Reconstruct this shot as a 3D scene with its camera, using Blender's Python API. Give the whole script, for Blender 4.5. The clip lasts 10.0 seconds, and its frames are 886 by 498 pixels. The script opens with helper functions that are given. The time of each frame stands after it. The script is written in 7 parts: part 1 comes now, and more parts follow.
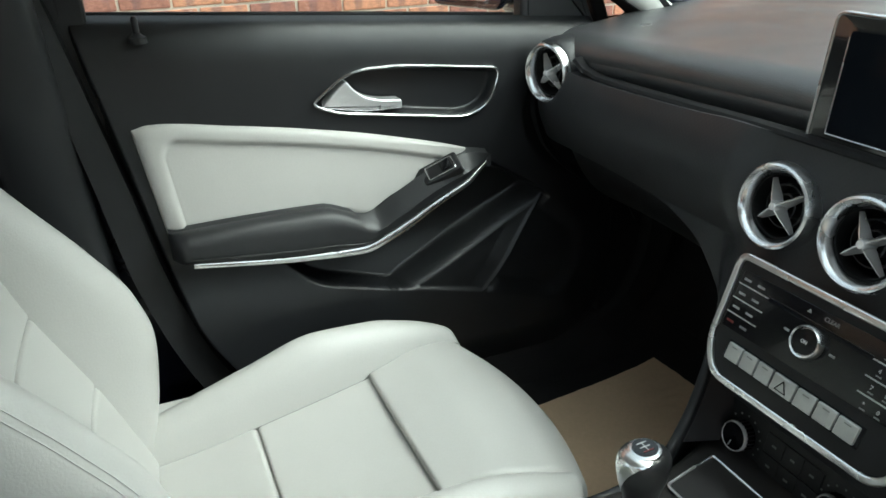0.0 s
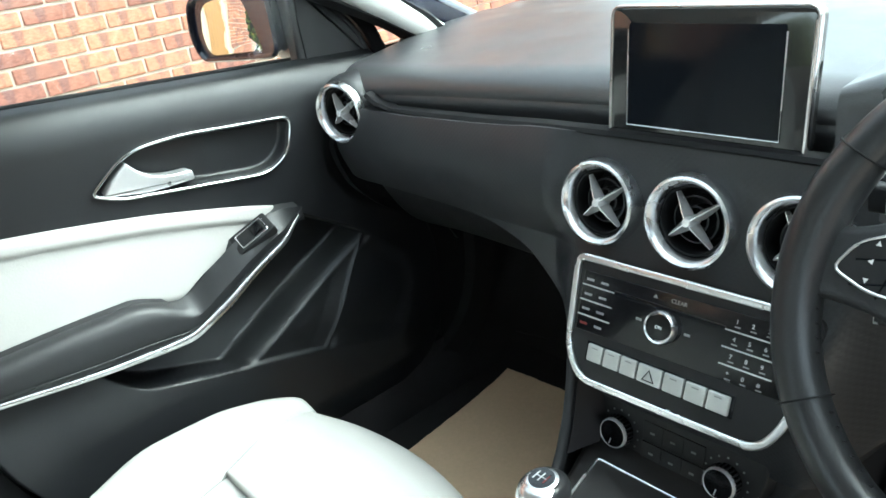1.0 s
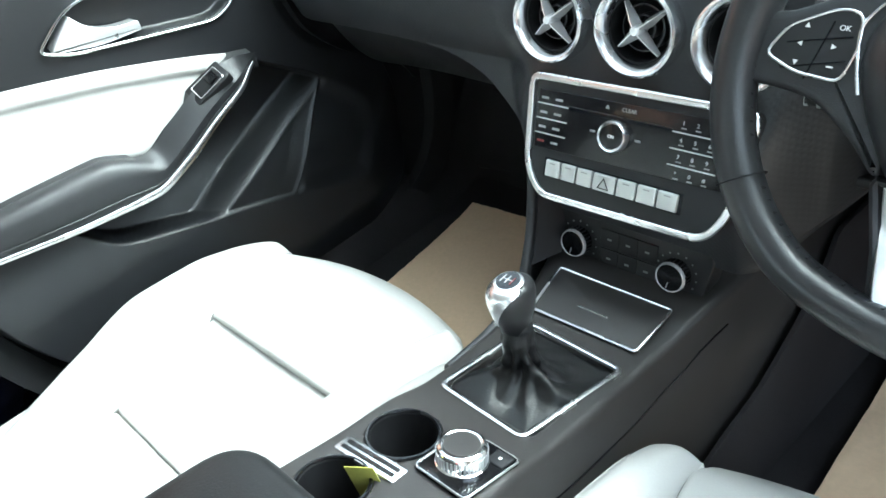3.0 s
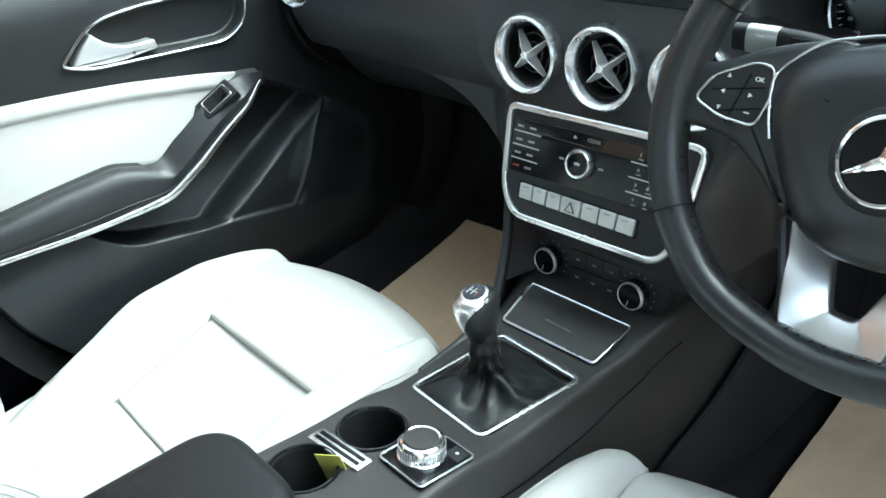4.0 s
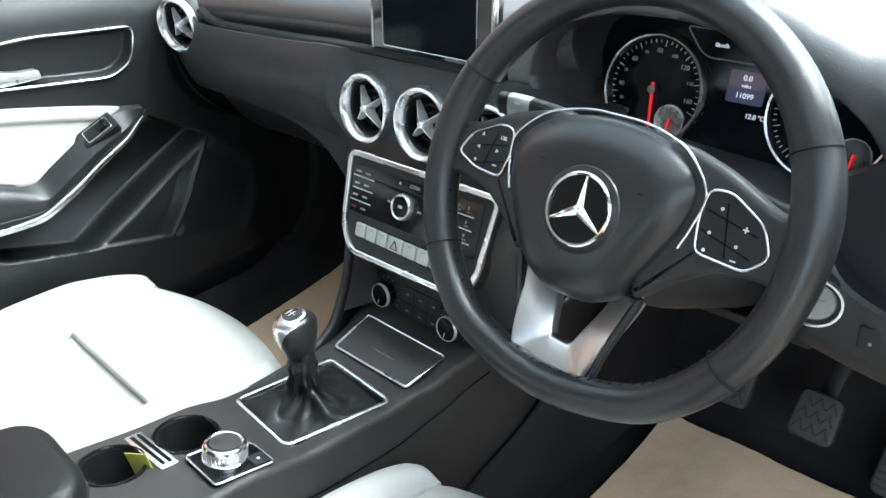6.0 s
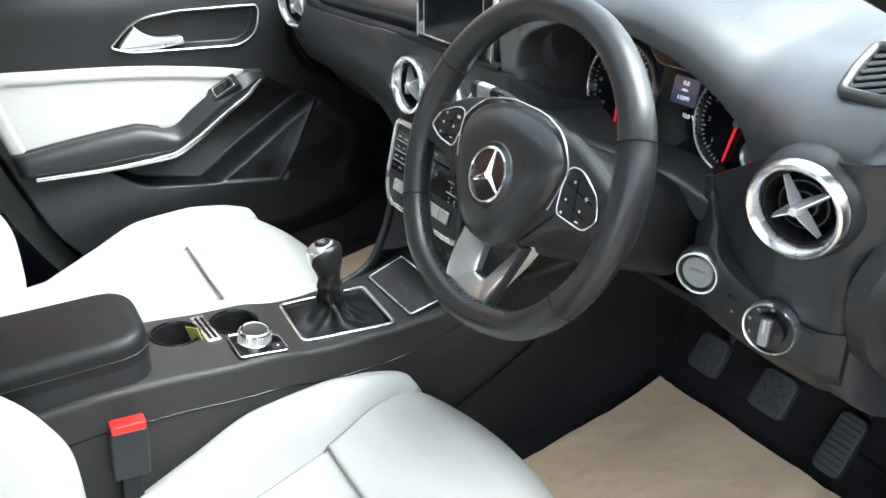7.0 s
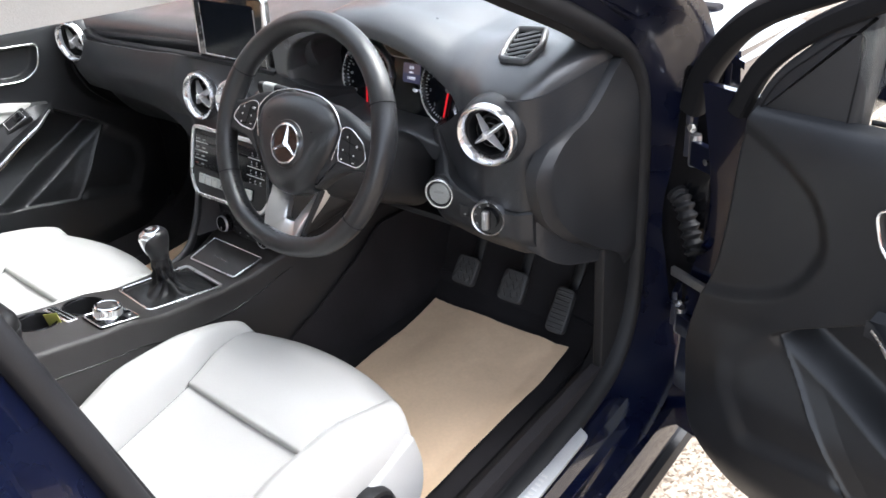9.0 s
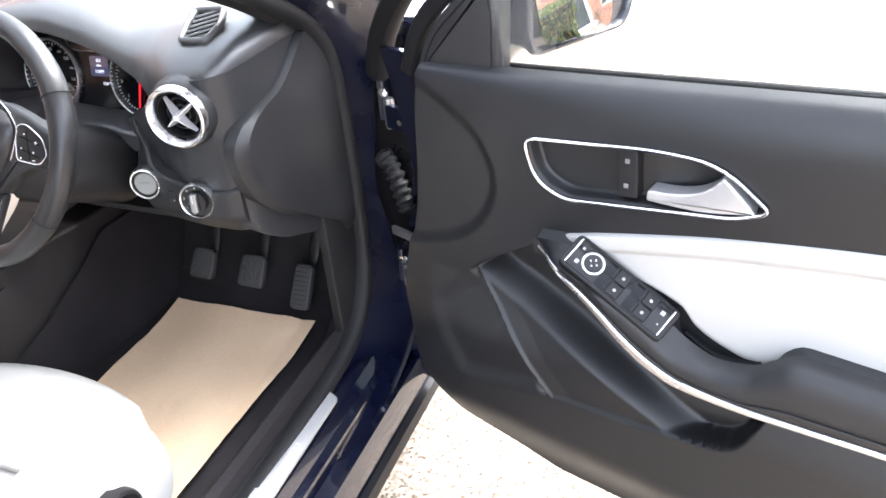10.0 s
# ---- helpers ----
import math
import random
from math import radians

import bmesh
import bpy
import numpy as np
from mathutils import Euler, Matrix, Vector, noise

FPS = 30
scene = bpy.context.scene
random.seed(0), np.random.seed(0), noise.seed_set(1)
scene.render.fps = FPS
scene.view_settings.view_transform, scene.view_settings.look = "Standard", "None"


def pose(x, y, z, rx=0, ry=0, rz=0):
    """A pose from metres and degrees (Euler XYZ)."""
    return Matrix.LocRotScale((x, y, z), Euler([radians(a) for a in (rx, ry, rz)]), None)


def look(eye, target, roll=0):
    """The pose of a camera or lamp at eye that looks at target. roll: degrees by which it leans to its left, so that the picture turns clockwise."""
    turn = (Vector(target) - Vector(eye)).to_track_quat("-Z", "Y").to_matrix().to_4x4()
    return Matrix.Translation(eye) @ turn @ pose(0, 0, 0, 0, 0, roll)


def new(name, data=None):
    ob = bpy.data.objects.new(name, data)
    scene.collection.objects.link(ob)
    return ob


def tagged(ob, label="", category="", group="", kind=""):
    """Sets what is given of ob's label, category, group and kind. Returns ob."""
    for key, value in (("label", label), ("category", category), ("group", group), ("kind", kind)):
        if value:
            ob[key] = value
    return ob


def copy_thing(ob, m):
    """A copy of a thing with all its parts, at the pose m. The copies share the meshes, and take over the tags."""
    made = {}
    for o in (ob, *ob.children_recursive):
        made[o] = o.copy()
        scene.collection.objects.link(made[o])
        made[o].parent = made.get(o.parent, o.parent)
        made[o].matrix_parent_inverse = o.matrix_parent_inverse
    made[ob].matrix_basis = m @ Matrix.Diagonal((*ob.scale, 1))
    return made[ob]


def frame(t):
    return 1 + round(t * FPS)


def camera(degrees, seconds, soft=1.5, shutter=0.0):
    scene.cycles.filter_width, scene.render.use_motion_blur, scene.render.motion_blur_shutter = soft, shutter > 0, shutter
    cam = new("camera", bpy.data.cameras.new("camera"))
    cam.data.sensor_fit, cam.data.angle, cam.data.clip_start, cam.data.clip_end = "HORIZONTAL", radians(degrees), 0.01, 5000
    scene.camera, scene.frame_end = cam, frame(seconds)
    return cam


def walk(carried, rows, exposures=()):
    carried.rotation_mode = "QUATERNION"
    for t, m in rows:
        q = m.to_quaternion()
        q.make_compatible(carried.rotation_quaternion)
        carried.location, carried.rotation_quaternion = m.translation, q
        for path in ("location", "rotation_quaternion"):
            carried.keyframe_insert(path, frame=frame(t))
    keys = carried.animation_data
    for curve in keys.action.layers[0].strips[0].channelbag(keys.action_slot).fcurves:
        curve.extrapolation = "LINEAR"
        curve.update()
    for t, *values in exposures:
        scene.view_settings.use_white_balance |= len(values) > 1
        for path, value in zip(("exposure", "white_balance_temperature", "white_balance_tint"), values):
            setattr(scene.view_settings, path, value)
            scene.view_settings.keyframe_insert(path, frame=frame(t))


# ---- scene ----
cam = camera(59.8, 10.0, soft=1.6)
PATH = [
    (0, (0.474, -0.305, 1.172), (-1.205, 0.393, 0.338), -1.6),
    (0.5, (0.403, -0.293, 1.173), (-1.182, 0.604, 0.346), -8.5),
    (1, (0.411, -0.292, 1.173), (-1.041, 0.826, 0.373), -8.9),
    (1.5, (0.421, -0.293, 1.183), (-0.893, 0.981, 0.377), -7.5),
    (2, (0.429, -0.301, 1.182), (-0.84, 0.931, 0.248), -9.3),
    (2.5, (0.432, -0.308, 1.167), (-0.836, 0.807, 0.095), -10.8),
    (3, (0.445, -0.326, 1.16), (-0.849, 0.694, 0.026), -13.0),
    (3.2, (0.454, -0.335, 1.159), (-0.852, 0.647, 0.005), -13.3),
    (4.3, (0.555, -0.332, 1.199), (-0.789, 0.72, 0.155), -10.1),
    (4.5, (0.572, -0.327, 1.198), (-0.768, 0.76, 0.186), -9.0),
    (5, (0.605, -0.314, 1.199), (-0.7, 0.832, 0.206), -6.7),
    (5.5, (0.633, -0.306, 1.193), (-0.637, 0.881, 0.204), -5.6),
    (5.7, (0.651, -0.303, 1.194), (-0.601, 0.901, 0.203), -5.1),
    (6.8, (0.938, -0.271, 1.259), (-0.51, 0.671, 0.251), -5.3),
    (7, (1.008, -0.248, 1.268), (-0.502, 0.585, 0.255), -5.7),
    (7.5, (1.114, -0.236, 1.266), (-0.474, 0.426, 0.245), -3.9),
    (8, (1.192, -0.268, 1.295), (-0.364, 0.317, 0.183), -2.2),
    (8.5, (1.244, -0.396, 1.331), (-0.149, 0.497, 0.207), -1.0),
    (9, (1.277, -0.503, 1.354), (0.127, 0.772, 0.329), -5.7),
    (9.5, (1.344, -0.516, 1.336), (0.476, 0.966, 0.31), -5.9),
    (10, (1.411, -0.503, 1.323), (0.726, 1.044, 0.256), -5.0),
]
EXPOSURES = [(0.0, 1.6, 6200, -6), (0.6, 2.1, 6000, -7), (1.2, 2.8, 5850, -7), (2.5, 3.15, 5750, -5), (3.2, 2.98, 5750, -6), (4.5, 2.52, 5700, -8), (5.5, 2.8, 5800, -3), (7.0, 2.72, 6050, 1), (7.5, 2.58, 6050, 1), (8.5, 2.31, 6200, 8), (9.3, 2.92, 6200, 10), (10.0, 3.42, 6250, 11)]
walk(cam, [(t, look(eye, target, roll)) for t, eye, target, roll in PATH], EXPOSURES)

# ---- world and light ----
world = bpy.data.worlds.new("sky")
scene.world = world
world.use_nodes = True
wn, wl = world.node_tree.nodes, world.node_tree.links
sky = wn.new("ShaderNodeTexSky")
sky.sky_type = "NISHITA"
sky.sun_disc = False
sky.sun_elevation, sky.sun_rotation = radians(52.7), radians(33)
sky.air_density, sky.dust_density, sky.ozone_density = 1.0, 2.0, 1.0
pale = wn.new("ShaderNodeHueSaturation")
pale.inputs["Saturation"].default_value = 0.35
wl.new(sky.outputs[0], pale.inputs["Color"])
wl.new(pale.outputs[0], wn["Background"].inputs[0])
wn["Background"].inputs[1].default_value = 0.15
sun = new("sun", bpy.data.lights.new("sun", "SUN"))
sun.data.energy, sun.data.angle, sun.data.color = 1.0, radians(45), (1.0, 0.98, 0.95)
sun.matrix_world = look((1.65, 2.55, 4.0), (0, 0, 0))

# ---- materials ----
def material(name, color, rough=0.5, metal=0.0, bump=0.0, scale=300.0, vary=0.12, coat=0.0, wear=0.08, spec=0.5, detail=4.0):
    """A principled surface with colour and gloss varied at two scales, and a fine relief."""
    m = bpy.data.materials.new(name)
    m.use_nodes = True
    n, l = m.node_tree.nodes, m.node_tree.links
    b = n["Principled BSDF"]
    b.inputs["Metallic"].default_value = metal
    b.inputs["Specular IOR Level"].default_value = spec
    b.inputs["Coat Weight"].default_value = coat
    b.inputs["Coat Roughness"].default_value = 0.04
    tc = n.new("ShaderNodeTexCoord")
    big, fine = n.new("ShaderNodeTexNoise"), n.new("ShaderNodeTexNoise")
    big.inputs["Scale"].default_value, big.inputs["Detail"].default_value = 9.0, 5.0
    fine.inputs["Scale"].default_value, fine.inputs["Detail"].default_value = scale, detail
    for t in (big, fine):
        l.new(tc.outputs["Object"], t.inputs["Vector"])
    mixf = n.new("ShaderNodeMath")
    mixf.operation = "ADD"
    l.new(big.outputs[0], mixf.inputs[0])
    l.new(fine.outputs[0], mixf.inputs[1])
    ramp = n.new("ShaderNodeMapRange")
    ramp.inputs[1].default_value, ramp.inputs[2].default_value = 0.6, 1.4
    ramp.inputs[3].default_value, ramp.inputs[4].default_value = 1 - vary, 1 + vary
    l.new(mixf.outputs[0], ramp.inputs[0])
    mul = n.new("ShaderNodeVectorMath")
    mul.operation = "SCALE"
    mul.inputs[0].default_value = color
    l.new(ramp.outputs[0], mul.inputs["Scale"])
    l.new(mul.outputs[0], b.inputs["Base Color"])
    rr = n.new("ShaderNodeMapRange")
    rr.inputs[1].default_value, rr.inputs[2].default_value = 0.3, 0.7
    rr.inputs[3].default_value, rr.inputs[4].default_value = max(0.02, rough - wear), min(1, rough + wear)
    l.new(big.outputs[0], rr.inputs[0])
    l.new(rr.outputs[0], b.inputs["Roughness"])
    if bump:
        bp = n.new("ShaderNodeBump")
        bp.inputs["Strength"].default_value, bp.inputs["Distance"].default_value = bump, 0.001
        l.new(fine.outputs[0], bp.inputs["Height"])
        l.new(bp.outputs[0], b.inputs["Normal"])
    return m


def glowing(name, color, power):
    m = bpy.data.materials.new(name)
    m.use_nodes = True
    b = m.node_tree.nodes["Principled BSDF"]
    b.inputs["Base Color"].default_value = (*color, 1)
    b.inputs["Emission Color"].default_value = (*color, 1)
    b.inputs["Emission Strength"].default_value = power
    return m


SOFT = material("soft_black_plastic", (0.0140, 0.0145, 0.0165), 0.47, bump=0.25, scale=900, wear=0.07, spec=0.5)
PLASTIC = material("hard_black_plastic", (0.0130, 0.0130, 0.0142), 0.46, bump=0.15, scale=1100, spec=0.3)
TOPPAD = material("grained_dashboard_top", (0.036, 0.0365, 0.039), 0.34, bump=0.3, scale=700, spec=0.95)
BROWNISH = material("grained_dark_console", (0.0270, 0.0248, 0.0242), 0.46, bump=0.2, scale=900, spec=0.35)
GLOSS = material("gloss_black", (0.005, 0.005, 0.006), 0.16, coat=0.1, wear=0.05, spec=0.35)
MATT = material("matt_black", (0.006, 0.006, 0.007), 0.7, spec=0.2)
LEATHER = material("black_leather", (0.0150, 0.0152, 0.0165), 0.32, bump=0.14, scale=420, wear=0.03, spec=0.5)
CREAM = material("cream_leather", (0.455, 0.449, 0.433), 0.46, bump=0.22, scale=380, vary=0.03)
CREAMPLASTIC = material("cream_plastic", (0.50, 0.495, 0.485), 0.4, vary=0.03)
CHROME = material("bright_chrome", (0.90, 0.90, 0.91), 0.10, metal=1.0, vary=0.03, wear=0.03)
SATIN = material("satin_silver", (0.78, 0.78, 0.79), 0.26, metal=1.0, vary=0.04, wear=0.06)
BUTTON = material("silver_button", (0.46, 0.47, 0.46), 0.38, metal=0.6, vary=0.04)
SCREEN = material("dark_glass", (0.004, 0.005, 0.007), 0.10, vary=0.05, wear=0.03, spec=0.22)
CARPET = material("black_carpet", (0.027, 0.025, 0.0265), 0.95, bump=1.0, scale=700, vary=0.35, spec=0.1)
RUBBER = material("black_rubber", (0.0130, 0.0130, 0.0145), 0.55, bump=0.1, scale=600, spec=0.3)
PEDAL = material("pedal_rubber", (0.045, 0.045, 0.046), 0.6, bump=0.5, scale=400)
PAINT = material("dark_blue_paint", (0.0022, 0.0040, 0.0165), 0.18, metal=0.15, coat=1.0, vary=0.05, wear=0.03)
INNERPAINT = material("dark_blue_inner_paint", (0.0022, 0.0036, 0.0135), 0.30, metal=0.0, coat=0.7, spec=0.4, vary=0.2, wear=0.1)
HEADLINER = material("grey_headliner", (0.52, 0.52, 0.50), 0.85, bump=0.3, scale=900)
PAPER = material("brown_paper", (0.77, 0.565, 0.380), 0.72, bump=0.25, scale=140, vary=0.06, spec=0.2)
RED = material("red_button", (0.62, 0.02, 0.015), 0.35)
DIMRED = material("dim_red_print", (0.12, 0.012, 0.01), 0.5)
NEEDLE = glowing("red_needle", (0.60, 0.012, 0.02), 0.16)
WHITE = material("white_print", (0.60, 0.60, 0.60), 0.5)
DIM = material("grey_print", (0.20, 0.20, 0.20), 0.5)
YELLOW = material("yellow_card", (0.55, 0.54, 0.12), 0.5)
PRINT = material("pale_print", (0.36, 0.36, 0.37), 0.5)
STEEL = material("dull_steel", (0.36, 0.36, 0.37), 0.38, metal=0.9)
PLATE = material("brushed_steel_plate", (0.55, 0.56, 0.58), 0.42, metal=0.7, vary=0.08)
VANE = material("silver_coating", (0.82, 0.82, 0.83), 0.26, metal=0.55, vary=0.04, wear=0.05)
BOOT = material("soft_black_leather", (0.0070, 0.0070, 0.0076), 0.46, bump=0.3, scale=500, spec=0.35)

# ---- building blocks ----
class Geo:
    """Vertices and faces gathered from several shapes into one mesh."""

    def __init__(self):
        self.v, self.f = [], []

    def add(self, vf, m=None):
        v, f = vf
        k = len(self.v)
        self.v += [(m @ Vector(p)) if m else Vector(p) for p in v]
        self.f += [tuple(i + k for i in q) for q in f]
        return self

    def both(self):
        return self.v, self.f


def part(name, vf, mat, parent=None, label="", sharp=35):
    """One mesh object, under its thing or its part if there is one."""
    v, f = vf.both() if isinstance(vf, Geo) else vf
    me = bpy.data.meshes.new(name)
    me.from_pydata([tuple(p) for p in v], [], f)
    bm = bmesh.new()
    bm.from_mesh(me)
    bmesh.ops.recalc_face_normals(bm, faces=bm.faces)
    bm.to_mesh(me)
    bm.free()
    me.materials.append(mat)
    me.shade_smooth()
    me.set_sharp_from_angle(angle=radians(sharp))
    ob = new(name, me)
    if parent is not None:
        ob.parent = parent
        if parent.type == "EMPTY":
            ob.matrix_parent_inverse = Matrix.Translation(-Vector(parent.get("base", (0, 0, 0))))
    if label:
        ob["label"] = label
    return ob


def thing(name, label, category, base=(0, 0, 0), group="", kind="", m=None):
    """An empty at the base of a thing; its parts are given where they stand before m turns the thing."""
    ob = new(name)
    ob.empty_display_size = 0.05
    ob["base"] = base
    ob.matrix_world = m if m else Matrix.Translation(base)
    return tagged(ob, label, category, group, kind)


def curve_through(pts, n=8, closed=False):
    """Points on a smooth curve through the given ones."""
    p = [Vector(q) for q in pts]
    k, out = len(p), []
    for i in range(k if closed else k - 1):
        a, b, c, d = (p[j % k] if closed else p[max(0, min(k - 1, j))] for j in (i - 1, i, i + 1, i + 2))
        for s in range(n):
            t = s / n
            out.append(0.5 * (2 * b + (c - a) * t + (2 * a - 5 * b + 4 * c - d) * t * t + (3 * b - a - 3 * c + d) * t**3))
    return out if closed else out + [p[-1]]


def lerp_table(x, table):
    """Smooth lookup in rows of (x, value), with no overshoot."""
    n = len(table)
    if x <= table[0][0]:
        return table[0][1]
    if x >= table[-1][0]:
        return table[-1][1]
    i = next(k for k in range(n - 1) if x <= table[k + 1][0])

    def slope(k):
        return (table[k + 1][1] - table[k][1]) / (table[k + 1][0] - table[k][0])

    def tangent(k):
        if k == 0 or k == n - 1:
            return slope(min(k, n - 2))
        p, q = slope(k - 1), slope(k)
        return 0.0 if p * q <= 0 else 2 * p * q / (p + q)
    (a, u), (b, v) = table[i], table[i + 1]
    h = b - a
    t = (x - a) / h
    return u * (1 + 2 * t) * (1 - t) ** 2 + h * tangent(i) * t * (1 - t) ** 2 + v * t * t * (3 - 2 * t) + h * tangent(i + 1) * t * t * (t - 1)


def step(a, b, x):
    t = max(0.0, min(1.0, (x - a) / (b - a)))
    return t * t * (3 - 2 * t)


def grid(fn, nu, nv, wrap=False):
    v = [fn(i / nu, j / nv) for j in range(nv + 1) for i in range(nu if wrap else nu + 1)]
    w = nu if wrap else nu + 1
    f = [(j * w + i, j * w + (i + 1) % w, (j + 1) * w + (i + 1) % w, (j + 1) * w + i) for j in range(nv) for i in range(nu)]
    return v, f


def slab(fn, nu, nv, thick, way=None):
    """A sheet with thickness: fn's surface, and its copy moved by thick against its normal or along way."""
    v, f = grid(fn, nu, nv)
    w, k = nu + 1, len(v)
    v = [Vector(p) for p in v]
    back = []
    for j in range(nv + 1):
        for i in range(nu + 1):
            if way is not None:
                nrm = Vector(way)
            else:
                a = v[j * w + min(nu, i + 1)] - v[j * w + max(0, i - 1)]
                b = v[min(nv, j + 1) * w + i] - v[max(0, j - 1) * w + i]
                nrm = -a.cross(b).normalized()
            back.append(v[j * w + i] + nrm * thick)
    ring = [i for i in range(w)] + [j * w + nu for j in range(1, nv + 1)] + [nv * w + i for i in range(nu - 1, -1, -1)] + [j * w for j in range(nv - 1, 0, -1)]
    faces = f + [tuple(i + k for i in reversed(q)) for q in f]
    faces += [(a, ring[(n + 1) % len(ring)], ring[(n + 1) % len(ring)] + k, a + k) for n, a in enumerate(ring)]
    return v + back, faces


def pad(fn, nu, nv, h, mu, mv, depth, dent=None):
    """A stuffed panel on the surface fn(u, v): it swells by h and rounds off within mu and mv of its edges; depth closes it below."""
    def edge(d, m):
        d = min(1.0, d / m)
        return math.sqrt(max(0.0, 1 - (1 - d) ** 2))

    def spread(t, m):
        # rows crowd towards the edges
        return t - 0.55 * math.sin(2 * math.pi * t) / (2 * math.pi)

    e = 1e-3
    def top(i, j):
        u, v = spread(i, mu), spread(j, mv)
        p = Vector(fn(u, v))
        n = (Vector(fn(u + e, v)) - Vector(fn(u - e, v))).cross(Vector(fn(u, v + e)) - Vector(fn(u, v - e))).normalized()
        rise = edge(min(u, 1 - u), mu) * edge(min(v, 1 - v), mv)
        return p + n * (h * rise + (dent(u, v) if dent else 0.0)), n

    pts = [[top(i / nu, j / nv) for i in range(nu + 1)] for j in range(nv + 1)]
    v = [p for row in pts for p, _ in row] + [p - n * depth for row in pts for p, n in row]
    w, k = nu + 1, (nu + 1) * (nv + 1)
    f = [(j * w + i, j * w + i + 1, (j + 1) * w + i + 1, (j + 1) * w + i) for j in range(nv) for i in range(nu)]
    ring = [i for i in range(w)] + [j * w + nu for j in range(1, nv + 1)] + [nv * w + i for i in range(nu - 1, -1, -1)] + [j * w for j in range(nv - 1, 0, -1)]
    faces = f + [tuple(i + k for i in reversed(q)) for q in f]
    faces += [(a, ring[(n + 1) % len(ring)], ring[(n + 1) % len(ring)] + k, a + k) for n, a in enumerate(ring)]
    return v, faces


def tube(path, shape, closed=False, up=(0, 0, 1), scale=None):
    """shape (2D points, or a radius) swept along path; the shape's y stays near up."""
    if not isinstance(shape, (list, tuple)):
        shape = [(shape * math.cos(a), shape * math.sin(a)) for a in np.linspace(0, 2 * math.pi, 10, endpoint=False)]
    p = [Vector(q) for q in path]
    n, k, v, f = len(p), len(shape), [], []
    for i, q in enumerate(p):
        a, b = (p[(i - 1) % n], p[(i + 1) % n]) if closed else (p[max(0, i - 1)], p[min(n - 1, i + 1)])
        t = (b - a).normalized()
        side = t.cross(Vector(up)).normalized()
        top = side.cross(t).normalized()
        s = scale(i / (n - 1)) if scale else 1.0
        v += [q + (side * x + top * y) * s for x, y in shape]
    for i in range(n if closed else n - 1):
        for j in range(k):
            f.append((i * k + j, i * k + (j + 1) % k, (i + 1) % n * k + (j + 1) % k, (i + 1) % n * k + j))
    if not closed:
        f += [tuple(range(k)), tuple((n - 1) * k + j for j in range(k))]
    return v, f


def oval(rx, ry, n=12, power=2.0):
    return [(rx * math.copysign(abs(math.cos(a)) ** (2 / power), math.cos(a)), ry * math.copysign(abs(math.sin(a)) ** (2 / power), math.sin(a)))
            for a in np.linspace(0, 2 * math.pi, n, endpoint=False)]


def lathe(profile, n=32, lid=True):
    """Rows of (radius, height) turned about z."""
    v = [Vector((r * math.cos(a), r * math.sin(a), z)) for r, z in profile for a in np.linspace(0, 2 * math.pi, n, endpoint=False)]
    f = [(j * n + i, j * n + (i + 1) % n, (j + 1) * n + (i + 1) % n, (j + 1) * n + i) for j in range(len(profile) - 1) for i in range(n)]
    if lid and profile[0][0] > 1e-5:
        f.append(tuple(range(n)))
    if lid and profile[-1][0] > 1e-5:
        f.append(tuple((len(profile) - 1) * n + i for i in range(n)))
    return v, f


def rounded(pts, r, n=5):
    """A polygon (2D) with its corners rounded by r."""
    out, k = [], len(pts)
    for i in range(k):
        a, b, c = (Vector(pts[(i + d) % k]) for d in (-1, 0, 1))
        rr = r[i] if isinstance(r, (list, tuple)) else r
        d1, d2 = (a - b), (c - b)
        q = min(rr, d1.length * 0.45, d2.length * 0.45)
        s, e = b + d1.normalized() * q, b + d2.normalized() * q
        for t in np.linspace(0, 1, n):
            out.append(tuple(s * (1 - t) ** 2 + b * 2 * t * (1 - t) + e * t * t))
    return out


def prism(outline, z0, z1, bevel=0.0, rows=3):
    """A plate: an outline (2D) from z0 up to z1, its upper edge rounded off."""
    k = len(outline)
    cx, cy = sum(p[0] for p in outline) / k, sum(p[1] for p in outline) / k
    def inset(d):
        out = []
        for i in range(k):
            a, b, c = (Vector(outline[(i + s) % k]) for s in (-1, 0, 1))
            t = (c - a)
            nrm = Vector((-t.y, t.x)).normalized() if t.length > 1e-9 else Vector((0, 0))
            out.append(b + nrm * d)
        return out
    area = sum(outline[i][0] * outline[(i + 1) % k][1] - outline[(i + 1) % k][0] * outline[i][1] for i in range(k))
    sign = 1 if area > 0 else -1
    levels = [(0, z0), (0, z1 - bevel)] + [(bevel * (1 - math.cos(a)), z1 - bevel + bevel * math.sin(a)) for a in np.linspace(0, math.pi / 2, rows + 1)[1:]] if bevel else [(0, z0), (0, z1)]
    v, f = [], []
    for d, z in levels:
        v += [Vector((p[0], p[1], z)) for p in inset(d * sign)]
    for j in range(len(levels) - 1):
        f += [(j * k + i, j * k + (i + 1) % k, (j + 1) * k + (i + 1) % k, (j + 1) * k + i) for i in range(k)]
    f += [tuple(range(k)), tuple((len(levels) - 1) * k + i for i in range(k))]
    return v, f


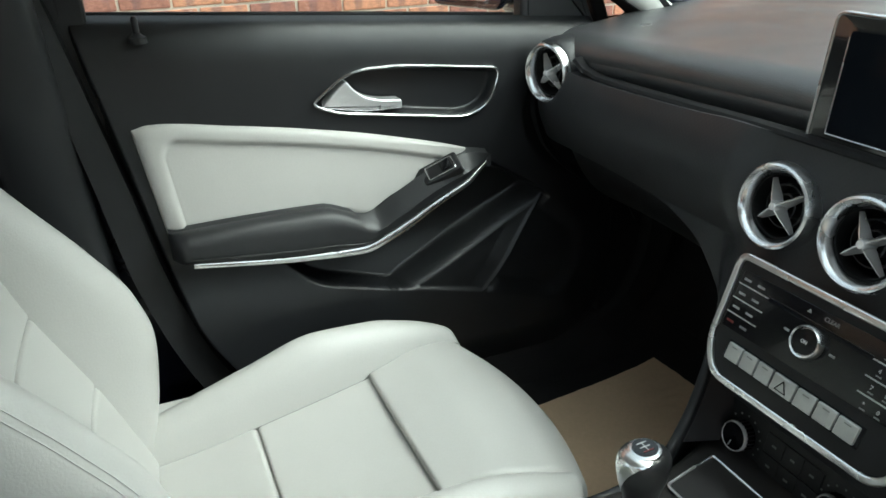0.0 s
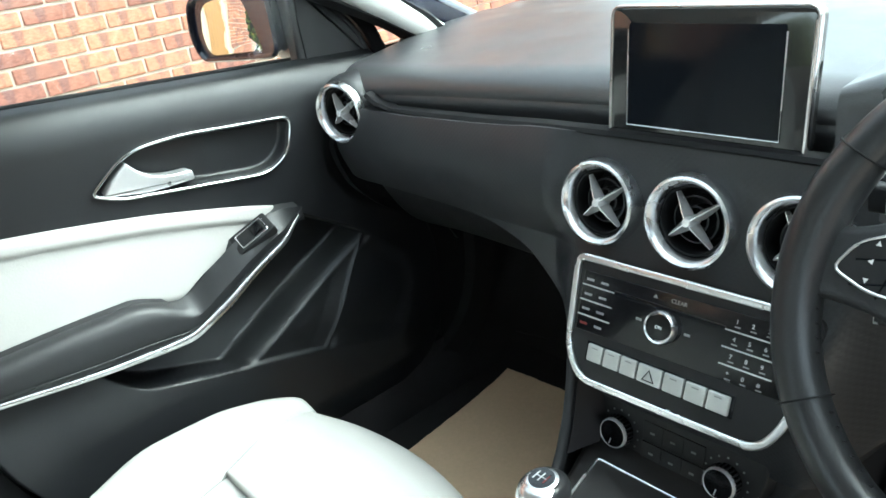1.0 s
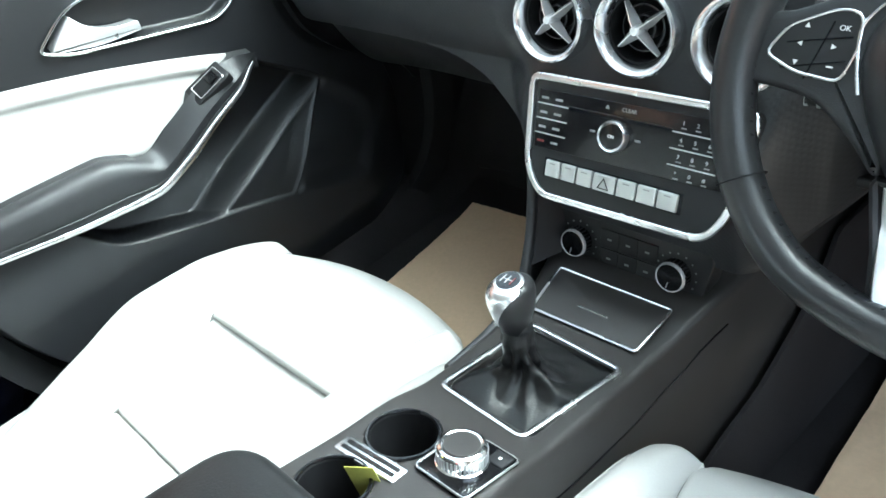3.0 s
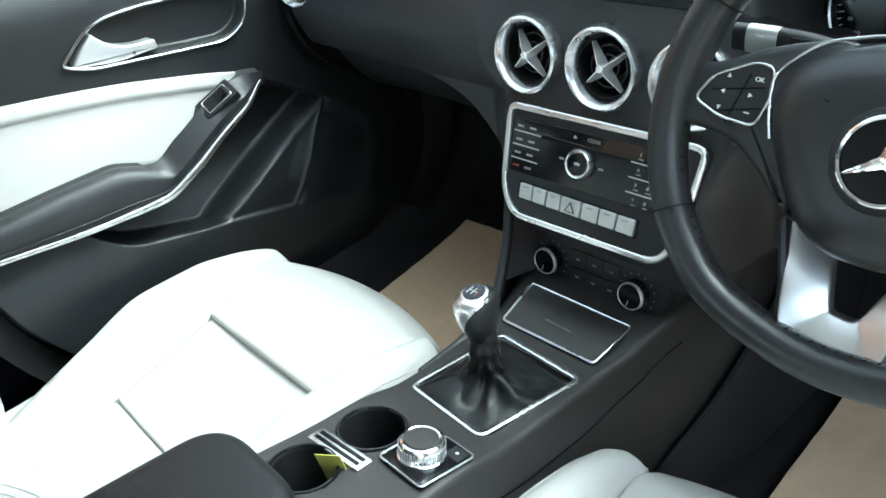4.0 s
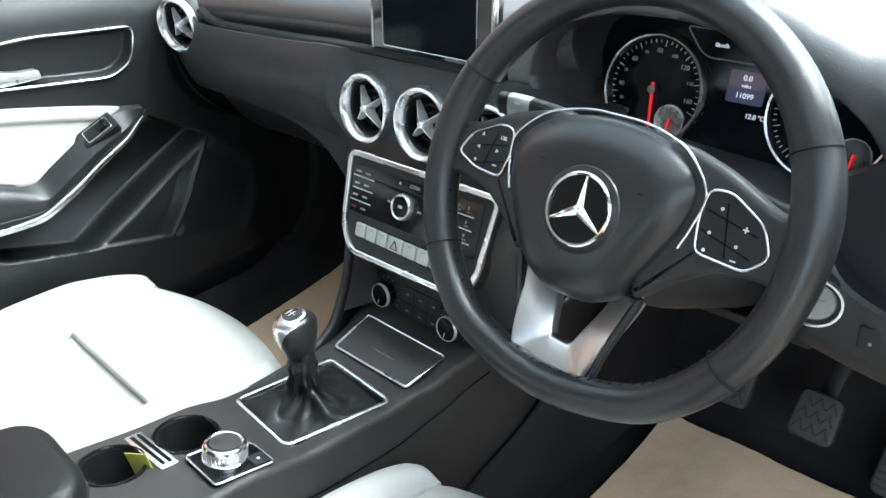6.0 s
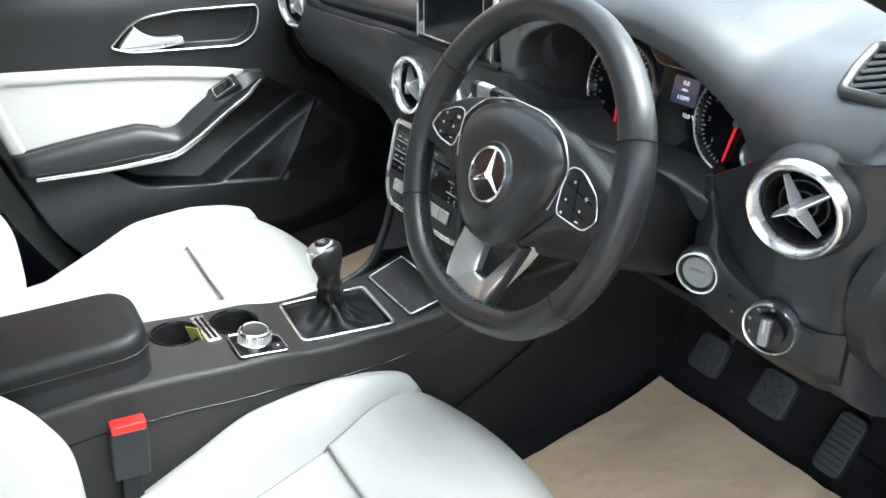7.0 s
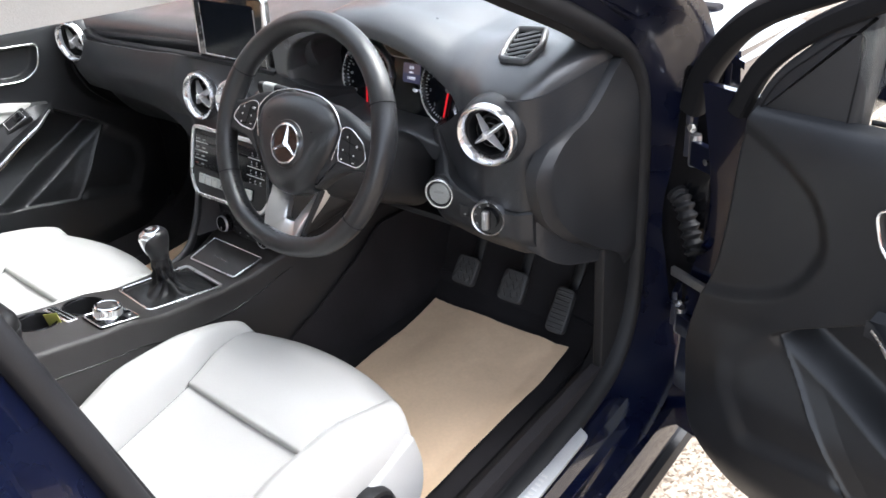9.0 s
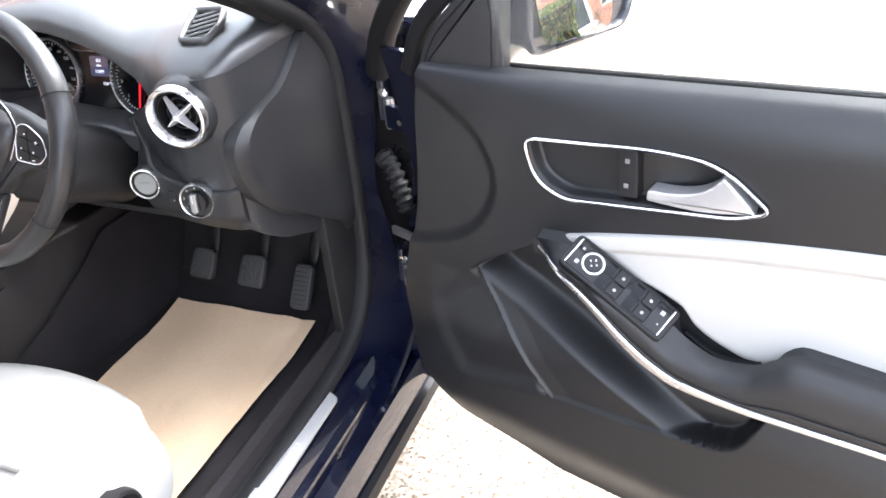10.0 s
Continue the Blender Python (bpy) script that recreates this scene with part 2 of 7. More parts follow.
def box(sx, sy, sz, bevel=0.0, m=None, n=3):
    """A rounded box about its centre."""
    bm = bmesh.new()
    bmesh.ops.create_cube(bm, size=1.0, matrix=Matrix.Diagonal((sx, sy, sz, 1)))
    if bevel:
        bmesh.ops.bevel(bm, geom=bm.edges[:], offset=bevel, segments=n, affect="EDGES", profile=0.6)
    bm.verts.index_update()
    v, f = [q.co.copy() for q in bm.verts], [tuple(q.index for q in p.verts) for p in bm.faces]
    bm.free()
    return ([m @ p for p in v] if m else v), f


def placed(vf, m):
    return [m @ Vector(p) for p in vf[0]], vf[1]


def letters(name, text, size, m, mat, parent, depth=0.0004):
    """Raised print in the built-in font, centred on m."""
    cu = bpy.data.curves.new(name, "FONT")
    cu.body, cu.size, cu.extrude, cu.align_x, cu.align_y = text, size, depth, "CENTER", "CENTER"
    tmp = new(name, cu)
    bpy.context.view_layer.update()
    me = bpy.data.meshes.new_from_object(tmp.evaluated_get(bpy.context.evaluated_depsgraph_get()))
    bpy.data.objects.remove(tmp)
    v, f = [m @ p.co for p in me.vertices], [tuple(p.vertices) for p in me.polygons]
    return part(name, (v, f), mat, parent)

# ---- ground and the shell of the car (x to the car's right, y ahead) ----
GROUND = material("pale_gravel_tarmac", (0.315, 0.275, 0.23), 0.9, bump=1.0, scale=160, vary=0.30, spec=0.2, detail=6)
gn, gl = GROUND.node_tree.nodes, GROUND.node_tree.links
stones = gn.new("ShaderNodeTexVoronoi")
stones.inputs["Scale"].default_value = 150.0
gl.new(gn["Texture Coordinate"].outputs["Object"], stones.inputs["Vector"])
shade = gn.new("ShaderNodeValToRGB")
shade.color_ramp.elements[0].color, shade.color_ramp.elements[1].color = (0.34, 0.30, 0.27, 1), (1.3, 1.24, 1.18, 1)
shade.color_ramp.elements[0].position, shade.color_ramp.elements[1].position = 0.12, 0.62
gl.new(stones.outputs["Color"], shade.inputs[0])
speck = gn.new("ShaderNodeMix")
speck.data_type, speck.blend_type = "RGBA", "MULTIPLY"
speck.inputs["Factor"].default_value = 1.0
gbs = gn["Principled BSDF"]
gl.new(gbs.inputs["Base Color"].links[0].from_socket, speck.inputs["A"])
gl.new(shade.outputs[0], speck.inputs["B"])
gl.new(speck.outputs["Result"], gbs.inputs["Base Color"])
part("ground", grid(lambda u, v: Vector(((u - 0.5) * 400, (v - 0.5) * 400, 0)), 40, 40), GROUND)
tagged(bpy.data.objects["ground"], "pale worn gravel-topped drive", "ground", kind="structure")

GLASS = bpy.data.materials.new("clear_glass")
GLASS.use_nodes = True
gb = GLASS.node_tree.nodes["Principled BSDF"]
gb.inputs["Transmission Weight"].default_value, gb.inputs["Roughness"].default_value, gb.inputs["IOR"].default_value = 1.0, 0.0, 1.45
gb.inputs["Base Color"].default_value = (0.93, 0.96, 0.95, 1)

# floor pan, tunnel and toe board in one carpeted sheet
def floor_z(x, y):
    tunnel = 0.12 * (1 - step(0.06, 0.12, abs(x)))
    toe = 0.42 * step(0.60, 0.95, y)
    sill = 0.10 * step(0.63, 0.70, abs(x))
    return 0.275 + max(tunnel, sill) * (1 - 0.5 * step(0.6, 0.9, y)) + toe
tagged(part("floor", slab(lambda u, v: Vector((-0.72 + 1.44 * u, -0.95 + 1.95 * v, floor_z(-0.72 + 1.44 * u, -0.95 + 1.95 * v))), 72, 78, 0.03, (0, 0, -1)), CARPET),
       "black carpeted car floor with a raised tunnel", "floor", kind="structure")

# side of the shell: sill, pillars and roof rail as one painted ring round each door opening
def opening(side, out):
    """The ring round a front door opening: points (x, y, z), out: metres outside the trim."""
    pts = [(0.715, 0.10, 1.22), (0.72, 0.313, 1.125), (0.72, 0.50, 1.03), (0.72, 0.60, 0.955), (0.72, 0.642, 0.85), (0.722, 0.645, 0.60), (0.725, 0.625, 0.46),
           (0.728, 0.56, 0.37), (0.73, 0.44, 0.335), (0.735, 0.20, 0.325), (0.738, -0.05, 0.325), (0.74, -0.16, 0.35), (0.74, -0.24, 0.45), (0.74, -0.30, 0.62),
           (0.74, -0.335, 0.80), (0.735, -0.385, 1.05), (0.70, -0.42, 1.22), (0.66, -0.40, 1.30), (0.67, -0.20, 1.305)]
    mid = Vector((0, 0.15, 0.7))
    res = []
    for x, y, z in pts:
        d = Vector((0, y, z)) - mid
        d.normalize()
        res.append(Vector((side * (x + out[0]), y + d.y * out[1], z + d.z * out[1])))
    return curve_through(res, 6, closed=True)

for side in (1, -1):
    frame_th = thing("door_frame", "dark blue painted door opening with a black rubber seal", "door frame", base=(side * 0.75, 0.1, 0.3), kind="structure")
    part("seal", tube(opening(side, (0.0, 0.0)), oval(0.014, 0.022, 14, 2.6), True, (side, 0, 0.01)), RUBBER, frame_th, "black rubber door seal")
    rows = [opening(side, o) for o in ((-0.03, -0.01), (0.012, 0.012), (0.02, 0.03), (0.045, 0.04), (0.055, 0.06), (0.085, 0.07), (0.095, 0.10))]
    nn = len(rows[0])
    v = [p for r in rows for p in r]
    f = [(j * nn + i, j * nn + (i + 1) % nn, (j + 1) * nn + (i + 1) % nn, (j + 1) * nn + i) for j in range(len(rows) - 1) for i in range(nn)]
    part("flange", (v, f), INNERPAINT, frame_th, "dark blue painted door flange", 75)
    # wide inner trim between seal and cabin
    rows = [opening(side, o) for o in ((-0.004, 0.0), (-0.02, -0.022), (-0.045, -0.015), (-0.06, 0.03))]
    v = [p for r in rows for p in r]
    f = [(j * nn + i, j * nn + (i + 1) % nn, (j + 1) * nn + (i + 1) % nn, (j + 1) * nn + i) for j in range(len(rows) - 1) for i in range(nn)]
    part("trim", (v, f), PLASTIC, frame_th, "black plastic pillar and sill trim")

    # body side outside the opening: front wing, rocker, rear door
    wing = thing("front_wing", "dark blue front wing of the car", "car wing", base=(side * 0.84, 0.9, 0.2), kind="structure")
    part("panel", slab(lambda u, v: Vector((side * (0.86 + 0.02 * math.sin(v * 3.1) - 0.10 * u * u), 0.70 + 0.95 * u, 0.22 + 0.74 * v - 0.10 * u * v)), 14, 12, 0.02, (-side, 0, 0)), PAINT, wing)
    part("end", box(0.10, 0.012, 0.73, 0.003, pose(side * 0.80, 0.705, 0.585)), INNERPAINT, wing)
    part("shoulder", slab(lambda u, v: Vector((side * (0.872 - 0.172 * v), 0.69 + 0.34 * u, 0.958 + 0.016 * math.sin(v * 2.2) - 0.012 * (1 - v) ** 4 - 0.03 * u)), 10, 12, 0.012, (0, 0, -1)), PAINT, wing, "dark blue top of the wing")
    rocker = thing("sill", "dark blue outer sill with a black lower edge", "sill", base=(side * 0.82, 0.1, 0.18), kind="structure")
    prof = [(0.735, 0.325), (0.775, 0.318), (0.785, 0.295), (0.80, 0.288), (0.805, 0.265), (0.835, 0.258), (0.845, 0.23), (0.85, 0.19), (0.83, 0.165), (0.74, 0.165)]
    part("panel", tube([(0, 0.66, 0), (0, 0.2, 0), (0, -0.9, 0)], [(-side * x, z) for x, z in prof], False, (0, 0, 1)), PAINT, rocker)
    part("lower_edge", tube([(0, 0.66, 0), (0, -0.9, 0)], [(-side * x, z) for x, z in ((0.846, 0.20), (0.862, 0.196), (0.868, 0.176), (0.855, 0.16), (0.82, 0.16), (0.82, 0.19))], False), PLASTIC, rocker, "grey-black plastic sill edge")
    rear = thing("rear_door", "dark blue rear door standing shut", "car door", base=(side * 0.82, -0.8, 0.25), kind="structure")
    part("panel", slab(lambda u, v: Vector((side * (0.79 + 0.06 * math.sin(0.4 + v * 2.4) - 0.03 * v * v), -0.425 - 0.75 * u - 0.02 * math.sin(3 * v), 0.25 + 0.73 * v)), 10, 16, 0.05, (-side, 0, 0)), PAINT, rear)
    part("window", slab(lambda u, v: Vector((side * (0.785 - 0.09 * v), -0.46 - 0.65 * u, 0.985 + 0.28 * v)), 4, 6, 0.005, (-side, 0, 0)), GLASS, rear, "clear window glass").visible_shadow = False
    part("inner_panel", slab(lambda u, v: Vector((side * (0.70 - 0.04 * step(0.4, 0.6, v) * (1 - v)), -0.47 - 0.65 * u, 0.33 + 0.64 * v)), 10, 16, 0.03, (side, 0, 0)), SOFT, rear, "black rear door lining")
    kick = thing("kick_panel", "black plastic panel at the side of the footwell", "trim panel", base=(side * 0.715, 0.75, 0.30), kind="structure")
    part("panel", box(0.02, 0.46, 0.66, 0.006, pose(side * 0.712, 0.76, 0.60)), PLASTIC, kick)
    pil = thing("b_pillar", "black centre pillar trim", "pillar", base=(side * 0.72, -0.42, 0.3), kind="structure")
    part("cover", tube([(side * 0.715, -0.40, 0.30), (side * 0.715, -0.41, 0.6), (side * 0.70, -0.43, 0.95), (side * 0.66, -0.46, 1.28)], oval(0.055, 0.035, 16, 3.0), False, (side, 0, 0.1)), SOFT, pil)

# roof, screen pillars, bulkhead and back of the cabin
tagged(part("roof", slab(lambda u, v: Vector((-0.66 + 1.32 * u, -1.7 + 1.72 * v, 1.415 - 0.10 * (2 * u - 1) ** 4 - 0.07 * v * v)), 16, 16, 0.05), HEADLINER), "pale grey cloth headliner", "roof", kind="structure")
tagged(part("rear_bulkhead", box(1.40, 0.05, 0.62, 0.02, pose(0, -1.75, 0.60)), SOFT), "dark rear end of the cabin", "cabin wall", kind="structure")
for side in (1, -1):
    pil = thing("windscreen_pillar", "pale grey lined windscreen pillar", "pillar", base=(side * 0.7, 0.6, 0.95), kind="structure")
    part("lining", tube([(side * 0.70, 0.68, 0.93), (side * 0.685, 0.50, 1.045), (side * 0.66, 0.28, 1.17), (side * 0.62, 0.02, 1.30)], oval(0.024, 0.03, 14, 2.6), False, (side, 0, 0.3)), HEADLINER, pil, "pale grey pillar lining")
    part("skin", tube([(side * 0.745, 0.80, 0.93), (side * 0.73, 0.56, 1.06), (side * 0.70, 0.32, 1.185), (side * 0.655, 0.04, 1.33)], oval(0.03, 0.035, 14, 3.0), False, (side, 0, 0.3)), PAINT, pil, "dark blue outer skin")
ws = part("windscreen", slab(lambda u, v: Vector(((2 * u - 1) * (0.70 - 0.08 * v), 0.98 - 0.92 * v - 0.10 * (2 * u - 1) ** 2, 0.975 + 0.37 * v)), 14, 10, 0.005), GLASS)
ws.visible_shadow = False
tagged(ws, "clear sloping windscreen glass", "windscreen", kind="structure")
bonnet = part("bonnet", slab(lambda u, v: Vector(((2 * u - 1) * 0.80, 0.96 + 0.95 * v, 0.955 - 0.06 * v - 0.12 * v * v - 0.05 * (2 * u - 1) ** 2)), 20, 14, 0.02), PAINT)
tagged(bonnet, "dark blue car bonnet", "bonnet", kind="structure")
tagged(part("bulkhead", box(1.44, 0.04, 0.75, 0.01, pose(0, 0.97, 0.58)), CARPET), "black carpeted front bulkhead", "cabin wall", kind="structure")

# ---- front doors ----
LEVER = material("satin_silver_lever", (0.62, 0.62, 0.63), 0.32, metal=0.7, vary=0.03)
MIRROR = material("mirror_glass", (0.88, 0.89, 0.88), 0.01, metal=1.0, vary=0.0, wear=0.0)
LINING = material("grained_door_lining", (0.0085, 0.0090, 0.0105), 0.40, bump=0.25, scale=900, wear=0.05, spec=0.50)
HANDLE = rounded([(-0.036, 0.884), (0.026, 0.930), (0.104, 0.931), (0.290, 0.909), (0.271, 0.852), (0.229, 0.832), (0.003, 0.866)], [0.012, 0.06, 0.05, 0.02, 0.05, 0.05, 0.02], 6)
ARM_TOP = [(-0.30, 0.722), (-0.15, 0.724), (-0.04, 0.722), (0.033, 0.700), (0.09, 0.728), (0.15, 0.757), (0.222, 0.775), (0.262, 0.768)]
ARM_LOW = [(-0.30, 0.680), (-0.261, 0.675), (-0.08, 0.651), (0.015, 0.646), (0.075, 0.666), (0.148, 0.704), (0.241, 0.748), (0.262, 0.758)]
ARM_TOP_DRIVER = [(-0.30, 0.722), (-0.19, 0.722), (-0.104, 0.722), (-0.075, 0.704), (-0.05, 0.684), (-0.007, 0.675), (0.04, 0.692), (0.075, 0.718), (0.15, 0.757), (0.222, 0.777), (0.262, 0.772)]
ARM_LOW_DRIVER = [(-0.30, 0.648), (-0.212, 0.643), (-0.111, 0.635), (-0.044, 0.631), (0.029, 0.634), (0.069, 0.647), (0.11, 0.672), (0.153, 0.707), (0.196, 0.738), (0.24, 0.758), (0.262, 0.764)]
CREAM_LOW_DRIVER = [(-0.31, 0.705), (-0.11, 0.703), (-0.052, 0.664), (0.0, 0.676), (0.033, 0.693), (0.055, 0.718), (0.138, 0.745), (0.225, 0.772)]
CREAM_TOP = [(-0.31, 0.878), (-0.285, 0.883), (-0.155, 0.866), (0.018, 0.834), (0.10, 0.814), (0.181, 0.792), (0.225, 0.778)]
CREAM_LOW = [(-0.31, 0.710), (-0.04, 0.712), (0.044, 0.684), (0.138, 0.735), (0.225, 0.772)]


def inside(y, z, poly):
    """Signed distances of many points to a polygon, positive inside."""
    best, odd, k = np.full(y.shape, 1e9), np.zeros(y.shape, bool), len(poly)
    for i in range(k):
        (ax, ay), (bx, by) = poly[i], poly[(i + 1) % k]
        dx, dy = bx - ax, by - ay
        t = np.clip(((y - ax) * dx + (z - ay) * dy) / (dx * dx + dy * dy + 1e-12), 0, 1)
        best = np.minimum(best, np.hypot(y - ax - t * dx, z - ay - t * dy))
        if abs(dy) > 1e-12:
            odd ^= ((ay > z) != (by > z)) & (y < ax + (z - ay) * dx / dy)
    return np.where(odd, best, -best)


def steps(a, b, x):
    t = np.clip((x - a) / (b - a), 0, 1)
    return t * t * (3 - 2 * t)


RECESS_TOP = [(0.412, 0.462), (0.462, 0.540), (0.466, 0.598), (0.375, 0.680), (0.262, 0.752), (0.10, 0.68), (0.0, 0.645)]
RECESS_ROUND = [0.01, 0.03, 0.05, 0.05, 0.02, 0.03, 0.04, 0.02, 0.03, 0.01, 0.03, 0.03]
RECESS = rounded([(-0.115, 0.640), (-0.06, 0.585), (0.05, 0.557), (0.25, 0.506), (0.385, 0.462)] + RECESS_TOP, RECESS_ROUND, 5)
RECESS_DRIVER = rounded([(-0.085, 0.620), (-0.045, 0.530), (0.08, 0.506), (0.25, 0.490), (0.385, 0.458)] + RECESS_TOP, RECESS_ROUND, 5)
HOLLOW = rounded([(0.60, 0.966), (0.46, 0.950), (0.365, 0.895), (0.335, 0.820), (0.375, 0.735), (0.46, 0.690), (0.62, 0.655), (0.70, 0.80)], 0.05, 5)
FIN = ((0.377, 0.659), (0.163, 0.566), (0.243, 0.505))


def across(y, z, p, q):
    """Signed distance of many points from the line p-q."""
    dx, dy = q[0] - p[0], q[1] - p[1]
    return ((y - p[0]) * -dy + (z - p[1]) * dx) / math.hypot(dx, dy)


def door_inn(y, z, recess):
    """How far the lining stands in from the plane of the door."""
    top = 1.043 - (y + 0.4) * 0.075
    q = np.clip((z - top + 0.020) / 0.020, 0, 1)
    lean = np.clip((z - top + 0.11) / 0.11, 0, 1)
    h = 0.004 - 0.034 * lean ** 3.5 - 0.010 * (1 - np.sqrt(1.0001 - q * q))
    h = h + 0.030 * steps(0.66, 0.54, z) * steps(0.56, 0.40, y)
    d = inside(y, z, recess)
    # speaker ahead, a leaning fin between, and the deep pocket behind
    apex, rear_foot, front_foot = FIN
    ahead = across(y, z, apex, front_foot)
    behind = -across(y, z, apex, rear_foot)
    speaker = -0.009
    fin = -0.002 + 0.16 * np.clip(ahead, -0.03, 0.0) + 0.0012 * np.exp(-(behind / 0.010) ** 2)
    low = speaker + (fin - speaker) * steps(0.006, -0.001, ahead) + 0.004 * np.exp(-(ahead / 0.0035) ** 2) * steps(0.0, -0.01, behind)
    pocket = -0.050 + 0.008 * steps(0.62, 0.50, z)
    low = low + (pocket - low) * steps(-0.004, 0.030, behind)
    soft = steps(0.0, 0.02, ahead)
    h = h + low * (steps(-0.001, 0.007, d) * (1 - soft) + steps(-0.004, 0.034, d) * soft)
    h = h - 0.010 * steps(-0.008, 0.016, inside(y, z, HOLLOW))
    h = h - 0.030 * steps(0.42, 0.30, z)
    dh = inside(y, z, HANDLE)
    return h - (0.018 + 0.012 * steps(0.15, 0.05, y)) * steps(0.0, 0.010, dh)


def door_sheet(recess, nu=400, nv=290):
    """The lining of a door as points (y, z, inn) on an even net."""
    out = []
    edge_r = [(0.30, -0.02), (0.36, -0.13), (0.446, -0.205), (0.572, -0.268), (0.87, -0.328), (1.06, -0.366)]
    edge_f = [(0.295, 0.16), (0.308, 0.24), (0.325, 0.30), (0.36, 0.42), (0.39, 0.49), (0.46, 0.530), (0.543, 0.540), (0.603, 0.546), (0.688, 0.532), (0.793, 0.510), (0.886, 0.501), (0.97, 0.497)]
    for j in range(nv + 1):
        v = j / nv
        z0 = 0.295 + 0.75 * v
        er, ef = lerp_table(z0, edge_r), lerp_table(z0, edge_f)
        u = np.linspace(0, 1, nu + 1)
        ztop = 1.040 - (-0.366 + u * 0.87 + 0.4) * 0.075
        z = 0.295 + (ztop - 0.295) * v
        y = er + u * (ef - er)
        rim = 0.03 * (1 - steps(0, 0.012, u)) + 0.03 * (1 - steps(0, 0.012, 1 - u)) + 0.03 * (1 - float(steps(0, 0.015, v))) + 0.004 * (1 - float(steps(0, 0.012, 1 - v)))
        out.append((y, z, door_inn(y, z, recess) - rim))
    return out, nu, nv


def front_door(side, m=None):
    base = (side * 0.811, 0.649, 0.30)
    lab = "open front door with black lining and cream panel" if side > 0 else "shut front door with black lining and cream panel"
    door = thing("front_door", lab, "car door", base=base, m=m)
    X = 0.692
    arm_top, arm_low, cream_low = (ARM_TOP, ARM_LOW, CREAM_LOW) if side < 0 else (ARM_TOP_DRIVER, ARM_LOW_DRIVER, CREAM_LOW_DRIVER)
    dip = (0.01, 0.04, 0.135, 0.115) if side < 0 else (-0.085, -0.055, 0.062, 0.045)

    def D(y, z, inn):
        return Vector((side * (X - inn), y, z))

    net, nu, nv = door_sheet(RECESS if side < 0 else RECESS_DRIVER)
    w = nu + 1
    part("lining", ([D(a, b, c) for y, z, n in net for a, b, c in zip(y, z, n)], [(j * w + i, j * w + i + 1, (j + 1) * w + i + 1, (j + 1) * w + i) for j in range(nv) for i in range(nu)]), LINING, door, "soft black door lining", 60)
    # outer skin and edge
    part("skin", slab(lambda u, v: Vector((side * (0.80 + 0.06 * math.sin(0.35 + v * 2.5) - 0.03 * v * v), -0.40 + (1.06 - 0.045 * step(0.40, 0.70, v)) * u, 0.24 + 0.72 * v)), 12, 24, 0.012, (-side, 0, 0)), PAINT, door, "dark blue outer door skin")
    part("skin_liner", slab(lambda u, v: Vector((side * (0.784 + 0.060 * math.sin(0.35 + v * 2.5) - 0.03 * v * v), -0.38 + 0.90 * u, 0.26 + 0.68 * v)), 12, 16, 0.006, (-side, 0, 0)), MATT, door, "black inner face of the door")
    part("shell", box(0.055, 0.84, 0.60, 0.02, pose(side * 0.785, 0.03, 0.58)), INNERPAINT, door, "dark blue door shell")
    # window frame, glass and the mirror's triangle
    fr = [(side * 0.748, 0.530, 0.945), (side * 0.742, 0.490, 1.025), (side * 0.730, 0.400, 1.100), (side * 0.705, 0.25, 1.175), (side * 0.665, 0.0, 1.275), (side * 0.645, -0.2, 1.315), (side * 0.655, -0.36, 1.30)]
    part("window_frame", tube(curve_through(fr, 6), oval(0.014, 0.014, 12, 3), False, (side, 0, 0.2)), MATT, door, "black rubber window surround")
    if side > 0:
        fo = [(0.812, 0.655, 0.90), (0.800, 0.625, 0.975), (0.780, 0.545, 1.065), (0.755, 0.41, 1.135), (0.725, 0.24, 1.20)]
        part("outer_frame", tube(curve_through(fo, 6), oval(0.020, 0.022, 12, 3), False, (side, 0, 0.2)), MATT, door, "black outer window surround")
    part("rear_frame", tube([(side * 0.735, -0.372, 1.03), (side * 0.70, -0.385, 1.17), (side * 0.655, -0.36, 1.30)], oval(0.02, 0.025, 12, 3), False, (side, 0, 0.2)), RUBBER, door)
    part("window_seal", tube([D(-0.372, 1.038, -0.046), D(0.0, 1.011, -0.046), D(0.34, 0.985, -0.046)], oval(0.004, 0.004, 8), False), RUBBER, door)
    tri = rounded([(0.505, 0.944), (0.352, 0.960), (0.346, 1.118), (0.392, 1.098), (0.475, 1.018)], [0.015, 0.01, 0.01, 0.02, 0.04], 5)
    part("mirror_base", placed(prism(tri, 0.0, 0.03, 0.008), Matrix(((0, 0, -side, side * 0.755), (1, 0, 0, 0), (0, 1, 0, 0), (0, 0, 0, 1)))), SOFT, door, "black triangular mirror base")

    # handle bowl: ring, lever
    loop = [D(y, z, 0.008) for y, z in HANDLE]
    part("handle_ring", tube(loop, oval(0.0026, 0.0030, 10), True, (side, 0, 0)), CHROME, door, "chrome ring round the door handle")
    flat = Matrix(((0, 0, -side, side * X), (1, 0, 0, 0), (0, 1, 0, 0), (0, 0, 0, 1)))
    blade = rounded([(0.113, 0.861), (0.112, 0.876), (0.080, 0.878), (0.052, 0.886), (0.034, 0.899), (0.022, 0.915), (0.000, 0.897), (-0.020, 0.876), (0.045, 0.862)], [0.004, 0.004, 0.02, 0.02, 0.012, 0.004, 0.02, 0.004, 0.02], 4)
    lever = part("handle", placed(prism(blade, -0.018, 0.008, 0.0035, 4), flat), LEVER, door, "satin silver pull lever", 60)

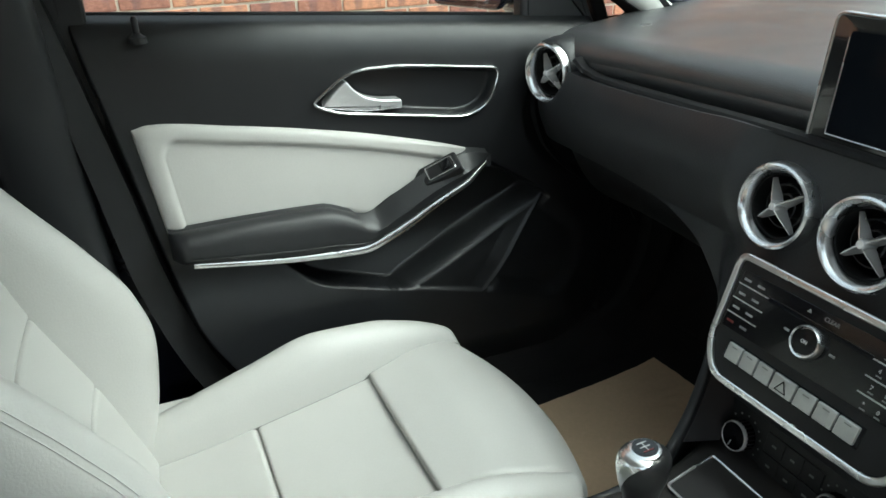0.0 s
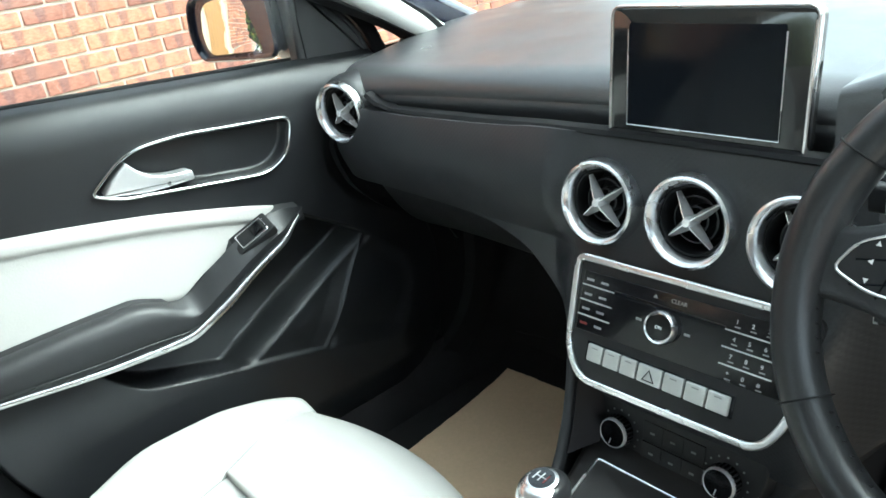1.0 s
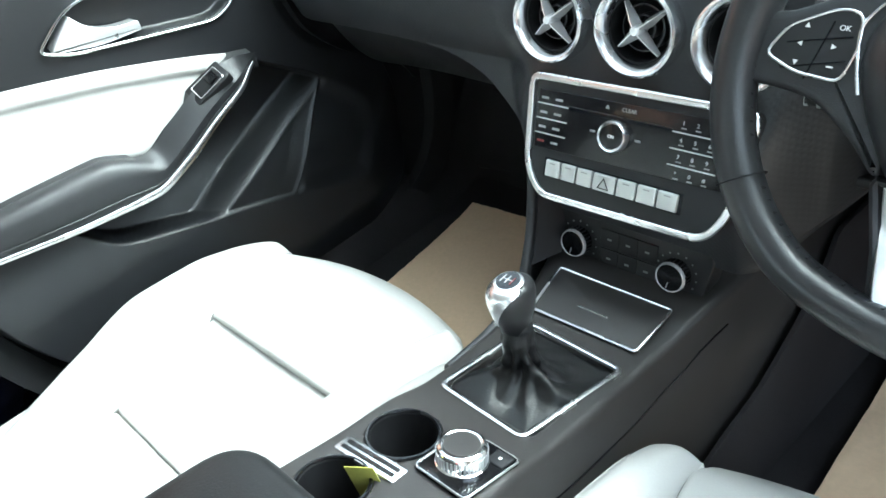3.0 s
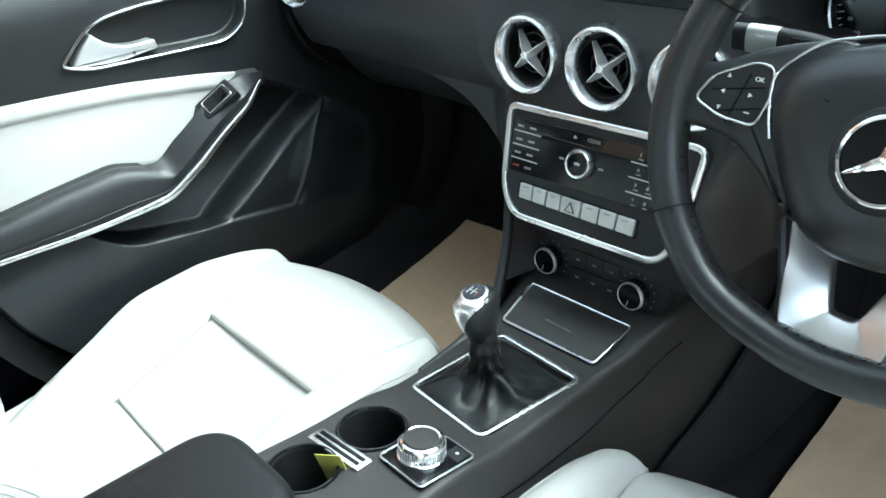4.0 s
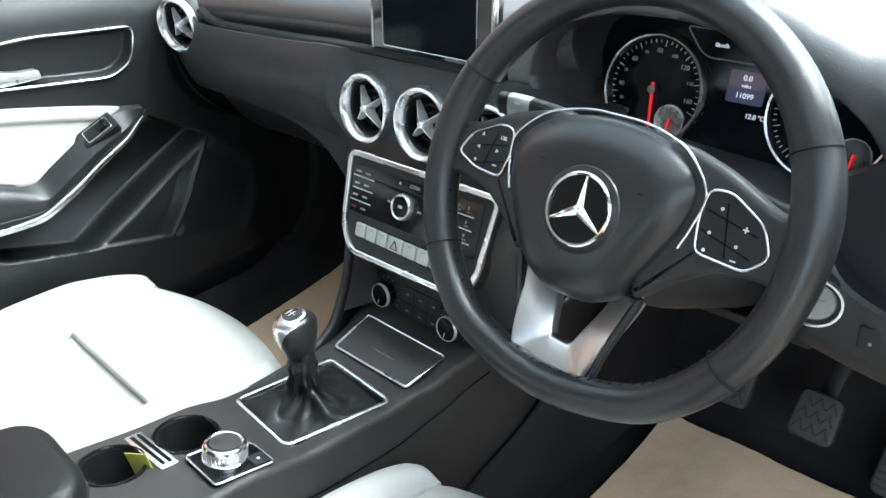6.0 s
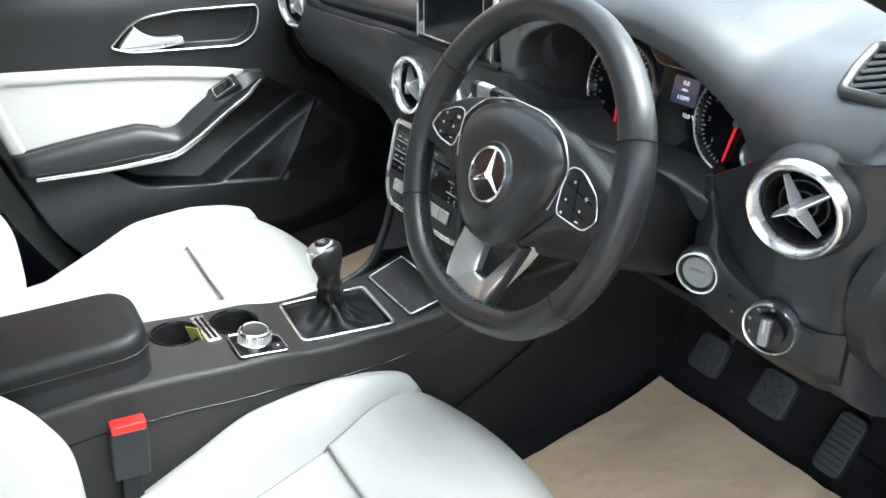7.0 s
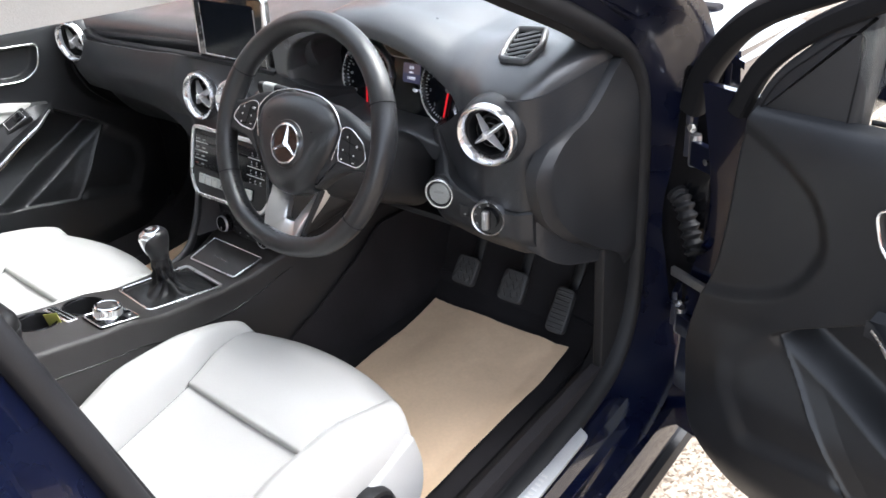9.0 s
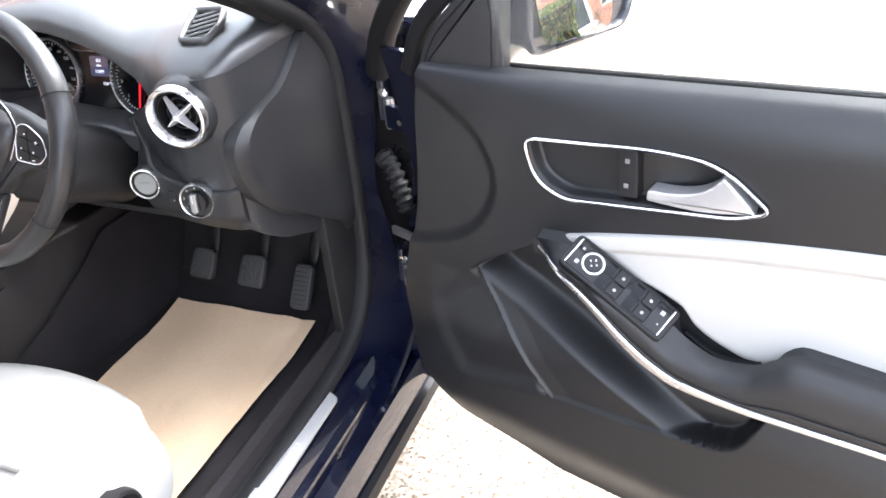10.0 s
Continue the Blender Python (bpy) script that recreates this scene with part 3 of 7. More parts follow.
    # cream panel: rolled border and sunk middle
    def cream(u, v):
        y = -0.31 + 0.535 * u
        lo, hi = lerp_table(y, cream_low), lerp_table(y, CREAM_TOP)
        z = lo + (hi - lo) * v
        yy = y + (0.010 + 0.024 * (1 - v)) * (1 - step(0, 0.3, u))
        return D(yy, z, 0.004)

    def dent(u, v):
        # distance in from the rolled border, round the rear upper corner
        y = -0.31 + 0.535 * u
        a, b = u * 0.535 - 0.034, (1 - v) * (lerp_table(y, CREAM_TOP) - lerp_table(y, cream_low)) - 0.028
        r = 0.03
        d = min(a, b) if a > r or b > r else r - math.hypot(max(0, r - a), max(0, r - b))
        return -0.0065 * step(-0.011, 0.007, d) - 0.0022 * math.exp(-(d / 0.0030) ** 2)
    vf = pad(cream, 150, 80, 0.011, 0.045, 0.10, 0.014, dent) if side < 0 else None
    if side > 0:
        vf = pad(lambda u, v: cream(1 - u, v), 150, 80, 0.011, 0.045, 0.10, 0.014, lambda u, v: dent(1 - u, v))
    part("cream_panel", vf, CREAM, door, "cream leather door panel")

    # armrest: padded ledge, chrome strip
    st = [(-0.276 + 0.538 * i / 60) for i in range(61)]
    rows = []
    for y in st:
        zt, zl = lerp_table(y, arm_top), lerp_table(y, arm_low)
        k = 1.0 - 0.50 * step(0.20, 0.262, y) - 0.5 * step(-0.262, -0.276, y)
        sl = step(0.0, 0.06, y)
        tr = step(dip[0], dip[1], y) * step(dip[2], dip[3], y)
        sec = [(-0.01, zl - 0.006), (0.030 * k, zl - 0.004), (0.048 * k, zl), (0.057 * k, zl + 0.010), (0.059 * k, zl + (0.6 - 0.1 * sl) * (zt - zl)), (0.055 * k, zt - 0.008 - 0.016 * sl), (0.046 * k, zt - 0.001 - 0.015 * sl), (0.026, zt), (0.020, zt - 0.004 - 0.026 * tr), (0.010, zt - 0.030 * tr), (-0.01, zt + 0.002 + 0.008 * sl - 0.032 * tr)]
        rows.append([D(y, z, a) for a, z in sec])
    n, k = len(rows), len(rows[0])
    f = [(i * k + j, i * k + j + 1, (i + 1) * k + j + 1, (i + 1) * k + j) for i in range(n - 1) for j in range(k - 1)]
    f += [tuple(range(k)), tuple((n - 1) * k + j for j in range(k))]
    part("armrest", ([p for r in rows for p in r], f), SOFT, door, "black padded armrest", 50)
    strip = [D(y, lerp_table(y, arm_low) + 0.001, 0.055 * (1.0 - 0.48 * step(0.20, 0.262, y))) for y in st[3:-1]]
    part("armrest_strip", tube(strip, oval(0.0034, 0.0060, 12), False, (0, 0, 1), lambda t: 0.75 + 0.5 * math.exp(-((t - 0.62) / 0.2) ** 2) - 0.25 * step(0.9, 1, t)), SATIN, door, "satin chrome strip under the armrest")
    stitch = [D(y, lerp_table(y, arm_low) + 0.24 * (lerp_table(y, arm_top) - lerp_table(y, arm_low)), 0.0585 * (1.0 - 0.50 * step(0.20, 0.262, y))) for y in st[3:-6]]
    part("armrest_seam", tube(stitch, 0.0011, False), LEATHER, door)

    # pull recess, switches
    rise = math.degrees(math.atan2(0.05, 0.09))
    if side < 0:
        m0 = Matrix.Translation(D(0.165, 0.757, 0.036)) @ Euler((radians(rise), radians(28), 0)).to_matrix().to_4x4()
        sw = part("window_switch", placed(prism(rounded([(-0.019, -0.034), (0.019, -0.034), (0.019, 0.034), (-0.019, 0.034)], 0.006), -0.012, 0.004, 0.002), m0), PLASTIC, door, "black window switch housing")
        part("switch_rim", placed(tube([(x, y, 0.0042) for x, y in rounded([(-0.013, -0.024), (0.013, -0.024), (0.013, 0.024), (-0.013, 0.024)], 0.003)], 0.0011, True), m0), SATIN, sw)
        part("rocker_key", placed(box(0.018, 0.018, 0.009, 0.002, pose(0, 0.010, 0.004, 16)), m0), GLOSS, sw)
    else:
        m0 = Matrix.Translation(D(0.128, 0.743, 0.037)) @ Euler((radians(27.5), 0, 0)).to_matrix().to_4x4() @ Euler((0, radians(-29), 0)).to_matrix().to_4x4()
        sw = part("window_switch", placed(prism(rounded([(-0.025, -0.083), (0.025, -0.083), (0.025, 0.083), (-0.025, 0.083)], 0.009), -0.012, 0.003, 0.002), m0), PLASTIC, door, "black switch panel")
        part("switch_plate", placed(prism(rounded([(-0.021, -0.075), (0.021, -0.075), (0.021, 0.075), (-0.021, 0.075)], 0.004), 0.0, 0.0042, 0.001), m0), GLOSS, sw, "gloss black plate")
        for yy in (-0.075, 0.075):
            part("switch_trim", placed(box(0.041, 0.0022, 0.003, 0.0008, pose(0, yy, 0.0042)), m0), CHROME, sw, "chrome end strip")
        part("mirror_dial", placed(lathe([(0.0160, 0.003), (0.0157, 0.0066), (0.0148, 0.0070), (0.0143, 0.0055), (0.0, 0.0058)], 28), m0 @ pose(0.001, 0.044, 0)), SATIN, sw, "silver dial ring")
        part("dial_pad", placed(lathe([(0.0133, 0.005), (0.012, 0.0074), (0.0, 0.0080)], 24), m0 @ pose(0.001, 0.044, 0)), GLOSS, sw)
        for a in range(4):
            part("dial_mark", placed(prism([(-0.0014, 0), (0.0014, 0), (0, 0.0026)], 0.0077, 0.0084), m0 @ pose(0.001, 0.044, 0, 0, 0, 90 * a) @ pose(0, 0.004, 0)), WHITE, sw)
        for yy in (0.0105, -0.0340):
            for xx in (-0.0100, 0.0100):
                part("rocker_well", placed(box(0.0185, 0.017, 0.0012, 0.0005, pose(xx, yy + 0.0090, 0.0044)), m0), SCREEN, sw)
                part("rocker_bar", placed(box(0.0170, 0.0030, 0.003, 0.001, pose(xx, yy + 0.0040, 0.0050)), m0), PLASTIC, sw)
                part("rocker_key", placed(box(0.0185, 0.019, 0.006, 0.002, pose(xx, yy - 0.0090, 0.0042, -7)), m0), PLASTIC, sw)
                part("rocker_icon", placed(lathe([(0.0024, 0.0), (0.0022, 0.0006), (0.0, 0.0007)], 10), m0 @ pose(xx, yy - 0.0090, 0.0072, -7)), PRINT, sw)
        for xx, yy, w0 in ((0.010, 0.066, 0.0035), (-0.010, 0.063, 0.0055), (0.008, -0.064, 0.006), (-0.008, -0.067, 0.002)):
            part("small_icon", placed(box(w0, w0, 0.0006, 0.0, pose(xx, yy, 0.0044)), m0), PRINT, sw)
        # lock keys in the handle bowl
        m1 = Matrix(((0, 0, -side, side * (X + 0.004)), (1, 0, 0, 0.140), (0, 1, 0, 0.888), (0, 0, 0, 1)))
        key = part("lock_keys", placed(prism(rounded([(-0.014, -0.031), (0.012, -0.034), (0.016, 0.031), (-0.010, 0.034)], 0.004), -0.012, 0.006, 0.002), m1), PLASTIC, door)
        for zz in (-0.016, 0.018):
            part("lock_icon", placed(box(0.006, 0.006, 0.001, 0.0003, pose(0.002, zz, 0.0064)), m1), DIM, key)
    # black strip laid in the armrest's dip for the shade there
    gr = [D(yy, lerp_table(yy, arm_top) - 0.012, 0.006) for yy in np.linspace(dip[1], dip[3], 8)]
    part("pull_recess_shade", tube(gr, oval(0.004, 0.009, 10), False, (side, 0, 0.0), lambda t: 0.5 + 0.5 * math.sin(math.pi * min(1, t + 0.2))), MATT, door, "black strip for the shade in the pull recess")
    pin = D(-0.268, 1.010, 0.006)
    part("lock_pin", placed(lathe([(0.013, -0.012), (0.012, -0.004), (0.006, 0.0), (0.0045, 0.002), (0.0048, 0.020), (0.003, 0.024), (0.0, 0.0245)], 16), Matrix.Translation(pin)), PLASTIC, door, "black lock pin")
    part("rear_upright", box(0.05, 0.09, 0.26, 0.01, pose(side * 0.735, -0.372, 0.99)), RUBBER, door)
    inset = rounded([(0.488, 0.957), (0.364, 0.972), (0.360, 1.090), (0.388, 1.082), (0.462, 1.014)], [0.012, 0.01, 0.01, 0.02, 0.04], 5)
    part("base_groove", placed(tube([(y, z, 0.0302) for y, z in inset], 0.0012, True, (0, 0, 1)), Matrix(((0, 0, -side, side * 0.755), (1, 0, 0, 0), (0, 1, 0, 0), (0, 0, 0, 1)))), MATT, door)
    # glass and wing mirror outside
    pane = [(0.362, 0.965), (-0.36, 1.035), (-0.355, 1.285), (-0.2, 1.30), (0.0, 1.262), (0.25, 1.148), (0.362, 1.092)]
    glass = part("window_glass", ([Vector((side * (0.742 - 0.24 * max(0, z - 1.0)), y, z)) for y, z in pane] + [Vector((side * (0.738 - 0.24 * max(0, z - 1.0)), y, z)) for y, z in pane],
                 [tuple(range(7)), tuple(range(13, 6, -1))] + [(i, (i + 1) % 7, 7 + (i + 1) % 7, 7 + i) for i in range(7)]), GLASS, door, "clear window glass")
    glass.visible_shadow = False
    up = Matrix(((1, 0, 0, 0), (0, 0, 1, 0), (0, 1, 0, 0), (0, 0, 0, 1)))
    mm = Matrix.Translation((side * (0.888 if side > 0 else 0.874), 0.318, 1.040 if side > 0 else 1.046)) @ Matrix.Diagonal((side, 1, 1, 1)) @ pose(0, 0, 0, 0, 0, -10)
    out = ((-0.112, -0.054), (0.104, -0.062), (0.122, -0.02), (0.108, 0.044), (-0.09, 0.070), (-0.110, 0.052))
    shell = rounded(out, 0.028, 6)
    mir = part("mirror_housing", placed(prism(shell, 0.0, 0.09, 0.045, 6), mm @ up), PAINT, door, "dark blue wing mirror housing")
    inner = rounded([(x * 0.70 - 0.020, y * 0.82) for x, y in out], 0.022, 6)
    part("mirror_bed", placed(prism(rounded([(x * 0.98, y * 0.97) for x, y in out], 0.027, 6), 0.002, 0.006), mm @ up), GLOSS, mir)
    part("mirror_rim", placed(tube([(x, y, -0.001) for x, y in shell], oval(0.006, 0.008, 10), True, (0, 0, 1)), mm @ up), PAINT, mir, "dark blue mirror rim")
    rings, k = (0.0, 0.25, 0.5, 0.75, 1.0), len(inner)
    dome = [Vector((x * q, y * q, -0.003 + (x * x + y * y) * q * q / 3.2)) for q in rings[1:] for x, y in inner] + [Vector((0, 0, -0.003))]
    ff = [(j * k + i, j * k + (i + 1) % k, (j + 1) * k + (i + 1) % k, (j + 1) * k + i) for j in range(3) for i in range(k)] + [(i, (i + 1) % k, 4 * k) for i in range(k)]
    part("mirror_glass", placed((dome, ff), mm @ pose(0, -0.007, 0, -13.5 if side > 0 else -4, 0, 1.0 if side > 0 else -9) @ up), MIRROR, mir, "slightly domed mirror glass")
    part("mirror_arm", tube([(side * 0.760, 0.392, 1.012), (side * 0.80, 0.388, 1.022), (side * 0.85, 0.380, 1.036)], oval(0.030, 0.052, 16, 3), False), PAINT, mir, "dark blue mirror arm")
    return door


HINGE = Vector((0.811, 0.649, 0.30))
front_door(-1)
front_door(1, Matrix.Translation(HINGE + Vector((0.017, -0.026, -0.0145))) @ pose(0, 0, 0, 0, 0, 74.2))

# ---- dashboard ----
dash = thing("dashboard", "black soft dashboard with a padded top", "dashboard", base=(0, 0.6, 0.6))
# plan of the fascia: x, y, lower edge, upper edge
PLAN = [(-0.715, 0.62, 0.75, 0.912), (-0.712, 0.50, 0.77, 0.914), (-0.70, 0.42, 0.78, 0.914), (-0.672, 0.375, 0.780, 0.914), (-0.62, 0.362, 0.780, 0.914), (-0.57, 0.361, 0.7805, 0.914), (-0.52, 0.3595, 0.781, 0.914), (-0.47, 0.358, 0.781, 0.914), (-0.40, 0.357, 0.779, 0.916), (-0.334, 0.356, 0.774, 0.918),
        (-0.255, 0.354, 0.750, 0.922), (-0.215, 0.353, 0.715, 0.925), (-0.183, 0.352, 0.670, 0.926), (-0.160, 0.352, 0.63, 0.926), (-0.148, 0.352, 0.60, 0.926)] + [(x, 0.352, 0.60, 0.926) for x in (-0.11, -0.075, -0.04, 0.0, 0.04, 0.075, 0.11, 0.15)] + [
        (0.19, 0.385, 0.63, 0.90), (0.235, 0.470, 0.655, 0.872), (0.36, 0.476, 0.665, 0.862), (0.437, 0.470, 0.675, 0.862), (0.455, 0.415, 0.70, 0.860), (0.50, 0.405, 0.700, 0.885), (0.54, 0.388, 0.700, 0.915),
        (0.60, 0.366, 0.690, 0.95), (0.655, 0.368, 0.685, 0.955), (0.682, 0.385, 0.675, 0.958), (0.700, 0.43, 0.64, 0.965), (0.712, 0.53, 0.60, 0.972), (0.716, 0.62, 0.57, 0.972)]
FASCIA = material("grained_fascia", (0.0225, 0.0232, 0.0258), 0.42, bump=0.12, scale=900, spec=0.42)
nt = FASCIA.node_tree
bmp = next(n for n in nt.nodes if n.type == "BUMP")
wave = [nt.nodes.new("ShaderNodeTexWave") for _ in range(2)]
for k, wv in enumerate(wave):
    wv.inputs["Scale"].default_value = 85.0
    wv.bands_direction = "DIAGONAL"
    mp = nt.nodes.new("ShaderNodeMapping")
    mp.inputs["Scale"].default_value = (1, 0.0, 1 if k else -1)
    nt.links.new(next(n for n in nt.nodes if n.type == "TEX_COORD").outputs["Object"], mp.inputs[0])
    nt.links.new(mp.outputs[0], wv.inputs["Vector"])
mulw = nt.nodes.new("ShaderNodeMath")
mulw.operation = "MULTIPLY"
nt.links.new(wave[0].outputs[1], mulw.inputs[0])
nt.links.new(wave[1].outputs[1], mulw.inputs[1])
nt.links.new(mulw.outputs[0], bmp.inputs["Height"])


PLAN_COLUMNS = list(zip(*PLAN))


def fascia(u, v):
    k = u * (len(PLAN) - 1)
    x, y, lo, hi = (lerp_table(k, list(enumerate(col))) for col in PLAN_COLUMNS)
    z = lo + (hi - lo) * v
    # belly below the groove, tuck at the lower edge, slope of the centre stack
    mid = 1 - step(0.13, 0.20, abs(x))
    pas = step(-0.13, -0.19, x)
    belly = -0.024 * math.sin(math.pi * min(1, max(0, (z - 0.785) / 0.15))) * pas * step(0.715, 0.645, abs(x))
    stack = mid * (-0.052 * step(0.845, 0.72, z) + 0.010 * step(0.68, 0.60, z))
    low = 0.035 * (1 - step(0.0, 0.07, v)) ** 2 * (1 - mid)
    hole = 0.0
    for vx, vz in ((-0.62, 0.905), (-0.112, 0.851), (0.002, 0.851), (0.116, 0.851), (0.62, 0.904)):
        hole = max(hole, 0.05 * step(0.0445, 0.0395, math.hypot(x - vx, z - vz)))
    far = step(0.46, 0.50, x) * 0.03 * step(0.72, 0.66, z) * step(0.69, 0.66, x)
    return Vector((x, y + belly + stack + low + far + hole, z))


part("fascia", slab(fascia, 560, 110, 0.02, (0, 1, 0)), FASCIA, dash, "soft black fascia")

# padded top on the passenger's side: front lip, then a long surface to the windscreen
LIP = [(-0.72, 0.60, 0.962), (-0.705, 0.48, 0.964), (-0.68, 0.395, 0.965), (-0.62, 0.366, 0.966), (-0.44, 0.372, 0.974), (-0.224, 0.380, 0.982), (-0.05, 0.386, 0.985), (0.08, 0.388, 0.984), (0.14, 0.392, 0.988), (0.19, 0.398, 1.006)]
lip_curve = curve_through(LIP, 8)


def pad_back(x, y, z1, y0):
    """Height of the pad between its front edge and the windscreen."""
    t = (y - y0) / (0.97 - 0.12 * (x / 0.72) ** 2 - y0)
    zend = 0.985 + 0.02 * (1 - (x / 0.72) ** 2)
    return z1 + (zend - z1) * step(0, 1, t) + (0.012 * math.sin(math.pi * min(1, t * 1.3)) if t < 0.77 else 0)


def top(u, v):
    k = u * (len(lip_curve) - 1)
    i = min(len(lip_curve) - 2, int(k))
    p = lip_curve[i].lerp(lip_curve[i + 1], k - i)
    if v < 0.28:
        t = v / 0.28
        z0 = p.z - lerp_table(p.x, [(-0.7, 0.050), (-0.44, 0.060), (-0.05, 0.062), (0.12, 0.060), (0.2, 0.06)])
        if t < 0.3:
            return Vector((p.x, p.y + 0.003 + 0.012 * (1 - t / 0.3), z0 + (p.z - 0.034 - z0) * t / 0.3))
        a = (t - 0.3) / 0.7 * math.pi / 2
        return Vector((p.x, p.y + 0.003 + 0.045 * (1 - math.cos(a)), p.z - 0.034 + 0.034 * math.sin(a)))
    t = (v - 0.28) / 0.72
    y0 = p.y + 0.048
    y = y0 + (0.97 - 0.12 * (p.x / 0.72) ** 2 - y0) * t
    return Vector((p.x, y, pad_back(p.x, y, p.z, y0)))


part("top_pad", slab(top, 110, 46, 0.012, (0, 0, -1)), TOPPAD, dash, "dark grained padded dashboard top")

# driver's half of the top: one skin from the fascia up, over the hood and back, with the opening of the dials sunk into it
OPENING = [(0.180, 0.888), (0.168, 0.935), (0.178, 0.970), (0.210, 0.992), (0.26, 1.001), (0.32, 0.999), (0.375, 0.988), (0.43, 0.968), (0.478, 0.942), (0.510, 0.915), (0.524, 0.890), (0.520, 0.866), (0.500, 0.846), (0.470, 0.838), (0.440, 0.842), (0.41, 0.848), (0.36, 0.850), (0.25, 0.856), (0.205, 0.872)]
dial_hole = [(p.x, p.y) for p in curve_through([(x, z, 0) for x, z in OPENING[1:-1]], 5)]
dial_hole = [OPENING[0]] + dial_hole + [OPENING[-1]]
RIDGE = [(0.13, 0.990), (0.19, 1.014), (0.26, 1.042), (0.33, 1.046), (0.38, 1.038), (0.425, 1.025), (0.462, 1.012), (0.492, 1.003), (0.525, 1.000), (0.57, 1.005), (0.62, 1.008), (0.675, 1.002), (0.70, 0.994), (0.72, 0.988)]
DEPTH = [(0.13, 0.012), (0.22, 0.05), (0.42, 0.085), (0.52, 0.125), (0.60, 0.155), (0.66, 0.135), (0.7, 0.07)]
RISE = [(0.13, 0.02), (0.22, 0.034), (0.42, 0.045), (0.52, 0.062), (0.62, 0.068), (0.7, 0.04)]
BASE = [(0.13, 0.90), (0.19, 0.868), (0.25, 0.842), (0.36, 0.836), (0.41, 0.834), (0.43, 0.826), (0.444, 0.811), (0.455, 0.803), (0.48, 0.82), (0.50, 0.845), (0.54, 0.895), (0.60, 0.930), (0.72, 0.945)]
FACE = [(0.13, 0.357), (0.19, 0.367), (0.25, 0.390), (0.36, 0.405), (0.44, 0.409), (0.50, 0.408)] + [(x, y + 0.005) for x, y, _, _ in PLAN if x > 0.52]
skin_x = np.concatenate([np.arange(0.132, 0.56, 0.0025), np.arange(0.56, 0.7151, 0.005)])
skin_s = np.concatenate([np.linspace(0, 1, 56), np.linspace(1, 2, 26)[1:], np.linspace(2, 3, 30)[1:]])
pts = []
for sv in skin_s:
    for x in skin_x:
        x = float(x)
        yf, zt, zb = lerp_table(x, FACE), lerp_table(x, RIDGE), lerp_table(x, BASE)
        dep, rise = lerp_table(x, DEPTH), lerp_table(x, RISE)
        if sv <= 1:
            pts.append((x, yf, zb + (zt - rise - zb) * float(sv)))
        elif sv <= 2:
            a = (float(sv) - 1) * math.pi / 2
            q = 0.76 + 0.24 * step(0.50, 0.60, x)
            pts.append((x, yf + dep * (1 - max(0.0, math.cos(a)) ** q), zt - rise + rise * math.sin(a) ** q))
        else:
            t = float(sv) - 2
            y0 = yf + dep
            y = y0 + (0.97 - 0.12 * (x / 0.72) ** 2 - y0) * t
            pts.append((x, y, pad_back(x, y, zt, y0)))
arr = np.array(pts)
sunk = steps(-0.007, 0.011, inside(arr[:, 0], arr[:, 2], dial_hole)) * (arr[:, 1] < 0.47)
arr[:, 1] += (0.508 - arr[:, 1]) * sunk
w = len(skin_x)
part("driver_top", ([Vector(p) for p in arr], [(j * w + i, j * w + i + 1, (j + 1) * w + i + 1, (j + 1) * w + i) for j in range(len(skin_s) - 1) for i in range(w - 1)
      if min(sunk[j * w + i], sunk[j * w + i + 1], sunk[(j + 1) * w + i], sunk[(j + 1) * w + i + 1]) < 0.999]), TOPPAD, dash, "dark grained hood over the dials", 70)
# matt black strip stands for the shadow between top pad and fascia
part("groove_shadow", tube([(x, y + 0.008, z) for x, y, z in ((-0.562, 0.356, 0.934), (-0.54, 0.356, 0.922), (-0.5, 0.356, 0.9155), (-0.4, 0.356, 0.917), (-0.3, 0.355, 0.920), (-0.2, 0.355, 0.924), (-0.1, 0.354, 0.926), (0.13, 0.354, 0.926))], oval(0.012, 0.006, 8), False), MATT, dash, "black strip for the shadow in the gap")

# glovebox below the passenger's fascia
def glove(u, v):
    x = -0.70 + 0.56 * u
    lo = lerp_table(x, [(-0.70, 0.772), (-0.47, 0.786), (-0.334, 0.784), (-0.25, 0.760), (-0.18, 0.70), (-0.14, 0.65)])
    y0 = lerp_table(x, [(-0.70, 0.44), (-0.62, 0.385), (-0.14, 0.372)])
    return Vector((x, y0 + 0.004 + 0.10 * v + 0.06 * v * v, lo + 0.012 - 0.15 * v - 0.03 * math.sin(v * 3.14)))
part("glovebox", slab(glove, 40, 24, 0.02, (0, 1, 0)), PLASTIC, dash, "black glovebox lid")
part("glove_latch", box(0.075, 0.012, 0.014, 0.004, pose(-0.36, 0.415, 0.752, -35)), GLOSS, dash)
part("under_tray", box(1.38, 0.40, 0.02, 0.006, pose(0, 0.78, 0.66, 8)), PLASTIC, dash)
# lower driver's cover and the side cap joints
part("column_gap", box(0.30, 0.10, 0.012, 0.004, pose(0.34, 0.47, 0.668, -10)), PLASTIC, dash)
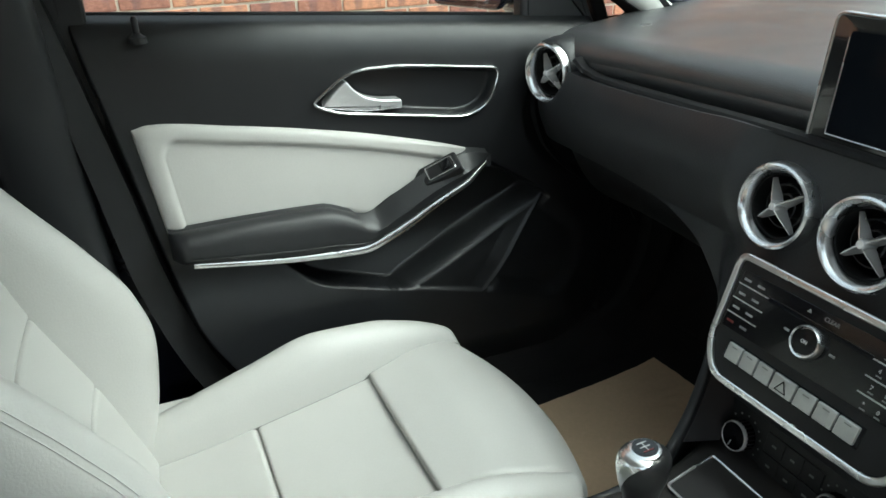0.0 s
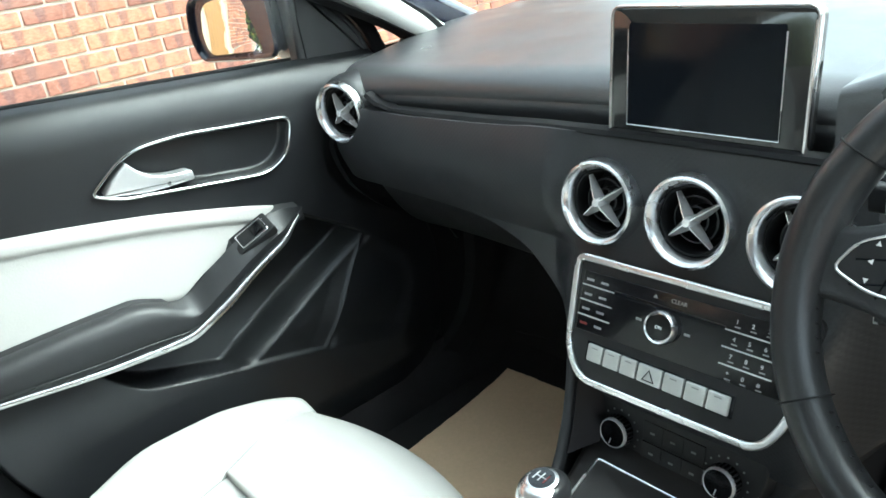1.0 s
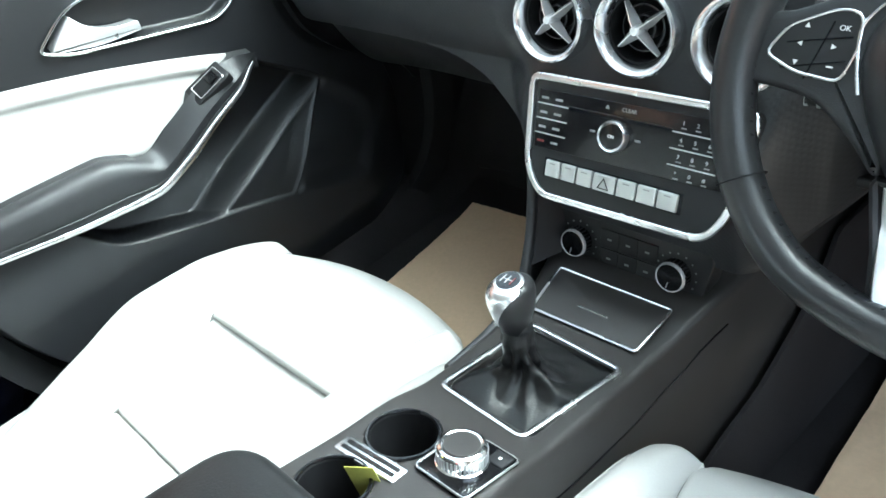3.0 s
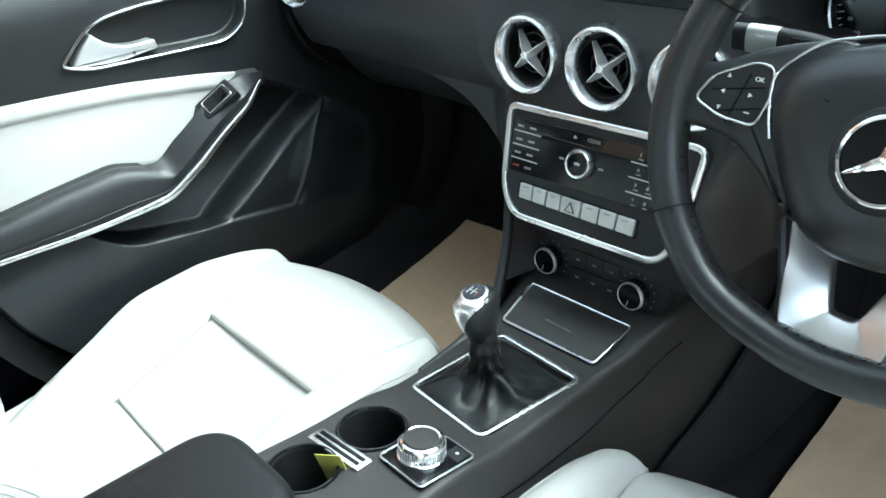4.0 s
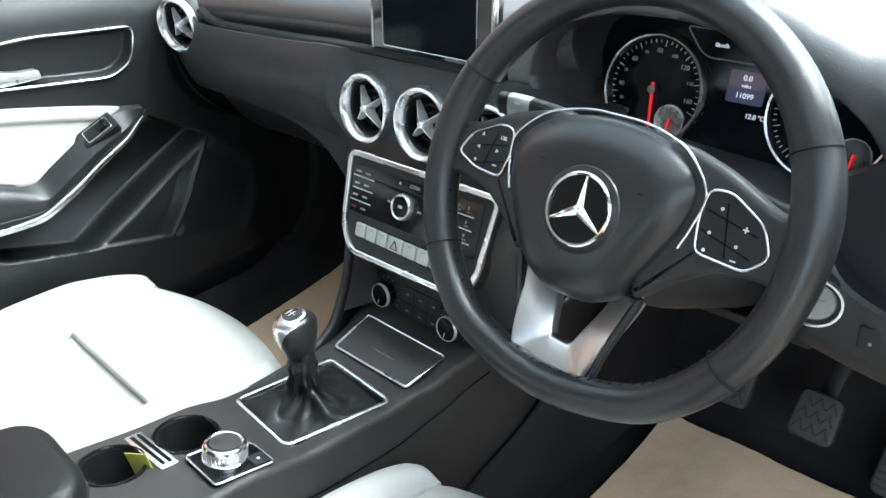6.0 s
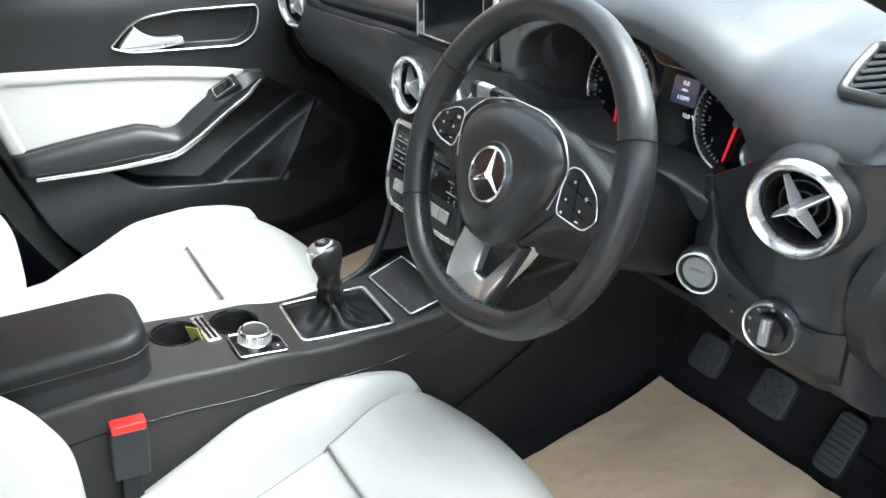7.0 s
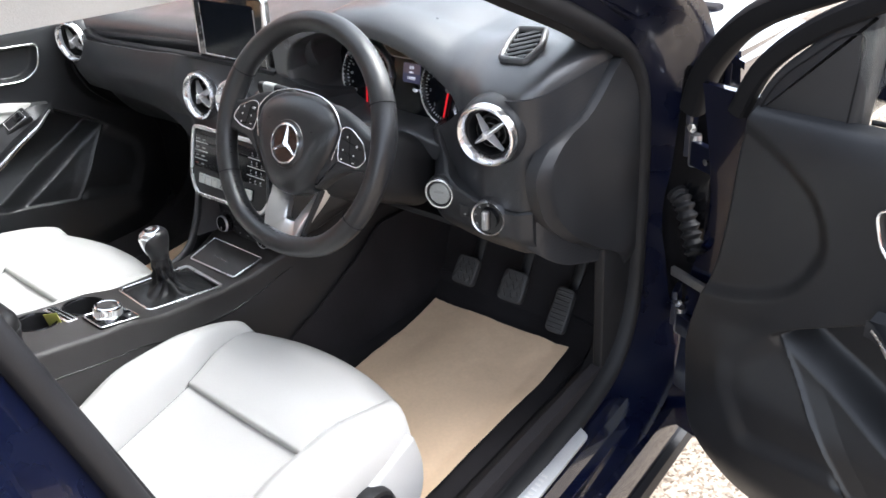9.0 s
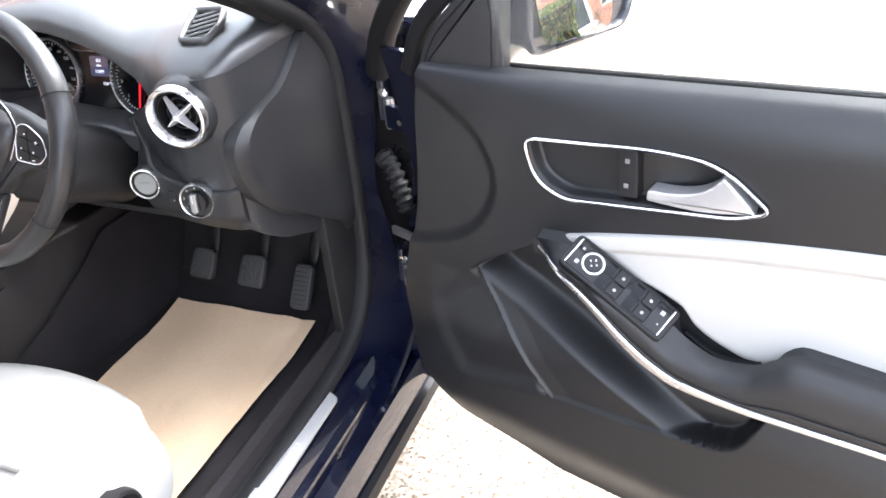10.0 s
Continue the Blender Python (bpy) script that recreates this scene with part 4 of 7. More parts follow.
# end cap that faces the driver's door, with its curved front edge
CAP_EDGE = [(0.572, 0.600), (0.600, 0.585), (0.66, 0.492), (0.72, 0.415), (0.775, 0.372), (0.84, 0.355), (0.885, 0.398), (0.905, 0.465), (0.965, 0.545), (0.975, 0.56)]
for sg in (1, -1):
    def end_cap(u, v):
        z = 0.572 + 0.40 * v
        y0 = lerp_table(z, CAP_EDGE)
        y = y0 + (0.66 - y0) * u
        edge = 0.012 * (1 - step(0.0, 0.07, u)) + 0.006 * (1 - step(0, 0.05, v))
        return Vector((sg * (0.713 + 0.017 * step(0.36, 0.62, y) - edge), y, z))
    part("end_cap", slab(end_cap, 30, 40, 0.02, (-sg, 0, 0)), SOFT, dash, "black end cap of the dashboard")
part("bracket", tube(curve_through([(0.668, 0.392, 0.885), (0.658, 0.384, 0.860), (0.650, 0.380, 0.82), (0.646, 0.384, 0.79)], 5), oval(0.007, 0.009, 10, 3), False, (1, 0, 0)), PLASTIC, dash)
# smooth switch panel under the grained fascia
def lower_panel(u, v):
    x = 0.455 + 0.225 * u
    hi = lerp_table(x, [(0.455, 0.862), (0.468, 0.866), (0.480, 0.850), (0.492, 0.822), (0.508, 0.802), (0.527, 0.792), (0.574, 0.780), (0.64, 0.772), (0.68, 0.776)])
    lo = lerp_table(x, [(0.455, 0.715), (0.475, 0.700), (0.60, 0.690), (0.68, 0.688)])
    z = lo + (hi - lo) * v
    edge = 0.010 * (1 - step(0, 0.06, v)) + 0.004 * (1 - step(0, 0.05, 1 - v)) + 0.02 * (1 - step(0, 0.12, u))
    y0 = lerp_table(x, [(0.455, 0.392), (0.50, 0.374), (0.60, 0.362), (0.655, 0.364), (0.68, 0.378)])
    y0 += (lerp_table(x, [(0.455, 0.404), (0.50, 0.400), (0.54, 0.385), (0.60, 0.364), (0.68, 0.381)]) - y0) * step(0.785, 0.825, z)
    return Vector((x, y0 - 0.004 + edge + 0.02 * step(0.73, 0.685, z), z))
part("switch_panel", slab(lower_panel, 30, 24, 0.02, (0, 1, 0)), SOFT, dash, "smooth black switch panel")
part("diagnostic_flap", box(0.055, 0.03, 0.006, 0.002, pose(0.622, 0.408, 0.688, -8)), BROWNISH, dash)


def vent(x, y, z, yaw, pitch=0.0):
    """A round vent: silver ring, dark barrel with a ring of slats, four-armed silver cross."""
    m = pose(x, y, z, 90 + pitch, 0, yaw)
    th = thing("air_vent", "round air vent with silver ring and crossed vanes", "air vent", base=(x, y, z), group="dashboard air vents")
    part("ring", placed(lathe([(0.0375, -0.03), (0.0375, -0.006), (0.0392, 0.003), (0.0420, 0.0090), (0.0450, 0.0110), (0.0475, 0.0092), (0.0493, 0.004), (0.0500, -0.004), (0.0490, -0.02), (0.047, -0.03)], 56, False), m), SATIN, th, "satin silver ring")
    part("barrel", placed(lathe([(0.0374, -0.004), (0.0352, -0.0045), (0.0340, -0.008), (0.0335, -0.04), (0.028, -0.045), (0.0, -0.046)], 40, False), m), MATT, th, "black barrel")
    for r in (0.0125, 0.0235):
        part("slat", placed(lathe([(r, -0.0120), (r + 0.0018, -0.0125), (r + 0.0012, -0.030), (r - 0.001, -0.030), (r, -0.0120)], 32, False), m), SOFT, th)
    for a in range(4):
        # a ridged blade, its crest falling from the hub to the barrel; one is broader than the rest
        w = (0.0034, 0.0062, 0.0034, 0.0050)[a]
        vv = [(-0.8 * w, 0.002, -0.010), (0.8 * w, 0.002, -0.010), (w, 0.012, -0.010), (0.4 * w, 0.0350, -0.013), (-0.4 * w, 0.0350, -0.013), (-w, 0.012, -0.010),
              (-0.0007, 0.002, 0.0075), (-0.0007, 0.012, 0.0040), (-0.0005, 0.0350, -0.0075), (0.0007, 0.002, 0.0075), (0.0007, 0.012, 0.0040), (0.0005, 0.0350, -0.0075)]
        ff = [(0, 1, 9, 6), (1, 2, 10, 9), (2, 3, 11, 10), (3, 4, 8, 11), (4, 5, 7, 8), (5, 0, 6, 7), (6, 9, 10, 7), (7, 10, 11, 8), (0, 5, 4, 3, 2, 1)]
        part("vane", placed((vv, ff), m @ pose(0, 0, 0, 0, 0, 38 + 90 * a)), VANE, th, "silver vane", 20)
    part("hub", placed(lathe([(0.006, -0.012), (0.0056, 0.006), (0.004, 0.0085), (0.0, 0.0090)], 20), m), VANE, th)
    return th


vent(-0.62, 0.345, 0.905, 12)
for vx in (-0.112, 0.002, 0.116):
    vent(vx, 0.339, 0.851, 2, -10)
vent(0.62, 0.349, 0.904, 8)
# housings that carry the outer vents
for x, y, z, yaw in ((-0.62, 0.347, 0.905, 12), (0.62, 0.351, 0.904, 8)):
    part("vent_collar", placed(lathe([(0.050, 0.0), (0.053, -0.004), (0.056, -0.02), (0.057, -0.05)], 40, False), pose(x, y, z, 90, 0, yaw)), SOFT, dash)

# ---- screen on the dash ----
tablet = thing("display_screen", "black free-standing display with silver frame, switched off", "screen", base=(0.0, 0.38, 0.90))
ms = pose(-0.001, 0.366, 0.985, 90 - 6, 0, 0)
outl = rounded([(-0.108, -0.072), (0.106, -0.072), (0.108, 0.072), (-0.106, 0.072)], 0.011)
BEZEL = material("piano_black_bezel", (0.012, 0.012, 0.012), 0.10, coat=0.8, wear=0.03, spec=0.6)
part("casing", placed(prism(outl, -0.016, 0.0, 0.003), ms), BEZEL, tablet, "glossy black bezel")
part("frame", placed(tube([(x, y, -0.003) for x, y in outl], oval(0.0022, 0.004, 10), True, (0, 0, 1)), ms), SATIN, tablet, "satin silver edge")
part("glass", placed(prism(rounded([(-0.0835, -0.0465), (0.081, -0.0465), (0.081, 0.056), (-0.0835, 0.056)], 0.002), -0.002, 0.0012), ms), SCREEN, tablet, "dark screen glass")
part("glass_edge", placed(tube([(x, y, 0.0012) for x, y in [(-0.0845, 0.05), (-0.0845, -0.0475), (0.082, -0.0475), (0.082, 0.05)]], 0.0008, False, (0, 0, 1)), ms), SATIN, tablet)
part("bezel_side", placed(tube([(0.1072, 0.060, -0.002), (0.1062, 0.0, -0.002), (0.1055, -0.058, -0.002)], oval(0.0030, 0.0045, 10), False, (0, 0, 1)), ms), SATIN, tablet, "broad silver side edge")
part("top_slot", placed(prism(oval(0.055, 0.009, 28), -0.004, 0.0015), pose(0.180, 0.60, 1.0215, 2, 0, -6)), MATT, dash, "dark oval speaker slot")
part("foot", box(0.10, 0.05, 0.03, 0.008, pose(0, 0.40, 0.918, 10)), GLOSS, tablet)

# ---- radio panel ----
radio = thing("radio_panel", "black radio panel in a silver frame with silver keys", "radio", base=(0.004, 0.30, 0.65))
mr = pose(0.008, 0.297, 0.746, 90 - 21, 0, 0)
fr_out = rounded([(-0.132, 0.050), (-0.127, -0.055), (-0.105, -0.088), (0.110, -0.084), (0.130, -0.052), (0.142, 0.052)], [0.012, 0.03, 0.03, 0.03, 0.03, 0.014], 6)
part("face", placed(prism(fr_out, -0.03, 0.001, 0.001), mr), PLASTIC, radio, "black radio face")
part("frame", placed(tube([(x, y, 0.001) for x, y in fr_out], oval(0.0042, 0.004, 12, 3), True, (0, 0, 1)), mr), SATIN, radio, "satin silver frame")
part("unit", placed(prism(rounded([(-0.120, 0.036), (0.122, 0.040), (0.122, -0.030), (-0.120, -0.033)], 0.003), 0.0, 0.003, 0.001), mr), GLOSS, radio, "gloss black radio unit")
KEY_EDGES = (-0.098, -0.0755, -0.053, -0.0305, 0.0010, 0.0265, 0.0515, 0.0770)
for n in range(7):
    x, wk = (KEY_EDGES[n] + KEY_EDGES[n + 1]) / 2, KEY_EDGES[n + 1] - KEY_EDGES[n]
    key = part("key", placed(box(wk - 0.0022, 0.0195, 0.007, 0.0016, pose(x, -0.0535, 0.002)), mr), BUTTON, radio, "silver key")
    if n == 3:
        part("hazard_mark", placed(tube([(0, 0.0065, 0.006), (-0.007, -0.005, 0.006), (0.007, -0.005, 0.006)], 0.0009, True, (0, 0, 1)), mr @ pose(x, -0.0545, 0)), GLOSS, key)
    else:
        part("key_mark", placed(box(0.008, 0.0012, 0.0004, 0.0, pose(x, -0.0475, 0.0056)), mr), DIM, key)
part("key_bed", placed(box(0.181, 0.023, 0.002, 0.0005, pose(-0.0105, -0.0535, 0.0008)), mr), SCREEN, radio)
mkb = mr @ pose(-0.011, 0.001, 0.0)
part("knob_ring", placed(lathe([(0.0180, 0.0), (0.0180, 0.010), (0.0165, 0.0122), (0.0150, 0.011), (0.0142, 0.008), (0.0, 0.0085)], 36), mkb), SATIN, radio, "silver push knob")
part("knob_cap", placed(lathe([(0.0138, 0.0), (0.0136, 0.0098), (0.0, 0.0105)], 30), mkb), GLOSS, radio)
letters("knob_text", "ON", 0.005, mkb @ pose(0, 0, 0.0110), WHITE, radio)
part("slot", placed(box(0.132, 0.0040, 0.002, 0.0006, pose(-0.010, 0.0195, 0.0026)), mr), SCREEN, radio, "disc slot")
part("slot_lip", placed(box(0.132, 0.001, 0.002, 0.0, pose(-0.010, 0.0222, 0.0028)), mr), PLASTIC, radio)
letters("clear_text", "CLEAR", 0.0062, mr @ pose(0.003, 0.0305, 0.0034), DIM, radio)
part("eject_mark", placed(prism([(-0.0028, 0), (0.0028, 0), (0, 0.0042)], 0.003, 0.0034), mr @ pose(-0.025, 0.0285, 0)), DIM, radio)
for n in range(3):
    yy = 0.0198 - 0.0172 * n
    part("line", placed(box(0.044, 0.0014, 0.0012, 0.0, pose(-0.098, yy, 0.0032)), mr), BUTTON, radio)
    part("line", placed(box(0.054, 0.0014, 0.0012, 0.0, pose(0.083, yy, 0.0032)), mr), BUTTON, radio)
for n in range(4):
    for k, xx in enumerate((-0.110, -0.090)):
        red = n == 3 and k == 0
        part("key_word", placed(box(0.010, 0.0026, 0.0005, 0.0, pose(xx, 0.0265 - 0.0168 * n, 0.0033)), mr), DIMRED if red else DIM, radio)
for n, row in enumerate(("123", "456", "789", "*0#")):
    for k, ch in enumerate(row):
        letters("key_digit", ch, 0.0060, mr @ pose(0.067 + 0.016 * k, 0.0295 - 0.0175 * n, 0.0034), PRINT, radio)
        part("key_word", placed(box(0.006, 0.0014, 0.0004, 0.0, pose(0.068 + 0.016 * k, 0.0245 - 0.0175 * n, 0.0033)), mr), DIM, radio)
for xx in (-0.040, 0.018):
    part("arrow_word", placed(box(0.007, 0.0026, 0.0005, 0.0, pose(xx, 0.001, 0.0033)), mr), DIM, radio)

# ---- climate panel ----
clim = thing("climate_panel", "black climate panel with two ribbed silver knobs", "climate control", base=(0, 0.30, 0.56))
mc = pose(0.000, 0.302, 0.580, 90 - 12, 0, 0)
part("face", placed(prism(rounded([(-0.112, 0.038), (-0.098, -0.034), (0.098, -0.034), (0.112, 0.038)], 0.02), -0.03, 0.0, 0.002), mc), PLASTIC, clim)
for xx in (-0.072, 0.065):
    kn = part("knob", placed(lathe([(0.0185, 0.0), (0.0180, 0.014), (0.0172, 0.0150), (0.0, 0.0150)], 36), mc @ pose(xx, 0, 0)), GLOSS, clim, "black ribbed knob with a chrome edge")
    part("knob_edge", placed(lathe([(0.0164, 0.0145), (0.0165, 0.0164), (0.0172, 0.0170), (0.0180, 0.0160), (0.0186, 0.0120)], 40), mc @ pose(xx, 0, 0)), VANE, kn, "chrome edge")
    part("knob_cap", placed(lathe([(0.0163, 0.014), (0.0162, 0.0162), (0.0, 0.0166)], 30), mc @ pose(xx, 0, 0)), GLOSS, kn)
    part("knob_mark", placed(box(0.0012, 0.008, 0.0006, 0.0, pose(-0.002, -0.010, 0.0166, 0, 0, -15)), mc @ pose(xx, 0, 0)), PRINT, kn)
    for a in range(24):
        part("rib", placed(box(0.0014, 0.0016, 0.011, 0.0, pose(0.0184, 0, 0.0075)), mc @ pose(xx, 0, 0, 0, 0, 15 * a)), PLASTIC, kn)
    for a in range(11):
        an = radians(-30 + 24 * a)
        part("scale_dot", placed(box(0.002, 0.002, 0.0006, 0.0, pose(xx + 0.0255 * math.cos(an), 0.0255 * math.sin(an), 0.0006)), mc), DIM, clim)
for n in range(3):
    for yy in (0.014, -0.012):
        k = part("key", placed(box(0.0262, 0.0245, 0.003, 0.0008, pose(-0.027 + 0.0265 * n, yy, 0.0002)), mc), PLASTIC, clim)
        part("key_mark", placed(box(0.006, 0.0025, 0.0005, 0.0, pose(-0.027 + 0.0265 * n, yy, 0.0019)), mc), DIM, k)

# ---- dials behind the wheel ----
cluster = thing("instrument_cluster", "instrument cluster with two dials and red needles", "instruments", base=(0.36, 0.47, 0.84))
mk = pose(0.361, 0.470, 0.905, 90 - 14, 0, 0)
part("back", placed(prism(rounded([(-0.21, -0.085), (0.17, -0.085), (0.17, 0.045), (0.10, 0.092), (-0.11, 0.105), (-0.20, 0.07)], 0.03), -0.02, -0.006), mk), SCREEN, cluster, "black instrument panel")
part("lower_shelf", placed(box(0.32, 0.012, 0.05, 0.004, pose(-0.03, -0.085, 0.010)), mk), SOFT, cluster)


def dial(cx, cy, names, start, sweep, small, needle):
    m = mk @ pose(cx, cy, 0.0)
    face = part("dial", placed(lathe([(0.060, -0.006), (0.059, -0.002), (0.0, -0.002)], 48), m), SCREEN, cluster, "black dial face")
    part("rim", placed(lathe([(0.0595, -0.004), (0.0595, 0.006), (0.0615, 0.007), (0.0635, 0.004), (0.064, -0.006)], 56), m), SATIN, face, "silver dial rim")
    for n in range(41):
        a = radians(start - sweep * n / 40)
        ln = 0.007 if n % 5 == 0 else 0.0035
        part("tick", placed(box(ln, 0.0009, 0.0005, 0.0, pose(0.0555 - ln / 2, 0, -0.0012)), m @ Matrix.Rotation(a, 4, "Z")), WHITE, face)
    for word, deg, size in names:
        a = radians(deg)
        letters("number", word, 0.85 * size, m @ pose(0.044 * math.cos(a), 0.043 * math.sin(a), -0.0012), PRINT, face)
    part("small_rim", placed(lathe([(0.0170, -0.002), (0.0170, 0.0012), (0.0182, 0.0014), (0.0186, -0.002)], 32), m @ pose(small[0], small[1], 0)), SATIN, face)
    part("small_needle", placed(prism([(-0.0012, -0.002), (0.0012, -0.002), (0.0006, 0.013), (-0.0006, 0.013)], 0.001, 0.0022), m @ pose(small[0], small[1], 0, 0, 0, 175)), NEEDLE, face)
    part("needle", placed(prism([(-0.0015, -0.008), (0.0015, -0.008), (0.0008, 0.048), (-0.0008, 0.048)], 0.002, 0.0045), m @ pose(0, 0, 0, 0, 0, needle)), NEEDLE, face, "red needle")
    part("hub", placed(lathe([(0.0052, 0.0), (0.0048, 0.006), (0.0, 0.007)], 24), m), STEEL, face)


dial(-0.106, 0.0, [("20", 224, 0.0088), ("30", 202, 0.006), ("40", 180, 0.0088), ("50", 158, 0.006), ("60", 136, 0.0088), ("70", 114, 0.006), ("80", 92, 0.0088), ("100", 66, 0.0065), ("120", 42, 0.0088), ("140", 17, 0.0065), ("160", -9, 0.0088)], 262, 284, (0.026, -0.032), 184)
dial(0.090, 0.002, [(str(k), 258 - 35 * k, 0.0090) for k in range(8)], 258, 245, (0.030, -0.030), 172)
LCD = glowing("lit_display_blue", (0.030, 0.030, 0.060), 0.16)
LCDRED = glowing("lit_display_red", (0.065, 0.048, 0.062), 0.16)
LIT = glowing("lit_print", (0.6, 0.62, 0.7), 0.14)
part("display", placed(prism(rounded([(-0.042, -0.048), (0.042, -0.048), (0.042, 0.040), (-0.042, 0.040)], 0.004), -0.006, -0.002), mk), SCREEN, cluster)
part("readout", placed(prism(rounded([(-0.0205, 0.002), (0.0205, 0.002), (0.0205, 0.036), (-0.0205, 0.036)], 0.003), -0.002, -0.0014), mk), LCD, cluster)
part("readout_top", placed(prism(rounded([(-0.0195, 0.018), (0.0195, 0.018), (0.0195, 0.035), (-0.0195, 0.035)], 0.003), -0.0014, -0.0010), mk), LCDRED, cluster)
letters("readout_text", "0.0", 0.008, mk @ pose(0, 0.0285, -0.0006), LIT, cluster)
letters("readout_text", "miles", 0.005, mk @ pose(0, 0.0205, -0.0006), LIT, cluster)
letters("readout_text", "11099", 0.008, mk @ pose(0, 0.010, -0.0006), LIT, cluster)
letters("readout_text", "12.0 °C", 0.007, mk @ pose(0.016, -0.010, -0.0006), LIT, cluster)
part("upper_band", placed(prism(rounded([(-0.052, 0.044), (0.060, 0.044), (0.074, 0.072), (-0.078, 0.074)], [0.012, 0.012, 0.006, 0.006]), -0.006, 0.002), mk), SCREEN, cluster)
part("band_edge", placed(tube([(x, y, 0.002) for x, y in rounded([(-0.052, 0.044), (0.060, 0.044), (0.074, 0.072), (-0.078, 0.074)], [0.012, 0.012, 0.006, 0.006])], 0.0009, True, (0, 0, 1)), mk), STEEL, cluster)
letters("readout_text", "0km/h", 0.0062, mk @ pose(-0.034, 0.058, 0.0026), LIT, cluster)
letters("readout_text", "17:29", 0.0065, mk @ pose(0.026, 0.058, 0.0026), LIT, cluster)

# ---- switches by the driver's door ----
PLATE_DARK = material("dark_metallic_coating", (0.27, 0.28, 0.28), 0.36, metal=0.6)
st = thing("start_button", "round grey start button in a silver ring", "button", base=(0.502, 0.36, 0.769))
mb = pose(0.502, 0.364, 0.770, 90 - 4, 0, 14)
part("collar", placed(lathe([(0.030, -0.012), (0.029, 0.0), (0.0265, 0.003), (0.0245, 0.002)], 36), mb), PLASTIC, st)
part("ring", placed(lathe([(0.0272, -0.01), (0.0270, 0.004), (0.0255, 0.0066), (0.0232, 0.0062), (0.0224, 0.003), (0.0222, -0.006)], 40), mb), SATIN, st, "bright ring")
part("gap", placed(lathe([(0.0223, -0.004), (0.0, -0.004)], 32), mb), MATT, st)
part("cap", placed(lathe([(0.0192, -0.006), (0.0192, 0.0030), (0.0180, 0.0045), (0.0, 0.0050)], 36), mb), PLATE_DARK, st, "grey metallic cap")
part("cap_mark", placed(box(0.018, 0.0028, 0.0006, 0.0, pose(0, 0.003, 0.0058)), mb), DIM, st)
ls = thing("light_switch", "rotary light switch with a silver ring", "switch", base=(0.605, 0.35, 0.752))
ml = pose(0.610, 0.352, 0.757, 90 - 6, 0, 10) @ Matrix.Diagonal((0.88, 0.88, 0.9, 1))
part("plate", placed(lathe([(0.0315, -0.012), (0.031, 0.001), (0.0, 0.0015)], 40), ml), GLOSS, ls)
part("ring", placed(lathe([(0.0305, -0.006), (0.0305, 0.004), (0.0325, 0.005), (0.034, 0.002), (0.0345, -0.008)], 44), ml), SATIN, ls, "silver ring")
part("dial", placed(lathe([(0.021, 0.0), (0.0205, 0.008), (0.0, 0.009)], 30), ml), GLOSS, ls)
part("grip", placed(box(0.013, 0.036, 0.012, 0.004, pose(0, 0, 0.011)), ml), STEEL, ls, "silver grip bar")
part("grip_line", placed(box(0.0016, 0.016, 0.001, 0.0, pose(0, 0.010, 0.0172)), ml), WHITE, ls)
for a in range(5):
    an = radians(90 + 40 * a)
    part("icon", placed(box(0.004, 0.004, 0.0006, 0.0, pose(0.026 * math.cos(an), 0.026 * math.sin(an), 0.0016)), ml), DIM, ls)
part("key", box(0.022, 0.010, 0.022, 0.003, pose(0.556, 0.363, 0.752, -4, 0, 12)), PLASTIC, dash)
part("key_lamp", box(0.003, 0.002, 0.003, 0.0005, pose(0.5575, 0.3575, 0.748, -4, 0, 12)), DIM, dash)
part("key", box(0.020, 0.008, 0.030, 0.003, pose(0.662, 0.370, 0.750, -4, 0, 20)), PLASTIC, dash)

# grille for the side window, set in the top pad
FRAME_GREY = material("grey_vent_frame", (0.055, 0.056, 0.058), 0.34, spec=0.6)
gv = thing("side_window_vent", "slatted side window vent in the dashboard top", "air vent", base=(0.616, 0.462, 0.98))
def driver_pad_z(x, y):
    yf, dep, zt, rise = lerp_table(x, FACE), lerp_table(x, DEPTH), lerp_table(x, RIDGE), lerp_table(x, RISE)
    if y > yf + dep:
        return pad_back(x, y, zt, yf + dep)
    return zt - rise + rise * math.sqrt(max(0.0, 1 - (1 - (y - yf) / dep) ** 2))


vx, vy = 0.615, 0.461
slope_y = math.degrees(math.atan2(driver_pad_z(vx, vy + 0.03) - driver_pad_z(vx, vy - 0.03), 0.06))
slope_x = math.degrees(math.atan2(driver_pad_z(vx + 0.02, vy) - driver_pad_z(vx - 0.02, vy), 0.04))
mv = pose(vx, vy, driver_pad_z(vx, vy) + 0.004, slope_y + 9, -slope_x, 8)
oo = rounded([(-0.024, -0.036), (0.020, -0.040), (0.030, 0.0), (0.022, 0.038), (-0.026, 0.038), (-0.028, 0.0)], 0.007)
part("frame", placed(tube([(x, y, 0.002) for x, y in oo], oval(0.0052, 0.0065, 12), True, (0, 0, 1)), mv), FRAME_GREY, gv, "dark grey frame")
part("well", placed(prism(oo, -0.01, 0.001), mv), SCREEN, gv)
for n in range(6):
    part("slat", placed(box(0.046, 0.0045, 0.006, 0.001, pose(0, -0.030 + 0.012 * n, 0.001, 25, 0, 24)), mv), FRAME_GREY, gv)

